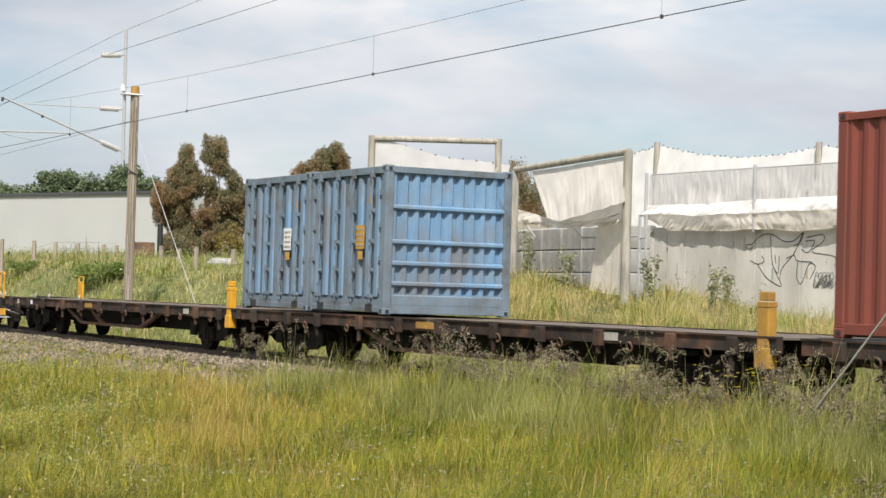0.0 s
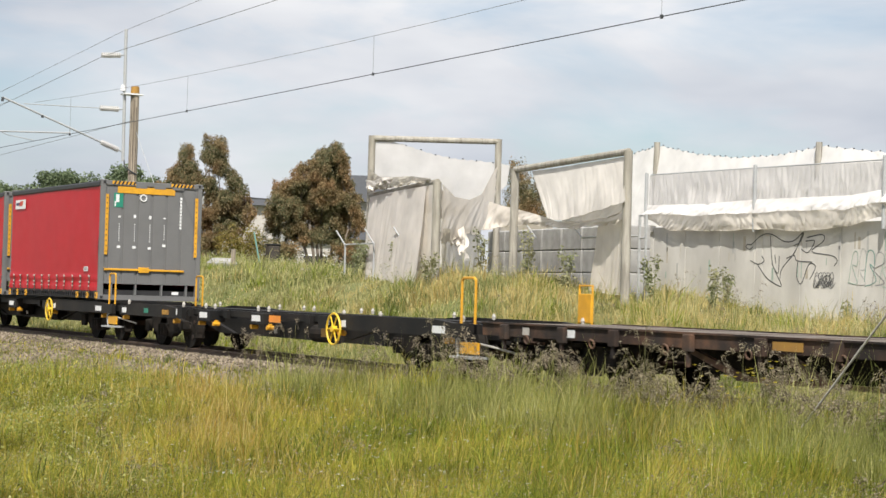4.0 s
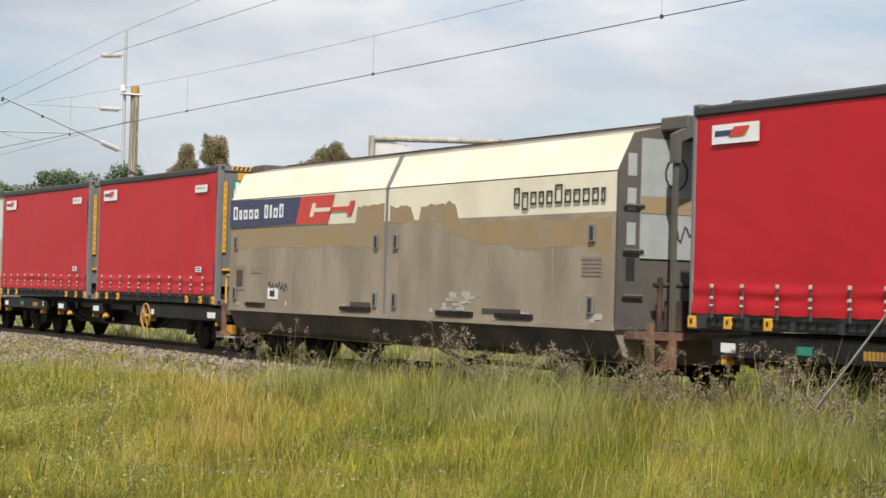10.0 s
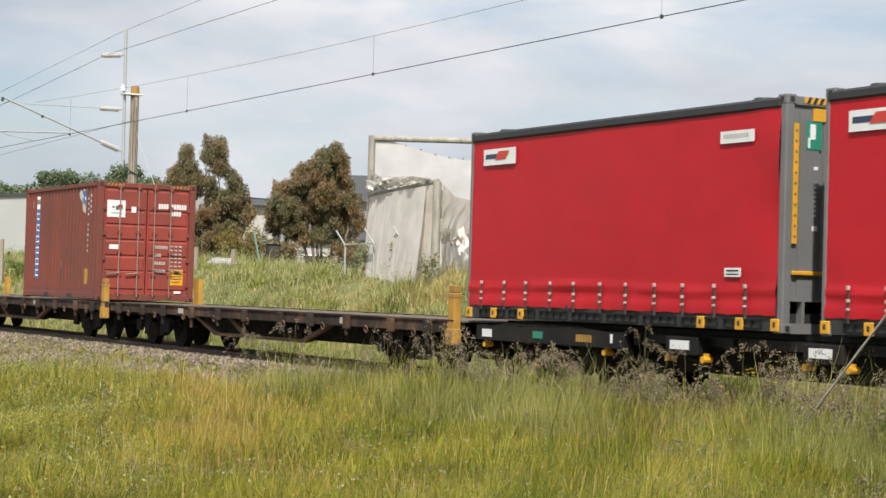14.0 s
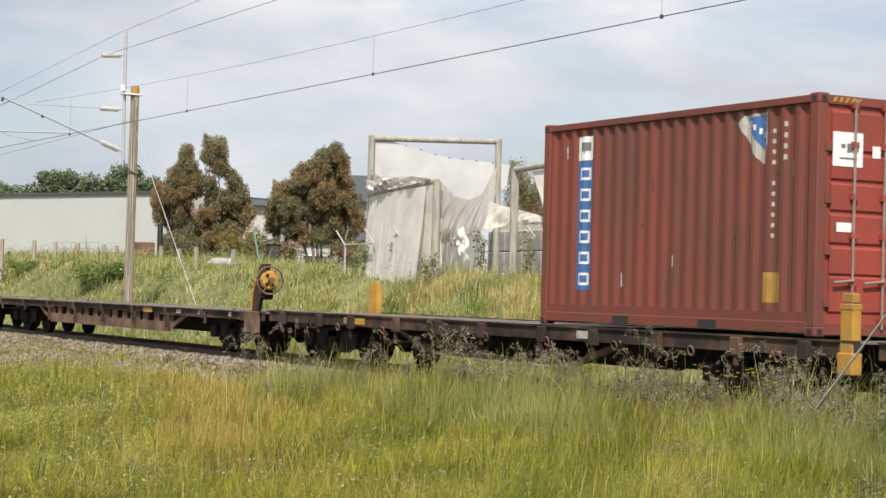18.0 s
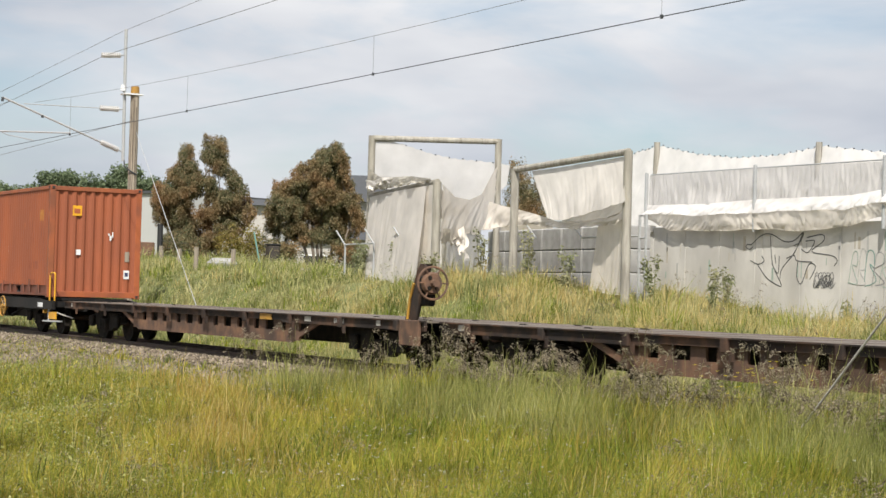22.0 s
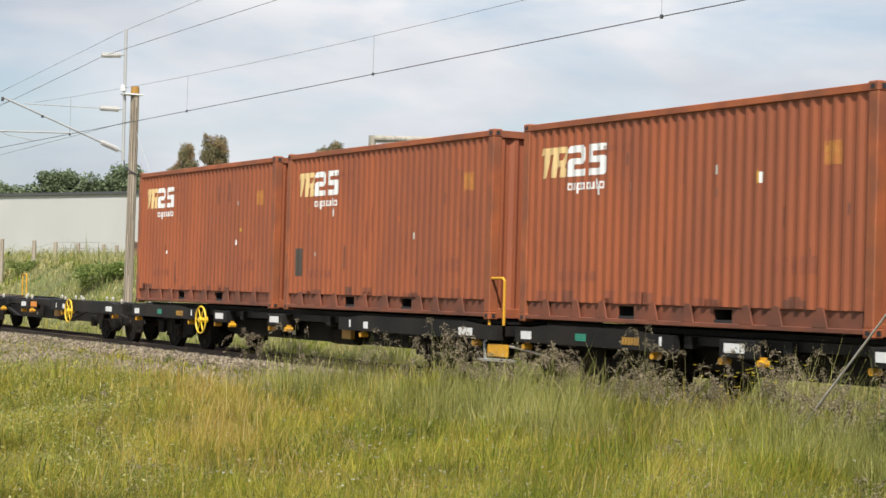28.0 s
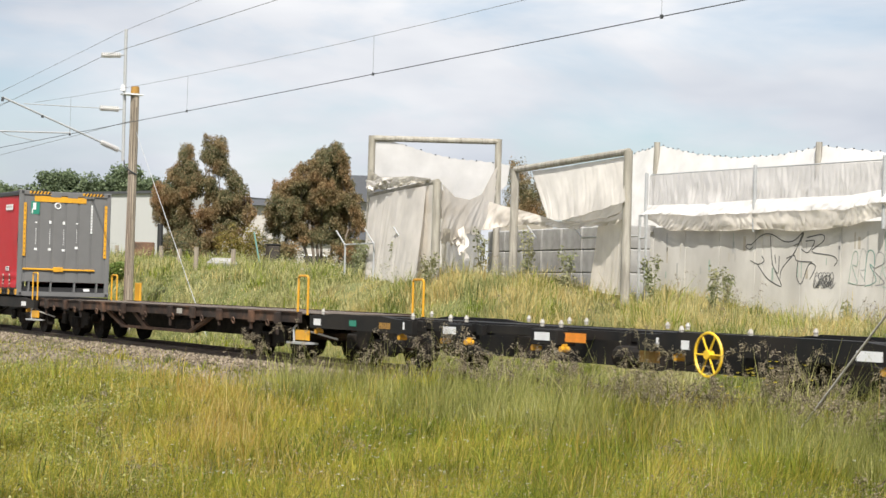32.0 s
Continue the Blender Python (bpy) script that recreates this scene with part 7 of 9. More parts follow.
cloth("shade_net", "creased grey foot of the net that hangs below the band", NET_THIN, [(-41.05, 28.77, 3.61), (-38.5, 28.73, 3.51), (-36.5, 28.77, 3.53), (-33.0, 28.75, 3.53), (-31.5, 28.77, 3.69), (-18, 28.76, 3.61)],
      [(-41.0, 28.85, 3.46), (-40.0, 28.85, 3.16), (-38.3, 28.85, 3.10), (-36.5, 28.80, 3.12), (-34.7, 28.85, 3.05), (-33.0, 28.85, 3.12), (-31.5, 28.85, 3.44), (-28, 28.85, 3.2), (-18, 28.85, 3.2)], 320, 12, 0.022, 22, ragged=0.012, crease=1.2, sweep=-0.04)
cloth("shade_net", "tall white net with scalloped upper edge behind the wall", NET_BACK, [(-47.4, 31, 5.0), (-44.7, 31, 5.62), (-43.5, 31, 5.74), (-41.8, 31, 5.42), (-40.0, 31, 5.22), (-38.2, 31, 5.20), (-36.5, 31, 5.34), (-34.2, 31, 5.06), (-30, 31, 5.2), (-18, 31, 5.2)],
      [(-47.4, 30.4, 2.6), (-43.5, 30.4, 2.5), (-36.5, 30.4, 2.5), (-18, 30.4, 2.5)], 260, 14, 0.030, 3, scallop=0.05, crease=0.8, clips=True)


def timber(name, label, p, q, r, group="timber posts"):
    bm = bmesh.new()
    tube(bm, p, q, r, 12, r * 0.94)
    return tagged(part(name, bm, POST_WOOD, None), label, "post", group)


def ground_at(x, y):
    return float(ground_z(x, y)) - 0.35


for x in (-43.53, -36.52, -29.5):
    timber("net_post", "grey timber post that holds up the white net", (x, 30.75, 0.5), (x, 30.90, 5.80 if x < -40 else 5.40), 0.09)
A_L, A_R, C_P, D_P, E_P = (-46.5, 23.3), (-44.8, 26.4), (-40.8, 22.3), (-40.7, 24.5), (-35.43, 24.35)
for (x, y), z, r in ((A_L, 5.67, 0.105), (A_R, 5.67, 0.10), (C_P, 4.10, 0.115), (D_P, 4.50, 0.11), (E_P, 4.72, 0.11)):
    timber("frame_post", "thick grey timber post of a net frame", (x, y, ground_at(x, y)), (x, y, z), r)
for p, q, za, zb in ((A_L, A_R, 5.60, 5.60), (A_L, C_P, 3.98, 4.10), (D_P, E_P, 4.52, 4.70)):
    timber("frame_beam", "grey timber pole laid across two posts", (p[0], p[1], za), (q[0] + 0.02, q[1], zb), 0.085, "timber beams")
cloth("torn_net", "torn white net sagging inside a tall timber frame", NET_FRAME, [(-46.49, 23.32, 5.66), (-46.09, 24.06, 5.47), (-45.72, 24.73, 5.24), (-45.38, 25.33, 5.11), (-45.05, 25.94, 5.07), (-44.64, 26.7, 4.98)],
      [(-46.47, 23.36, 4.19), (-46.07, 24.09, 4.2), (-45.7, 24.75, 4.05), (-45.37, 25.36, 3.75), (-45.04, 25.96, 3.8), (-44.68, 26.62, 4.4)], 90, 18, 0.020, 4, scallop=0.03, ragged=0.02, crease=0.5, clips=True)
cloth("torn_net", "dirty net bunched in a roll along a low timber beam", NET_DIRTY, [(-46.45, 23.20, 4.74), (-45.37, 23.0, 4.46), (-44.04, 22.75, 4.38), (-42.58, 22.5, 4.33), (-41.18, 22.3, 4.20)],
      [(-46.43, 23.18, 4.12), (-45.1, 22.95, 4.10), (-43.59, 22.7, 4.12), (-42.36, 22.48, 4.12), (-41.18, 22.3, 4.12)], 70, 10, 0.10, 14, ragged=0.02, crease=1.6, sweep=0.25)
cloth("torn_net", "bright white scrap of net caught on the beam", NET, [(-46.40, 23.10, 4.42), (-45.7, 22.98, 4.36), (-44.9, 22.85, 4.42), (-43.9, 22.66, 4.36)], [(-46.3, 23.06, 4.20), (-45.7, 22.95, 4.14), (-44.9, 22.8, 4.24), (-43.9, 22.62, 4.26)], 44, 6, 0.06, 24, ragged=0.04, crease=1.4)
cloth("torn_net", "creased cream net hung from a low timber beam", NET_THIN, [(-46.38, 23.24, 3.97), (-43.59, 22.74, 4.03), (-40.95, 22.26, 4.04)], [(-46.25, 23.22, 1.4), (-43.47, 22.70, 1.4), (-40.85, 22.22, 1.4)], 110, 30, 0.018, 5, crease=1.0, sweep=0.05)
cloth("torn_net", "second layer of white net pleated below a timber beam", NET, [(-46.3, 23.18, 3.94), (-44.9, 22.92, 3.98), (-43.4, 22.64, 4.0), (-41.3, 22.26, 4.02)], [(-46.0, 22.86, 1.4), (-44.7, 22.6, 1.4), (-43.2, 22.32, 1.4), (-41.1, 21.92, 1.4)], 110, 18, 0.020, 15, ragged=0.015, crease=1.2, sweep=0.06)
cloth("torn_net", "white net gathered and slumped between timber posts", NET_WORN, [(-41.13, 22.64, 4.07), (-41.88, 23.41, 3.82), (-42.85, 24.41, 3.82), (-43.69, 25.26, 4.04), (-44.27, 25.86, 4.55), (-44.75, 26.35, 4.92)],
      [(-41.11, 22.62, 2.70), (-41.96, 23.49, 2.72), (-42.75, 24.3, 2.92), (-43.4, 24.95, 2.95), (-44.0, 25.6, 3.2), (-44.5, 26.1, 3.56)], 110, 26, 0.030, 6, ragged=0.03, crease=0.9, sweep=0.45)
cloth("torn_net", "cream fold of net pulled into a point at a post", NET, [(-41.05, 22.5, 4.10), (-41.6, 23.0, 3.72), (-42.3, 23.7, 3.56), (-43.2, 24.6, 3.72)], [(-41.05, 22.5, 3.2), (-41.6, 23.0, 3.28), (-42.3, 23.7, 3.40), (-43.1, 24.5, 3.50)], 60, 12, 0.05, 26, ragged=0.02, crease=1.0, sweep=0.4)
cloth("torn_net", "white net draped in a sagging roll between posts", NET_WORN, [(-42.4, 24.75, 3.78), (-41.77, 24.68, 3.67), (-40.59, 24.62, 3.50), (-39.58, 24.57, 3.34), (-38.73, 24.52, 3.17), (-37.57, 24.5, 3.14), (-36.47, 24.46, 3.20), (-35.52, 24.42, 3.38)],
      [(-42.4, 24.6, 3.02), (-41.73, 24.6, 3.06), (-40.57, 24.58, 3.12), (-39.57, 24.55, 3.09), (-38.72, 24.5, 3.0), (-37.56, 24.47, 2.99), (-36.46, 24.44, 3.02), (-35.51, 24.4, 3.11)], 130, 12, 0.06, 16, ragged=0.02, crease=1.0, sweep=0.1)
cloth("torn_net", "thin dirty net hanging to the ground between posts", NET_DIRTY, [(-41.15, 22.7, 2.95), (-41.9, 23.4, 3.0), (-42.9, 24.4, 3.1), (-43.9, 25.4, 3.2)], [(-41.1, 22.65, 1.4), (-41.8, 23.3, 1.4), (-42.7, 24.2, 1.5), (-43.7, 25.2, 1.6)], 60, 18, 0.06, 7, ragged=0.05, crease=1.0)
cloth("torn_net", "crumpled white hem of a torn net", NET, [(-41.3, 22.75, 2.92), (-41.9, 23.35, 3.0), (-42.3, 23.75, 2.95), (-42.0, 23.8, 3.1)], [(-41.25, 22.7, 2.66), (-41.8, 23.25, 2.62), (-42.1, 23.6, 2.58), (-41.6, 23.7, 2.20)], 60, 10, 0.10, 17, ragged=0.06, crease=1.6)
cloth("torn_net", "white net hung in sweeping folds from a timber beam", NET, [(-39.9, 24.50, 4.46), (-38.8, 24.47, 4.47), (-37.64, 24.43, 4.52), (-36.53, 24.40, 4.56), (-35.6, 24.37, 4.60)],
      [(-38.75, 24.28, 3.24), (-38.19, 24.26, 3.16), (-37.27, 24.22, 3.26), (-36.17, 24.2, 3.40), (-35.3, 24.2, 3.55)], 110, 24, 0.014, 8, ragged=0.010, crease=0.9, sweep=-0.25)
cloth("torn_net", "thin stained lower part of a hanging net", NET_DIRTY, [(-38.5, 24.56, 3.5), (-37.6, 24.53, 3.42), (-36.6, 24.50, 3.58), (-35.6, 24.45, 3.78)], [(-38.5, 24.55, 3.14), (-37.6, 24.52, 3.10), (-36.6, 24.48, 3.15), (-35.6, 24.44, 3.35)], 50, 8, 0.04, 18, ragged=0.02, crease=0.8)
cloth("torn_net", "thin net hung over concrete blocks beside a post", NET_THIN, [(-37.2, 24.75, 3.15), (-36.5, 24.65, 3.2), (-35.7, 24.5, 3.3)], [(-37.5, 24.75, 1.5), (-36.4, 24.65, 1.4), (-35.6, 24.5, 1.4)], 44, 16, 0.03, 10, crease=1.0)
cloth("torn_net", "grey net hung behind the posts beside the blocks", NET_DIRTY, [(-45.6, 26.9, 3.5), (-44.2, 26.9, 3.35), (-42.6, 26.85, 3.2)], [(-45.5, 26.85, 1.3), (-44.1, 26.85, 1.3), (-42.5, 26.8, 1.3)], 50, 14, 0.04, 28, crease=1.0)
# stacked concrete blocks
block_me = bpy.data.meshes.new("concrete_block")
bm = boxes((-0.56, 0.56, -0.35, 0.35, 0.0, 0.58), bevel=0.03)
bm.to_mesh(block_me)
bm.free()
block_me.materials.append(CONCRETE_DARK)
for k in range(-2, 5):
    for j in range(3):
        ob = new("concrete_block", block_me)
        ob.matrix_basis = pose(-42.6 + 1.16 * k, 26.6 - 0.12 * k, 1.36 + 0.585 * j, 0, 0, -6)
        tagged(ob, "dark grey concrete block in a stacked row", "concrete block", "concrete blocks")
# gate of steel tube with its barbed-wire arms
gate = tagged(new("metal_gate"), "galvanised tube gate with leaning barbed-wire arms", "gate")
for x in (-36.12, -35.86):
    part("gate_post", tubes(0.035, ((x, 25.2, 0.9), (x, 25.2, 3.30))), GALV, gate)
for z in (2.05, 2.75, 3.28):
    part("rail", tubes(0.022, ((-36.12, 25.2, z), (-35.86, 25.2, z))), GALV, gate)
part("rail", tubes(0.022, ((-38.3, 25.0, 2.78), (-36.12, 25.2, 2.80))), GALV, gate)
for x in (-38.3, -36.2, -40.4):
    part("barb_arm", tubes(0.020, ((x, 25.0, 2.78), (x - 0.35, 24.9, 3.15))), GALV, gate)
gate2 = tagged(new("fence_rail"), "galvanised fence rail with leaning barbed-wire arms", "fence")
part("rail", tubes(0.022, ((-47.4, 23.0, 2.62), (-44.8, 22.6, 2.62))), GALV, gate2)
for x, y in ((-47.4, 23.0), (-45.0, 22.7), (-42.9, 22.5)):
    part("barb_arm", tubes(0.022, ((x, y, 2.60), (x - 0.4, y - 0.1, 3.02))), GALV, gate2)
    part("fence_post", tubes(0.03, ((x, y, 0.8), (x, y, 2.62))), GALV, gate2)

# ---------------------------------------------------------------- sheds and houses behind
shed = tagged(new("warehouse"), "long pale warehouse with a flat wall and dark eaves", "building")
a0, b0 = Vector((-175.0, 15.2, 0)), Vector((-110.6, 41.2, 0))
d0 = (b0 - a0).normalized()
n0 = Vector((-d0.y, d0.x, 0))
for k in range(12):
    p, q = a0.lerp(b0, k / 12), a0.lerp(b0, (k + 1) / 12)
    bm = bmesh.new()
    v = [bm.verts.new(c) for c in ((p.x, p.y, 1.2), (q.x, q.y, 1.2), (q.x, q.y, 7.15), (p.x, p.y, 7.15))]
    bm.faces.new(v)
    r = bmesh.ops.extrude_face_region(bm, geom=bm.faces[:])
    bmesh.ops.translate(bm, vec=n0 * 0.25, verts=[e for e in r["geom"] if isinstance(e, bmesh.types.BMVert)])
    part("wall_panel", bm, SHED, shed)
bm = bmesh.new()
v = [bm.verts.new(c) for c in ((a0.x, a0.y, 7.15), (b0.x, b0.y, 7.15), (b0.x, b0.y, 7.32), (a0.x, a0.y, 7.32))]
bm.faces.new(v)
r = bmesh.ops.extrude_face_region(bm, geom=bm.faces[:])
bmesh.ops.translate(bm, vec=n0 * 20, verts=[e for e in r["geom"] if isinstance(e, bmesh.types.BMVert)])
bmesh.ops.translate(bm, vec=-n0 * 0.15, verts=bm.verts[:])
part("roof", bm, ROOF_GREY, shed)
e0 = b0 + n0 * 20
bm = bmesh.new()
v = [bm.verts.new(c) for c in ((b0.x, b0.y, 1.2), (e0.x, e0.y, 1.2), (e0.x, e0.y, 7.15), (b0.x, b0.y, 7.15))]
bm.faces.new(v)
part("end_wall", bm, SHED, shed)
scr = a0.lerp(b0, 0.80) - n0 * 0.03
part("graffiti", bent(0.05, *[scr + d0 * 0.55 * math.cos(t * 0.9) * (0.5 + 0.05 * t) + Vector((0, 0, 2.55 + 0.62 * math.sin(t * 0.9 + 0.3) * (0.6 + 0.03 * t))) for t in range(16)], n=5), INK, shed, "black spray-painted scrawl")
fl = a0.lerp(b0, 0.72) + n0 * 1.5
part("flue", tubes(0.16, ((fl.x, fl.y, 7.3), (fl.x, fl.y, 8.0))), WHITE, shed, "white roof flue")


def house(name, label, x, y, w, d, wall_z, ridge, turn, wall_mat):
    h = tagged(new(name), label, "house")
    g = 1.0
    part("wall", boxes((-w / 2, w / 2, -d / 2, d / 2, 0, wall_z)), wall_mat, h)
    bm = bmesh.new()
    prism(bm, [(-d / 2 - 0.4, wall_z), (d / 2 + 0.4, wall_z), (0, ridge)], "x", -w / 2 - 0.3, w / 2 + 0.3)
    part("roof", bm, ROOF_GREY, h, "slate-grey pitched roof")
    for a in (-w / 4, w / 4):
        win = part("window", boxes((a - 0.6, a + 0.6, -d / 2 - 0.03, -d / 2 - 0.005, 1.0, 2.1)), INK, h)
        part("frame", boxes((a - 0.66, a + 0.66, -d / 2 - 0.05, -d / 2 - 0.031, 2.1, 2.18), (a - 0.66, a + 0.66, -d / 2 - 0.05, -d / 2 - 0.031, 0.92, 1.0)), WHITE, win)
    h.matrix_basis = pose(x, y, g, 0, 0, turn)
    return h


house("house", "house with a slate-grey roof behind the trees", -93.75, 48.45, 6, 7, 5.2, 6.9, 60, WHITE_WALL)
house("house", "low white house with a dark roof between the trees", -94.3, 39.9, 3.0, 5, 4.75, 5.2, 62, WHITE_WALL)
house("house", "low pale house behind the eucalypts", -89.8, 43.2, 4.5, 5, 3.0, 3.7, 62, WHITE_WALL)

dark_post = tagged(part("dark_post", tubes(0.13, ((-77.0, 28.4, 1.2), (-77.0, 28.4, 4.0)), n=8), INK, None), "dark tarred post beside the warehouse fence", "post")

# old fence on the bank
fence = tagged(new("wire_fence"), "old timber-post wire fence along the top of the bank", "fence")
fence_pts = [(-73.2, 20.4), (-72.87, 21.6), (-72.63, 22.4), (-72.36, 23.25), (-72.05, 24.2), (-71.9, 24.7), (-71.29, 26.35), (-66.5, 24.6), (-62.0, 23.6), (-57.75, 22.57), (-57.3, 23.7)]
for k, (x, y) in enumerate(fence_pts):
    g = float(ground_z(x, y))
    bm = bmesh.new()
    tube(bm, (x, y, g - 0.3), (x + 0.02, y, (3.0 if k < 6 else 3.05 if k == 6 else 2.8) - 0.02 * k), 0.085 if k > 5 else 0.10, 8, 0.08)
    part("fence_post", bm, POLE_WOOD, fence)
for z in (0.4, 0.65):
    part("fence_wire", bent(0.005, *[(x, y, float(ground_z(x, y)) + z) for x, y in fence_pts[:6]], n=4), CABLE, fence)
for z in (0.35, 0.6, 0.85):
    part("fence_wire", bent(0.006, *[(x, y, float(ground_z(x, y)) + z) for x, y in fence_pts[6:10]], n=4), CABLE, fence)
x, y = -72.3, 31.7
bin_ob = tagged(new("garden_bin"), "dark wheeled bin under the eucalypts", "bin")
g = float(ground_z(x, y))
part("body", boxes((x - 0.25, x + 0.25, y - 0.25, y + 0.25, g, g + 0.85), bevel=0.05), STRAP_DARK, bin_ob)
part("lid", boxes((x - 0.27, x + 0.27, y - 0.27, y + 0.27, g + 0.85, g + 0.92), bevel=0.03), INK, bin_ob, "black lid")
x, y = -66.5, 28.7
g = float(ground_z(x, y))
tagged(part("leaning_pole", tubes(0.035, ((x, y, g - 0.2), (x - 0.25, y - 0.25, g + 1.35)), n=8), FADED_TEAL, None), "teal pole leaning in the grass", "pole")
bench = tagged(new("low_bench"), "low weathered timber bench in the grass", "bench")
part("seat", boxes((-0.42, 0.42, -0.16, 0.16, 0.40, 0.47), bevel=0.01), POST_WOOD, bench)
for x in (-0.34, 0.34):
    part("leg", boxes((x - 0.05, x + 0.05, -0.14, 0.14, -0.3, 0.40)), POST_WOOD, bench)
bench.matrix_basis = pose(-52.6, 24.45, 1.50, 0, 0, 62)
crate = tagged(part("storage_box", boxes((-0.42, 0.42, -0.4, 0.4, 0, 1.1), bevel=0.03), RUST, None), "brown storage box beside the warehouse fence", "box")
crate.matrix_basis = pose(-73.4, 26.4, 2.0, 0, 0, 70)
bm = boxes((-0.55, 0.55, -0.4, 0.4, 0, 0.62), bevel=0.18)
bm_t = tagged(part("covered_heap", bm, CONCRETE_DARK, None), "pale covered heap behind the fence", "heap")
bm_t.matrix_basis = pose(-62.4, 25.4, 1.75, 0, 0, 66)

# ---------------------------------------------------------------- plants


def foliage(name, n, centres, leaf, mat, seed, flat=0.5, hang=0.5, slim=0.30):
    """Leaves scattered through ellipsoid clumps, thicker towards their outside: one mesh of small pointed quads."""
    r = np.random.default_rng(seed)
    c = np.array([q[:3] for q in centres])
    s = np.array([q[3:6] for q in centres])
    vol = s[:, 0] * s[:, 1] * s[:, 2]
    pick = r.choice(len(c), n, p=vol / vol.sum())
    d = r.normal(size=(n, 3))
    d /= np.linalg.norm(d, axis=1)[:, None]
    rad = r.uniform(0.25, 1, n) ** 0.45
    wob = 1 + 0.22 * np.sin(d[:, 0] * 5 + pick) * np.cos(d[:, 2] * 6 + pick * 2) + 0.14 * np.sin(d[:, 1] * 11 + d[:, 2] * 9 + pick)
    p = c[pick] + d * s[pick] * (rad * wob)[:, None]
    ax = r.normal(size=(n, 3))
    ax[:, 2] = ax[:, 2] * flat - hang
    ax /= np.linalg.norm(ax, axis=1)[:, None]
    sd = np.cross(ax, r.normal(size=(n, 3)))
    sd /= np.linalg.norm(sd, axis=1)[:, None]
    ln = leaf * r.uniform(0.6, 1.4, n)[:, None]
    a, b = ax * ln, sd * ln * slim
    v = np.stack([p, p + a * 0.5 + b, p + a, p + a * 0.5 - b], 1).reshape(-1, 3)
    return quads(name, v, mat)


def quads(name, v, mat, per=4):
    n = len(v) // per
    me = bpy.data.meshes.new(name)
    me.vertices.add(len(v))
    me.vertices.foreach_set("co", v.astype(np.float32).ravel())
    me.loops.add(n * per)
    me.loops.foreach_set("vertex_index", np.arange(n * per, dtype=np.int32))
    me.polygons.add(n)
    me.polygons.foreach_set("loop_start", np.arange(0, n * per, per, dtype=np.int32))
    me.materials.append(mat)
    me.update(calc_edges=True)
    return me


VIEW = Vector((-0.905, 0.425, 0))       # level way from the meadow to the trees
ACROSS = Vector((0.425, 0.905, 0))      # the same, to its right


def gum_tree(x, y, base, lobes, label, n, seed):
    """A multi-stemmed eucalypt: lobes are metres across, height, half-width, half-height."""
    t = tagged(new("eucalyptus_tree"), label, "tree", "eucalypts")
    r = random.Random(seed)
    o = Vector((x, y, 0))
    cl = []
    bm = bmesh.new()
    stems = []
    for k in range(7):
        u = (k - 3) * 0.34 + r.uniform(-0.2, 0.2)
        p = o + ACROSS * u * 0.55 + VIEW * r.uniform(0.1, 0.6) + Vector((0, 0, base - 0.3))
        q = o + ACROSS * u * 1.3 + VIEW * r.uniform(0.2, 0.7) + Vector((0, 0, base + 1.9))
        tube(bm, p, q, 0.075, 8, 0.055)
        stems.append(q)
    for u, z, ru, rz in lobes:
        c = o + ACROSS * u * 0.96 + VIEW * r.uniform(-0.7, 0.7) + Vector((0, 0, z - 0.08))
        s = min(stems, key=lambda e: (e - c).length)
        m = s.lerp(c, 0.5) + Vector((0, 0, 0.15))
        tube(bm, s, m, 0.040, 6, 0.028)
        tube(bm, m, c + Vector((0, 0, rz * 0.4)), 0.028, 6, 0.010)
        for j in range(26):
            f = r.uniform(0.22, 0.40)
            w = Vector((r.gauss(0, 1), r.gauss(0, 1), r.gauss(0, 1))).normalized() * r.uniform(0.35, 1.15)
            e = c + ACROSS * w.x * ru + VIEW * w.y * ru * 1.1 + Vector((0, 0, w.z * rz))
            cl.append((*e, ru * f * 0.85, ru * f * 0.85, rz * f * 1.8))
            if j % 5 == 0:
                tube(bm, c, e, 0.014, 4, 0.006)
    for u, z, ru, rz in lobes:
        # looser leaves that fill and fray the crown between its clumps
        for j in range(5):
            e = o + ACROSS * (u * 0.96 + r.uniform(-0.9, 0.9) * ru) + VIEW * r.uniform(-0.5, 0.9) + Vector((0, 0, z - 0.1 + r.uniform(-1.0, 0.8) * rz))
            cl.append((*e, ru * 0.62, ru * 0.62, rz * 0.70))
    part("trunk", bm, BARK, t, "pale brown stems and limbs")
    cr = new("crown", foliage("crown", n, cl, 0.095, LEAF_GUM, seed, 0.6, 1.3, 0.16))
    cr.parent = t
    return t


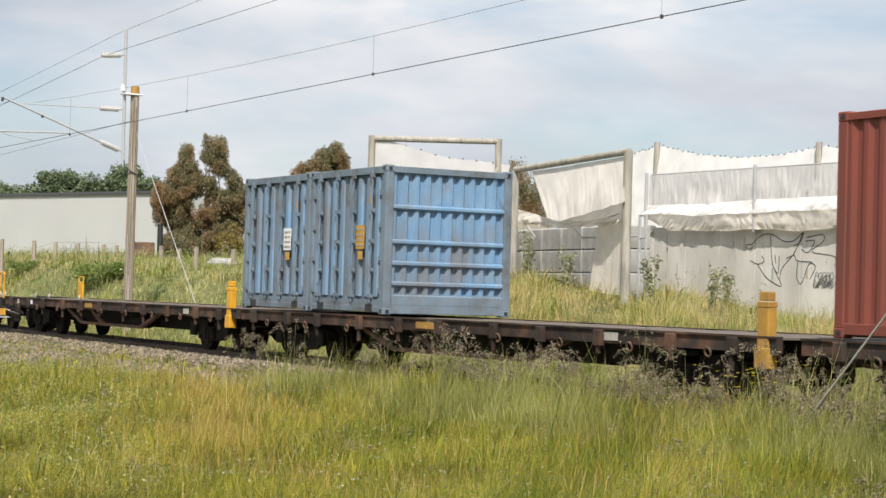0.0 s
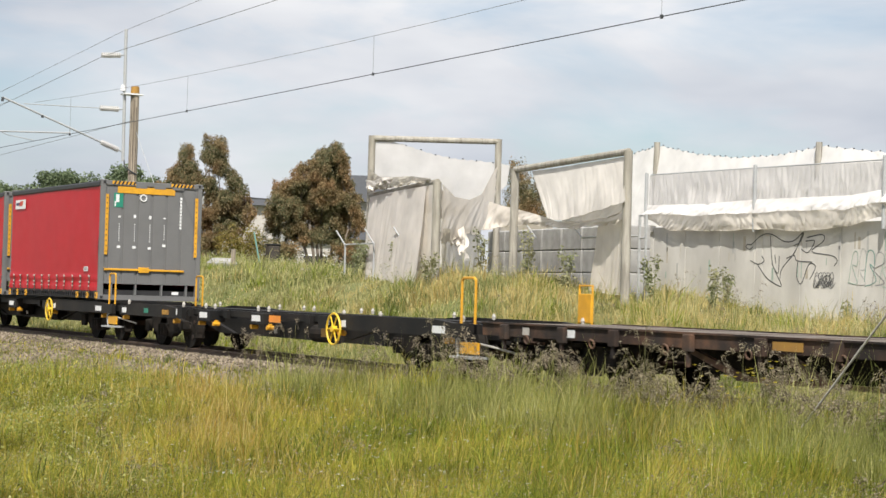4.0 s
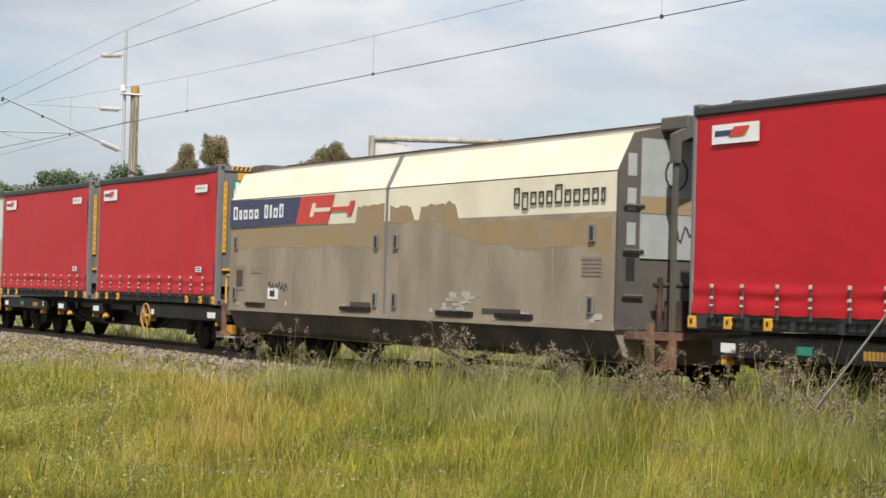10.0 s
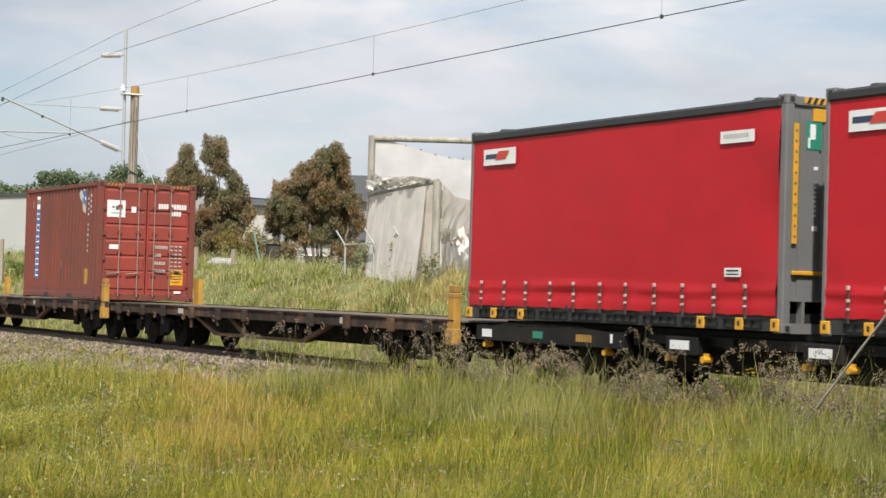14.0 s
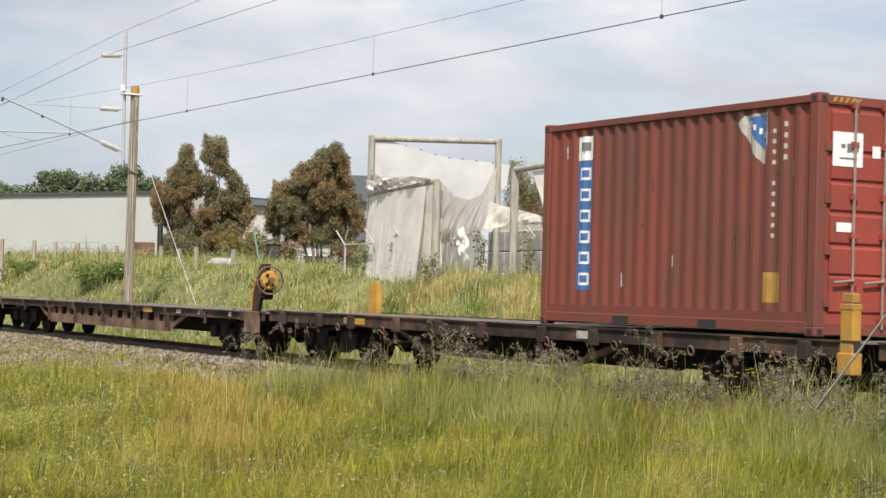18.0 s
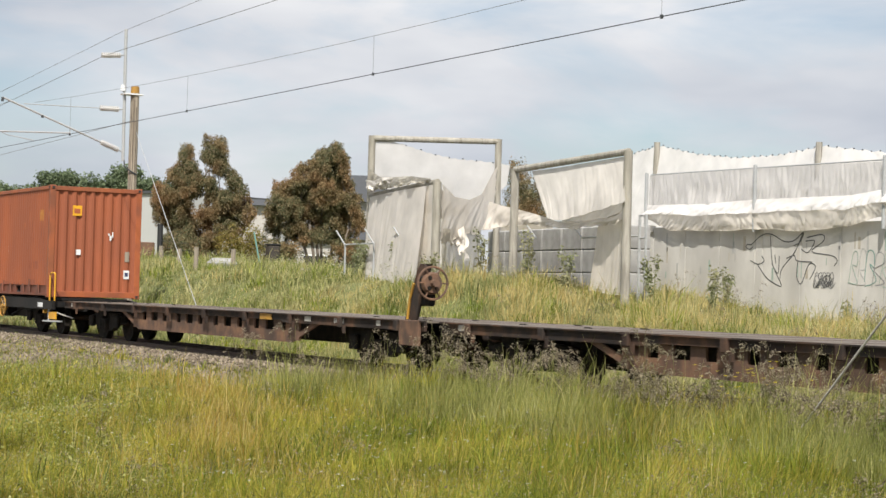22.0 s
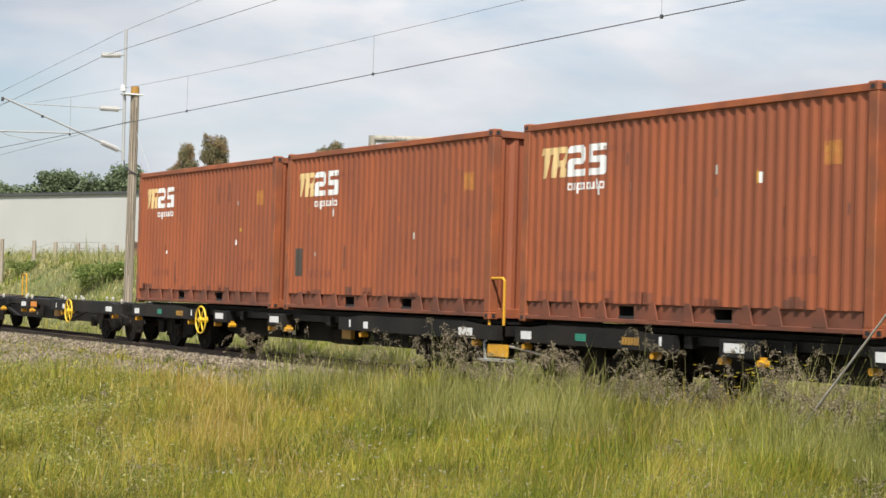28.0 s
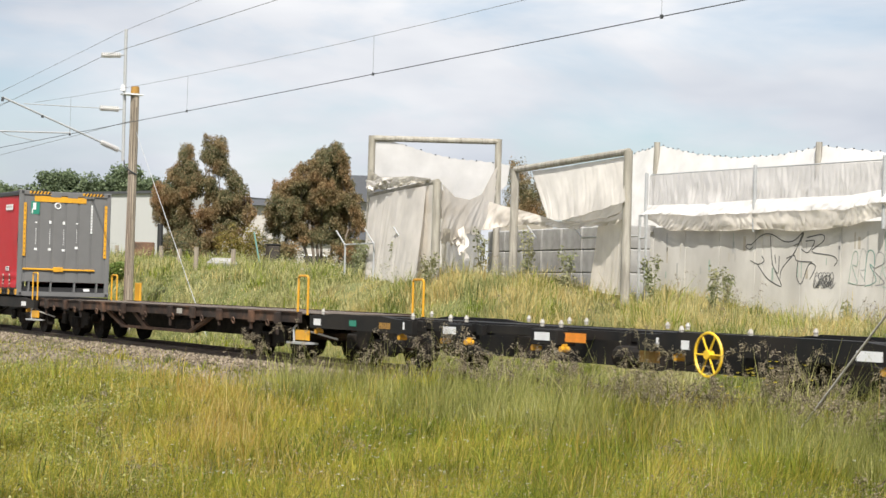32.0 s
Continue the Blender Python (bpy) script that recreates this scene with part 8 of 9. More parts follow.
gum_tree(-78.1, 31.0, 1.9, [(0.11, 7.69, 0.48, 0.46), (0.34, 7.08, 0.5, 0.48), (-1.09, 7.27, 0.36, 0.46), (-1.45, 6.57, 0.34, 0.36), (-0.79, 6.59, 0.55, 0.4), (-0.96, 5.93, 0.63, 0.53), (-2.18, 5.49, 0.38, 0.48), (-2.06, 4.75, 0.4, 0.53), (-1.31, 5.06, 0.63, 0.53), (-0.1, 6.01, 0.4, 0.35), (1.28, 6.18, 0.4, 0.43), (0.4, 5.3, 0.55, 0.43), (1.73, 5.3, 0.4, 0.46), (1.21, 5.38, 0.4, 0.38), (-0.06, 4.62, 0.52, 0.43), (1.09, 4.56, 0.55, 0.46), (1.9, 4.72, 0.36, 0.38), (-1.09, 4.2, 0.63, 0.53), (-1.87, 3.41, 0.32, 0.34), (-1.16, 3.34, 0.52, 0.48), (0.73, 3.92, 0.46, 0.35), (-0.5, 3.2, 0.5, 0.42), (0.15, 3.4, 0.42, 0.42), (-1.7, 2.95, 0.42, 0.35), (-0.65, 2.7, 0.55, 0.32)],
         "eucalyptus tree with rust-tinged crown and pale stems", 160000, 21)
gum_tree(-72.4, 34.1, 2.2, [(0.44, 7.3, 0.39, 0.39), (-0.01, 7.1, 0.35, 0.39), (0.69, 6.67, 0.39, 0.53), (-0.18, 6.45, 0.53, 0.53), (-0.69, 6.82, 0.26, 0.28), (-1.0, 6.32, 0.41, 0.41), (-1.44, 5.77, 0.5, 0.39), (-1.99, 5.66, 0.35, 0.41), (-2.17, 5.01, 0.37, 0.48), (-1.6, 4.85, 0.55, 0.53), (-0.79, 5.51, 0.55, 0.53), (-0.06, 5.63, 0.55, 0.53), (0.67, 5.75, 0.44, 0.51), (1.14, 5.9, 0.2, 0.29), (-0.77, 4.69, 0.55, 0.5), (0.05, 4.81, 0.55, 0.53), (0.78, 4.92, 0.53, 0.53), (1.42, 5.08, 0.35, 0.42), (1.53, 4.39, 0.29, 0.42), (-2.21, 4.18, 0.33, 0.42), (-1.48, 3.98, 0.48, 0.42), (-0.74, 3.91, 0.42, 0.37), (-0.01, 3.93, 0.44, 0.39), (0.72, 4.09, 0.46, 0.44), (-1.8, 3.05, 0.4, 0.3), (0.9, 3.3, 0.4, 0.3)],
         "dense eucalyptus tree with dark green and rusty leaves", 170000, 22)
gum_tree(-68.3, 41.7, 2.0, [(-0.5, 6.4, 0.5, 0.7), (0.1, 5.9, 0.6, 0.9), (0.4, 5.2, 0.6, 0.7), (-0.6, 5.1, 0.6, 0.8), (0.1, 4.4, 0.8, 0.7)],
         "dark young eucalyptus behind the torn nets", 22000, 23)

for k in range(2, 14):
    u = -9.5 + 1.85 * k
    x, y = -183 + 0.31 * u, 52 + 0.95 * u
    ht = 11.4 + 0.14 * k + 0.6 * math.sin(k * 1.9) - (0.7 if k < 7 else 0)
    ft = tagged(new("far_tree"), "distant dark green tree behind the warehouse", "tree", "distant trees")
    bm = bmesh.new()
    tube(bm, (x, y, 1.0), (x, y, ht - 2), 0.25, 7, 0.1)
    part("trunk", bm, BARK, ft)
    r = random.Random(40 + k)
    cl = [(x + r.uniform(-1, 1), y + r.uniform(-2.2, 2.2), ht - 1.4 + r.uniform(-2.6, 0.6), r.uniform(0.6, 1.1), r.uniform(0.7, 1.2), r.uniform(0.5, 0.95)) for _ in range(20)]
    cr = new("crown", foliage("crown", 5600, cl, 0.28, LEAF_FAR, 50 + k))
    cr.parent = ft


def weed(x, y, ht, seed, label="grey-green leafy weed standing in the tall grass"):
    w = tagged(new("weed"), label, "weed", "weeds on the bank")
    r = random.Random(seed)
    g = float(ground_z(x, y))
    bm = bmesh.new()
    cl = []
    for k in range(4):
        a = r.uniform(0, 6.28)
        top = (x + 0.16 * math.cos(a), y + 0.16 * math.sin(a), g + ht * r.uniform(0.75, 1.25))
        tube(bm, (x, y, g - 0.1), top, 0.014, 5, 0.006)
        for f in (0.45, 0.65, 0.82, 0.97):
            cl.append((x + (top[0] - x) * f, y + (top[1] - y) * f, g + (top[2] - g) * f, 0.11, 0.11, 0.12))
    part("stem", bm, LEAF_WEED, w)
    cr = new("leaves", foliage("leaves", 340, cl, 0.075, LEAF_WEED, seed))
    cr.parent = w
    return w


for k, (x, y, ht) in enumerate(((-42.3, 24.5, 1.35), (-39.4, 24.1, 1.1), (-37.2, 23.9, 1.15), (-35.3, 25.0, 1.3), (-43.6, 22.6, 1.0), (-45.9, 22.9, 0.95), (-34.6, 26.2, 1.0), (-40.4, 21.9, 0.7), (-47.9, 23.6, 1.0), (-44.1, 22.9, 0.9), (-36.9, 28.4, 0.9), (-31.9, 28.0, 0.9))):
    weed(x, y, ht, 70 + k)
# the last four are added to darken the shaded ground under the eucalypts
for k, (x, y, rx, rz) in enumerate(((-61.6, 20.5, 0.85, 0.62), (-60.7, 20.9, 0.6, 0.5), (-72.0, 21.0, 0.7, 0.35), (-13.6, 12.75, 0.28, 0.45), (-73.07, 30.04, 0.62, 1.35), (-72.8, 30.8, 0.75, 1.25), (-66.8, 44.0, 0.6, 3.0), (-74.0, 31.8, 0.8, 1.0), (-72.6, 32.6, 0.9, 0.8), (-71.8, 34.9, 0.9, 0.9), (-77.0, 29.6, 0.9, 0.9))):
    g = float(ground_z(x, y))
    b = tagged(new("shrub"), "low shrub in the grass, dark ones added for tree shade", "shrub", "shrubs")
    bm = bmesh.new()
    for j in range(5):
        tube(bm, (x, y, g - 0.1), (x + 0.5 * rx * math.cos(j * 1.3), y + 0.5 * rx * math.sin(j * 1.3), g + rz * 0.9), 0.015, 5, 0.006)
    part("stem", bm, BARK, b)
    r = random.Random(90 + k)
    cl = [(x + r.uniform(-0.7, 0.7) * rx, y + r.uniform(-0.7, 0.7) * rx, g + rz * r.uniform(0.3, 1.1), rx * 0.42, rx * 0.42, rz * 0.4) for _ in range(12)]
    cr = new("leaves", foliage("leaves", 2600 if rx > 0.3 else 900, cl, 0.08 if rx > 0.3 else 0.06, LEAF_OCHRE if 3 < k < 6 else LEAF_GUM if k > 6 else LEAF_SHRUB, 90 + k))
    cr.parent = b


def blade_sheet(name, x, y, z, h, w, out, tint, seed, mat, lean=0.28):
    """Grass: each blade a strip of one quad and a tip, leaning out of its tuft and bent by chance."""
    r = np.random.default_rng(seed)
    n = len(x)
    az = r.uniform(0, 2 * math.pi, n)
    dx, dy = np.cos(az), np.sin(az)
    ln = np.clip(np.abs(r.normal(0, lean, n)) + 0.06, 0, 0.95) * h
    la = out + r.normal(0, 0.7, n)
    lx, ly = np.cos(la) * ln + 0.06 * h, np.sin(la) * ln + 0.02 * h
    base = np.stack([x, y, z], 1)
    side = np.stack([dx * w / 2, dy * w / 2, np.zeros(n)], 1)
    m = base + np.stack([lx * 0.30, ly * 0.30, h * 0.58], 1)
    droop = np.clip(1 - (ln / h) ** 2 * 0.55, 0.35, 1)
    tip = base + np.stack([lx, ly, h * droop], 1)
    v = np.stack([base - side, base + side, m + side * 0.8, m - side * 0.8, tip], 1).reshape(-1, 3)
    me = bpy.data.meshes.new(name)
    me.vertices.add(len(v))
    me.vertices.foreach_set("co", v.astype(np.float32).ravel())
    k = np.arange(n, dtype=np.int32)[:, None] * 5
    li = np.concatenate([k + np.array([0, 1, 2, 3]), k + np.array([3, 2, 4])], 1).astype(np.int32).ravel()
    me.loops.add(len(li))
    me.loops.foreach_set("vertex_index", li)
    st = (np.arange(n, dtype=np.int32)[:, None] * 7 + np.array([0, 4])).astype(np.int32).ravel()
    me.polygons.add(2 * n)
    me.polygons.foreach_set("loop_start", st)
    at = me.attributes.new("tint", "FLOAT", "POINT")
    at.data.foreach_set("value", np.repeat(tint, 5).astype(np.float32))
    me.materials.append(mat)
    me.update(calc_edges=True)
    return me


def wave(x, y, s, k):
    return np.sin(x * s + k) * np.cos(y * s * 1.3 + 2 * k) + 0.6 * np.sin(x * s * 2.3 - y * s * 1.7 + k)


def lumps(x, y, size, k):
    """A smooth random field of about unit spread, with humps of that size in metres."""
    r = np.random.default_rng(900 + k)
    out = 0.0
    for _ in range(9):
        a, f, p = r.uniform(0, math.pi), r.uniform(0.6, 1.5) * math.pi / size, r.uniform(0, 6.28)
        out = out + np.sin((x * math.cos(a) + y * math.sin(a)) * f + p)
    return out / 2.1


def meadow(name, label, n, seed, mat, height, width, zone, lean=0.28, tuft=12, spread=0.07):
    """Scatter tufts of blades over a fan of ground before the eye; zone gives each spot's share."""
    r = np.random.default_rng(seed)
    nt = n // tuft
    az = np.radians(r.uniform(-77, -45, nt * 10))
    lo, hi = zone["reach"]
    rr = np.exp(r.uniform(math.log(lo), math.log(hi), nt * 10))
    x, y = np.sin(az) * rr, np.cos(az) * rr
    keep = np.flatnonzero(r.uniform(0, 1, nt * 10) < zone["share"](x, y))[:nt]
    x, y, rr = x[keep], y[keep], rr[keep]
    k = len(x)
    f = np.repeat(np.arange(k), tuft)
    ht = np.clip(height(x, y), 0.06, 2) * np.exp(r.normal(0, 0.22, k) + 0.20 * lumps(x, y, 0.30, 1) + 0.10 * lumps(x, y, 1.1, 2))
    tint = np.clip(0.47 + 0.20 * r.normal(0, 1, k) + 0.17 * lumps(x, y, 0.22, 3) + 0.13 * lumps(x, y, 0.9, 4), 0, 1)
    ang = r.uniform(0, 2 * math.pi, k * tuft)
    rad = np.abs(r.normal(0, spread, k * tuft)) * (0.7 + rr[f] / 40)
    bx, by = x[f] + np.cos(ang) * rad, y[f] + np.sin(ang) * rad
    h = ht[f] * r.uniform(0.5, 1.15, k * tuft)
    w = width * (0.55 + rr[f] / 32.0) * np.exp(r.normal(0, 0.35, k * tuft))
    me = blade_sheet(name, bx, by, ground_z(bx, by) - 0.03, h, w, ang, tint[f], seed + 1, mat, lean)
    return tagged(new(name, me), label, "grass", kind="stuff")


def grass_edge(x):
    """How far the meadow's grass reaches towards the rails: it swallows the ballast nearer the eye."""
    return np.where(x < -23, gravel_edge(x), 13.7) + 0.2 * np.sin(x * 1.7)


def field_share(x, y):
    sprigs = 0.13 + 0.35 * smooth(1.6, 0.0, y - grass_edge(x)) + 0.20 * np.clip(wave(x, y, 1.1, 2) - 0.4, 0, 1)
    clump = 0.95 * np.exp(-(((x + 32.6) / 1.3) ** 2 + ((y - 10.9) / 0.9) ** 2))
    sprigs = np.clip(sprigs + clump, 0, 1)
    return np.where(y < grass_edge(x) + 0.15 * np.sin(x * 9), 1.0, np.where(y < 13.9, sprigs, 0.0))


def field_height(x, y):
    tall = smooth(-36, -26, x) * smooth(10.6, 12.4, y)
    sparse = smooth(-0.3, 0.5, y - grass_edge(x))
    return (0.36 + 0.07 * wave(x, y, 0.9, 1) + 0.06 * wave(x, y, 2.6, 4) + 0.06 * tall) * (1 - 0.4 * sparse)


FIELD = dict(reach=(12.5, 62), share=field_share)


def straw_patch(x, y):
    """The dry patch in the middle of the meadow."""
    return np.exp(-(((-y / x - 0.408 + 0.012 * np.sin(x * 0.9)) / 0.026) ** 2)) * smooth(13, 18, -x) * smooth(32, 26, -x) * np.clip(0.75 + 0.4 * wave(x, y, 1.9, 2), 0.1, 1)


def weedy(x, y):
    """The leafy strip where weeds crowd out the grass."""
    return smooth(0.40, 0.335, -y / x + 0.02 * np.sin(x * 1.3))


def fine_height(x, y):
    return 0.30 + 0.05 * wave(x, y, 0.9, 1) + 0.05 * wave(x, y, 2.6, 4) + 0.03 * wave(x, y, 6.0, 2)


meadow("meadow_grass", "tall green and yellow meadow grass before the railway", 400000, 101, GRASS, lambda x, y: field_height(x, y) * 0.66, 0.0056, FIELD, 0.42, 5, 0.05)
meadow("fresh_grass", "bright green grass in patches of the meadow", 200000, 109, GRASS_FRESH, lambda x, y: field_height(x, y) * 0.68, 0.0056,
       dict(reach=(12.5, 50), share=lambda x, y: field_share(x, y) * np.clip(0.32 + 0.75 * smooth(0.46, 0.60, -y / x) + 0.45 * wave(x, y, 1.2, 5) - 0.7 * straw_patch(x, y), 0.02, 1)), 0.42, 5, 0.05)
# underlayer coloured dark as the shadowed gaps of the meadow
meadow("meadow_underlayer", "low grass under the tall meadow grass, dark green for shade", 60000, 108, GRASS_LOW, lambda x, y: fine_height(x, y) * 0.6, 0.011, FIELD, 0.5, 8, 0.10)
meadow("tall_grass", "tall olive grass along the rails", 46000, 106, GRASS_TALL, lambda x, y: 0.46 + 0.10 * wave(x, y, 1.1, 2), 0.006,
       dict(reach=(15, 40), share=lambda x, y: np.where((y > 11.0) & (y < 13.9) & (x > -31), smooth(-30, -23, x) * np.clip(0.6 + 0.5 * wave(x, y, 0.9, 6), 0.1, 1), 0.0)), 0.34, 8, 0.10)
meadow("meadow_weeds", "broad-leaved low weeds among the meadow grass", 22000, 104, GRASS, lambda x, y: field_height(x, y) * 0.62, 0.016,
       dict(reach=(12.5, 45), share=lambda x, y: field_share(x, y) * np.clip(0.05 + 0.9 * weedy(x, y) + 0.15 * wave(x, y, 0.7, 7), 0.02, 1)), 0.75, 7, 0.10)
meadow("dry_stalks", "dry straw-coloured stalks in a patch of the meadow", 120000, 102, STRAW, lambda x, y: field_height(x, y) * 0.86, 0.0052,
       dict(reach=(12.5, 62), share=lambda x, y: field_share(x, y) * np.clip(0.02 + 0.50 * straw_patch(x, y) + 0.04 * lumps(x, y, 0.8, 21), 0.005, 1)), 0.22, 5, 0.07)


def leaf_scatter(name, label, n, seed, mat, share, low, high, leaf, reach=(12.5, 50)):
    """Small single leaves that stand at all heights through the grass."""
    r = np.random.default_rng(seed)
    az = np.radians(r.uniform(-77, -45, n * 5))
    rr = np.exp(r.uniform(math.log(reach[0]), math.log(reach[1]), n * 5))
    x, y = np.sin(az) * rr, np.cos(az) * rr
    keep = np.flatnonzero(r.uniform(0, 1, n * 5) < share(x, y))[:n]
    x, y, rr = x[keep], y[keep], rr[keep]
    k = len(x)
    p = np.stack([x, y, ground_z(x, y) + r.uniform(low, high, k) * (1 + 0.25 * wave(x, y, 2.2, 3))], 1)
    ax = r.normal(size=(k, 3))
    ax[:, 2] = np.abs(ax[:, 2]) * 0.5
    ax /= np.linalg.norm(ax, axis=1)[:, None]
    sd = np.cross(ax, r.normal(size=(k, 3)))
    sd /= np.linalg.norm(sd, axis=1)[:, None]
    ln = (leaf * (0.6 + rr / 40) * np.exp(r.normal(0, 0.35, k)))[:, None]
    a, b = ax * ln, sd * ln * 0.22
    v = np.stack([p, p + a * 0.5 + b, p + a, p + a * 0.5 - b], 1).reshape(-1, 3)
    return tagged(new(name, quads(name, v, mat)), label, "weeds", kind="stuff")


leaf_scatter("meadow_leaves", "small leaves of weeds crowding the meadow's edge", 110000, 141, LEAF_MEADOW, lambda x, y: field_share(x, y) * np.clip(weedy(x, y) * (0.6 + 0.5 * wave(x, y, 1.3, 2)) + 0.05, 0, 1), 0.08, 0.32, 0.019)
leaf_scatter("grass_husks", "pale husks and dry leaf tips among the meadow grass", 70000, 142, SEED, lambda x, y: field_share(x, y) * np.clip(0.35 + 0.4 * wave(x, y, 0.8, 5), 0.05, 1), 0.12, 0.30, 0.014)


def seed_grass(name, n, seed, share, ht, label, plume=0.30, slivers=64):
    """Clumps of tall stalks whose feathery plumes nod over to one side."""
    r = np.random.default_rng(seed)
    per = 9
    m = n // per
    az = np.radians(r.uniform(-76, -45, m * 8))
    rr = r.uniform(13, 46, m * 8)
    cx, cy = np.sin(az) * rr, np.cos(az) * rr
    keep = np.flatnonzero(r.uniform(0, 1, m * 8) < share(cx, cy))[:m]
    g = np.repeat(keep, per)
    n = len(g)
    x, y = cx[g] + r.normal(0, 0.10, n), cy[g] + r.normal(0, 0.09, n)
    z = ground_z(x, y)
    h = np.repeat(ht(cx[keep], cy[keep]) * np.exp(r.normal(0, 0.16, len(keep))), per) * r.uniform(0.55, 1.1, n)
    a = r.uniform(0, 6.28, n)
    away = np.stack([np.cos(a), np.sin(a), np.zeros(n)], 1)
    b = np.stack([x, y, z], 1)
    rise = np.array([[0, 0, 1.0]])
    t = b + away * (0.16 * h * r.uniform(0.2, 1, n))[:, None] + rise * (h - plume * 0.5)[:, None]
    s = np.stack([-np.sin(a), np.cos(a), np.zeros(n)], 1) * 0.0032
    stalk = np.stack([b - s, b + s, t + s * 0.6, t - s * 0.6], 1).reshape(-1, 3)
    f = np.repeat(np.arange(n), slivers)
    u = r.uniform(0, 1, n * slivers)[:, None]
    size = (plume * r.uniform(0.7, 1.25, n))[f][:, None]
    q = t[f] + away[f] * size * 0.75 * u ** 1.6 + rise * size * (1.1 * u - 1.25 * u ** 2.4)
    q = q + r.normal(0, 1, (n * slivers, 3)) * (0.005 + 0.015 * np.sin(np.pi * u))
    d = away[f] * (0.5 + u) + rise * (0.9 - 1.9 * u) + r.normal(0, 0.45, (n * slivers, 3))
    d /= np.linalg.norm(d, axis=1)[:, None]
    e = np.cross(d, r.normal(size=(n * slivers, 3)))
    e /= np.linalg.norm(e, axis=1)[:, None]
    ln = 0.036 * r.uniform(0.5, 1.4, n * slivers)[:, None]
    heads = np.stack([q, q + d * ln * 0.5 + e * ln * 0.13, q + d * ln, q + d * ln * 0.5 - e * ln * 0.13], 1).reshape(-1, 3)
    me = quads(name, np.concatenate([stalk, heads]), SEED)
    me.materials.append(STALK)
    me.polygons.foreach_set("material_index", np.concatenate([np.ones(n, np.int32), np.zeros(n * slivers, np.int32)]))
    return tagged(new(name, me), label, "grass", kind="stuff")


seed_grass("seed_grass", 4600, 111, lambda x, y: np.where((y > 12.55) & (y < 13.85) & (x > -30), 0.15 + 0.85 * smooth(-29, -21, x), 0.0) * np.clip(0.5 + 0.5 * lumps(x, y, 0.9, 31), 0.04, 1), lambda x, y: 0.78 + 0.13 * lumps(x, y, 1.2, 32), "tall brown plumed grass beside the rails")
seed_grass("seed_grass", 420, 114, lambda x, y: np.where((y > 11.2) & (y < 12.6) & (x > -28), 0.7, 0.0) * np.clip(0.4 + 0.6 * lumps(x, y, 1.0, 33), 0.02, 1), lambda x, y: 0.58 + 0.08 * lumps(x, y, 0.8, 34), "scattered plumed grass at the meadow's edge", 0.15, 26)
seed_grass("seed_grass", 120, 113, lambda x, y: field_share(x, y) * np.clip(0.2 + 0.5 * lumps(x, y, 1.4, 35), 0.02, 1), lambda x, y: field_height(x, y) * 1.10, "scattered seed heads over the meadow", 0.09, 14)


def bank_share(x, y):
    return np.where((y > 17.6) & (y < 30.5), 1.0, 0.0)


def bank_height(x, y):
    return 0.25 + 0.06 * lumps(x, y, 2.2, 11) + 0.05 * lumps(x, y, 0.7, 12) + 0.08 * smooth(-44, -34, x)


seed_grass("bank_stalks", 420, 115, lambda x, y: np.where((y > 19.0) & (y < 28.6) & (x > -45), 1.0, 0.0) * np.clip(0.3 + 0.5 * lumps(x, y, 1.5, 42), 0.02, 1), lambda x, y: 0.72 + 0.12 * lumps(x, y, 1.0, 43), "tall dry stalks standing on the bank below the wall", 0.16, 22)


def bank_straw(x, y):
    return np.clip((0.08 + 0.95 * smooth(-46, -38, x) * smooth(18.4, 21.5, y)) * (0.45 + 0.6 * lumps(x, y, 1.3, 13)), 0, 1)


meadow("bank_grass", "rough green grass on the bank behind the railway", 190000, 121, GRASS_BANK, bank_height, 0.0085, dict(reach=(24, 100), share=bank_share), 0.75, 7, 0.09)
meadow("straw_grass", "straw-yellow dry grass on the bank below the wall", 62000, 123, STRAW_PALE, lambda x, y: bank_height(x, y) * 1.1, 0.0070,
       dict(reach=(24, 90), share=lambda x, y: bank_share(x, y) * bank_straw(x, y)), 0.50, 5, 0.10)
meadow("green_clumps", "fresh green clumps among the dry grass of the bank", 46000, 127, GRASS_FRESH, lambda x, y: bank_height(x, y) * 1.15, 0.0085,
       dict(reach=(24, 90), share=lambda x, y: bank_share(x, y) * np.clip(lumps(x, y, 0.9, 41) - 0.45, 0, 1)), 0.45, 7, 0.08)
leaf_scatter("bank_leaves", "small pale leaves and husks of weeds over the bank", 46000, 143, LEAF_BANK, lambda x, y: bank_share(x, y) * np.clip(0.55 + 0.4 * wave(x, y, 1.1, 8), 0.1, 1), 0.10, 0.50, 0.017, (24, 95))
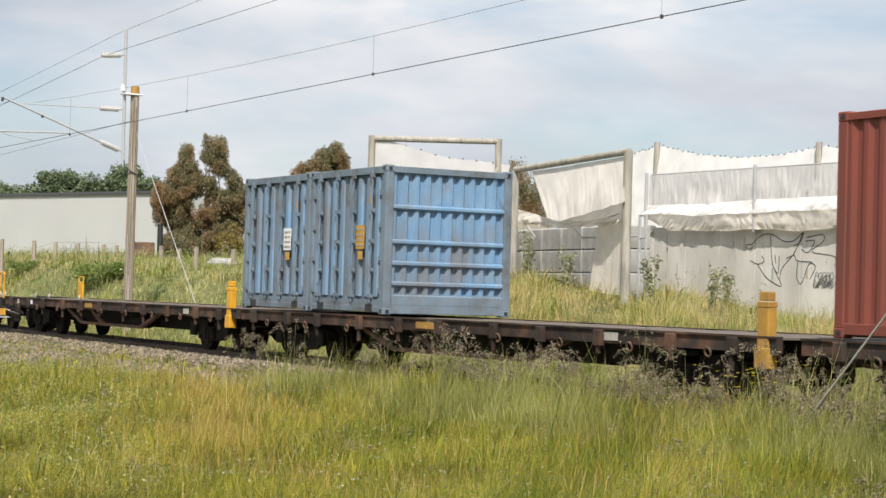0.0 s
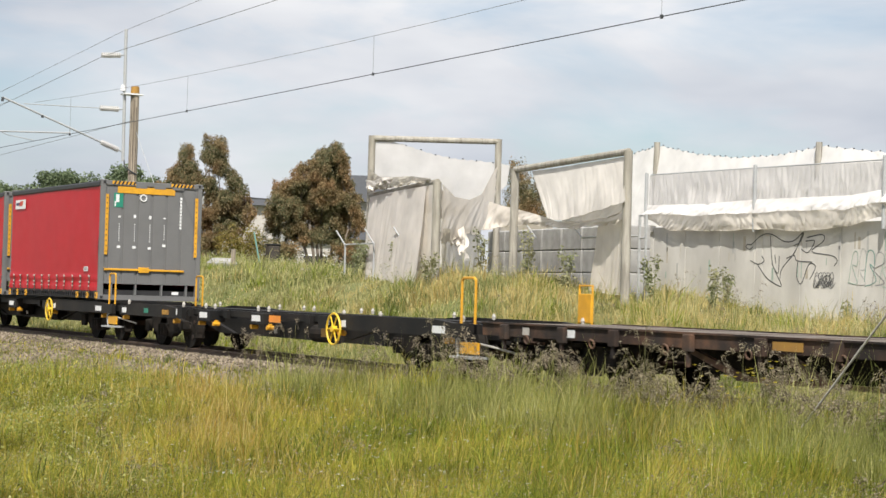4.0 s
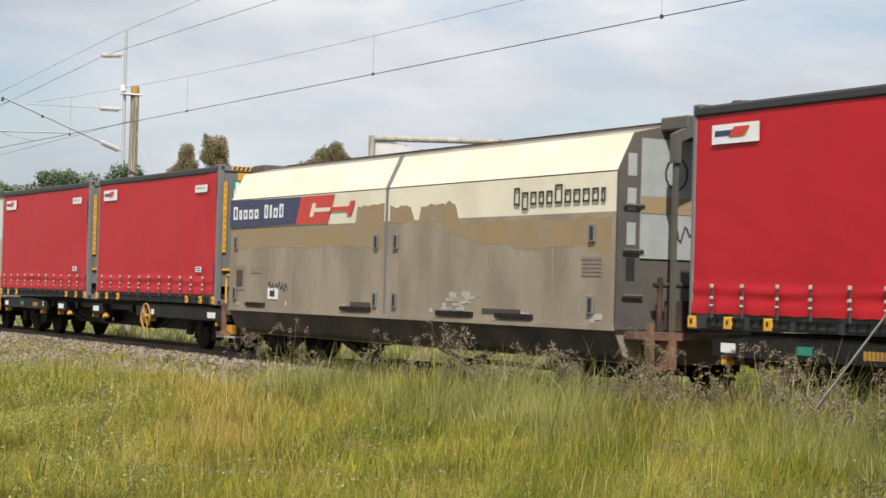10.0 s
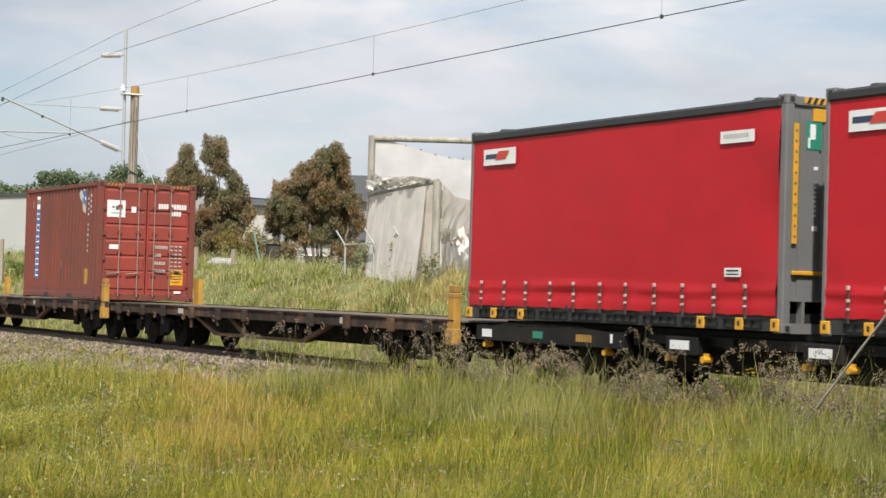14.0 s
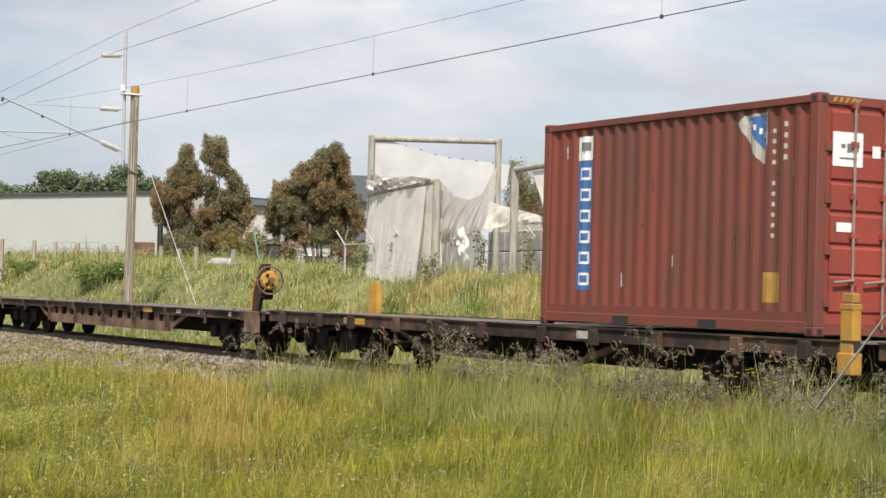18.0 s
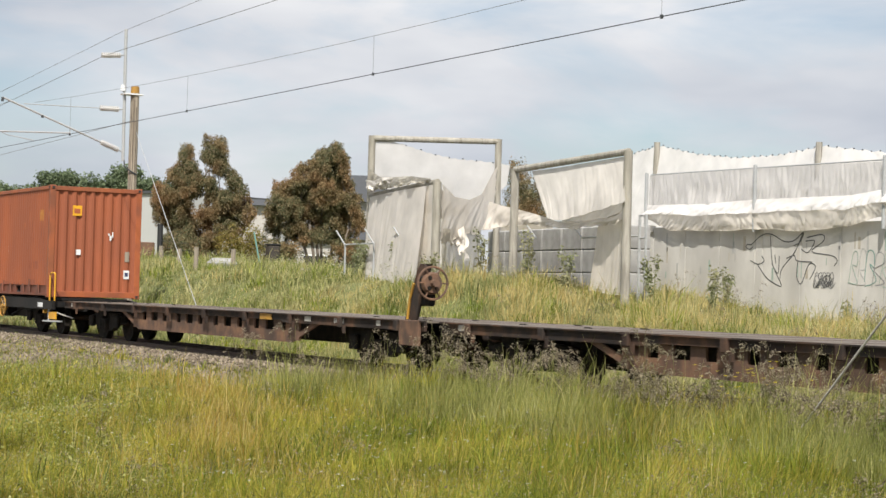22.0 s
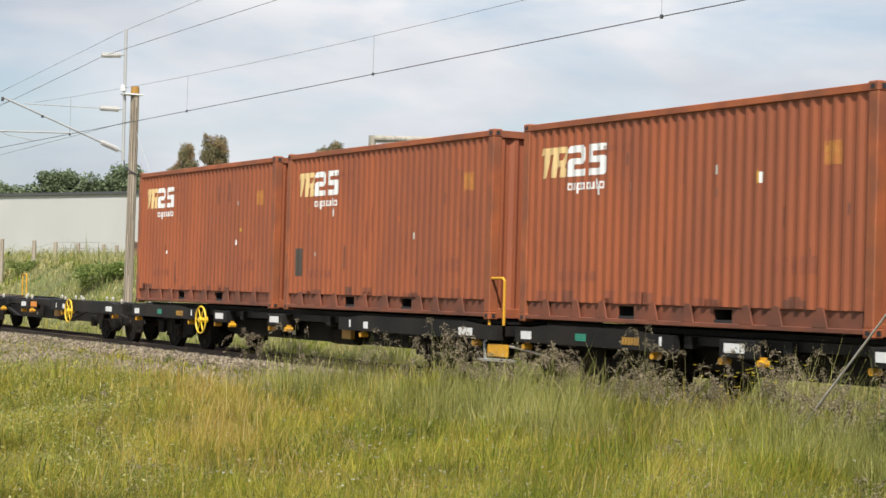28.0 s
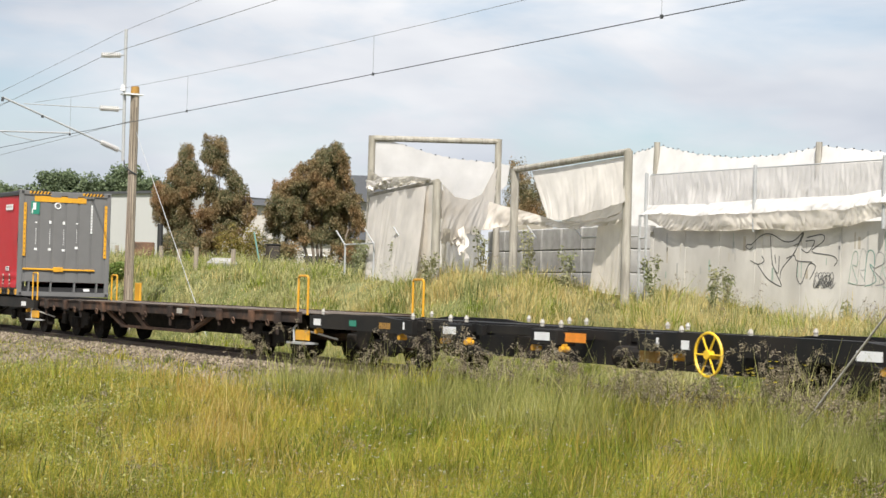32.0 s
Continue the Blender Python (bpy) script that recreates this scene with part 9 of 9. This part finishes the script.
meadow("trackside_grass", "green grass beside, between and beyond the rails", 17000, 125, GRASS, lambda x, y: 0.20 + 0.05 * wave(x, y, 2, 1) + 0.20 * smooth(-30, -24, x) * smooth(14.3, 13.7, y), 0.010, dict(reach=(20, 70), share=lambda x, y: np.where((y > 13.0) & (y < 17.8), 0.03 + 0.55 * smooth(16.6, 17.6, y) + 0.6 * smooth(-30, -24, x) * (y < 14.6), 0.0)), 0.3, 7, 0.07)


def flowers(name, label, n, seed, zone, mat, size, rise):
    r = np.random.default_rng(seed)
    x0, x1, y0, y1 = zone
    x, y = r.uniform(x0, x1, n), r.uniform(y0, y1, n)
    c = np.stack([x, y, ground_z(x, y) + rise * r.uniform(0.7, 1.15, n)], 1)
    k = 6
    f = np.repeat(np.arange(n), k)
    a = np.tile(np.arange(k) * 2 * math.pi / k, n)
    d = np.stack([np.cos(a), np.sin(a), 0.35 + 0 * a], 1)
    e = np.stack([-np.sin(a), np.cos(a), 0 * a], 1)
    q = c[f]
    v = np.stack([q, q + d * size * 0.6 + e * size * 0.3, q + d * size, q + d * size * 0.6 - e * size * 0.3], 1).reshape(-1, 3)
    return tagged(new(name, quads(name, v, mat)), label, "flowers", kind="stuff")


flowers("white_flowers", "small white daisies on the bank", 150, 131, (-45, -38.5, 20.5, 23.5), WHITE, 0.04, 0.52)
flowers("white_flowers", "small white flowers in the meadow", 420, 132, (-26, -12, 5, 12.5), WHITE, 0.016, 0.34)
flowers("yellow_flowers", "small yellow flowers in the meadow", 40, 133, (-24, -12, 4, 11), YELLOW, 0.018, 0.34)
flowers("yellow_flowers", "yellow flowers of a weed beside the rails", 30, 134, (-16.6, -15.2, 12.3, 13.0), blades("yellow_petals", [(0.62, 0.50, 0.03), (0.5, 0.42, 0.03)], 0.0), 0.03, 0.85)


# ---------------------------------------------------------------- what moves


def along(t):
    """Metres that the train has gone at t seconds, reckoned from the middle of the clip."""
    u = t - 16.0
    return 0.045 + SPEED * u - 0.00045 * u * u


def motions():
    times = [2.0 * k for k in range(17)]
    for thing, s, z in MOVING:
        walk(thing, [(t, pose(s + along(t), TRACK, z)) for t in times])
    steps = [k * 3 / FPS for k in range(int(32 * FPS / 3) + 1)]
    turns = [(t, math.degrees((along(t) - along(0)) / WHEEL_R)) for t in steps]
    for wheel in SPINNING:
        x, y, z = wheel.location
        walk(wheel, [(t, pose(x, y, z, 0, a, 0)) for t, a in turns])


motions()
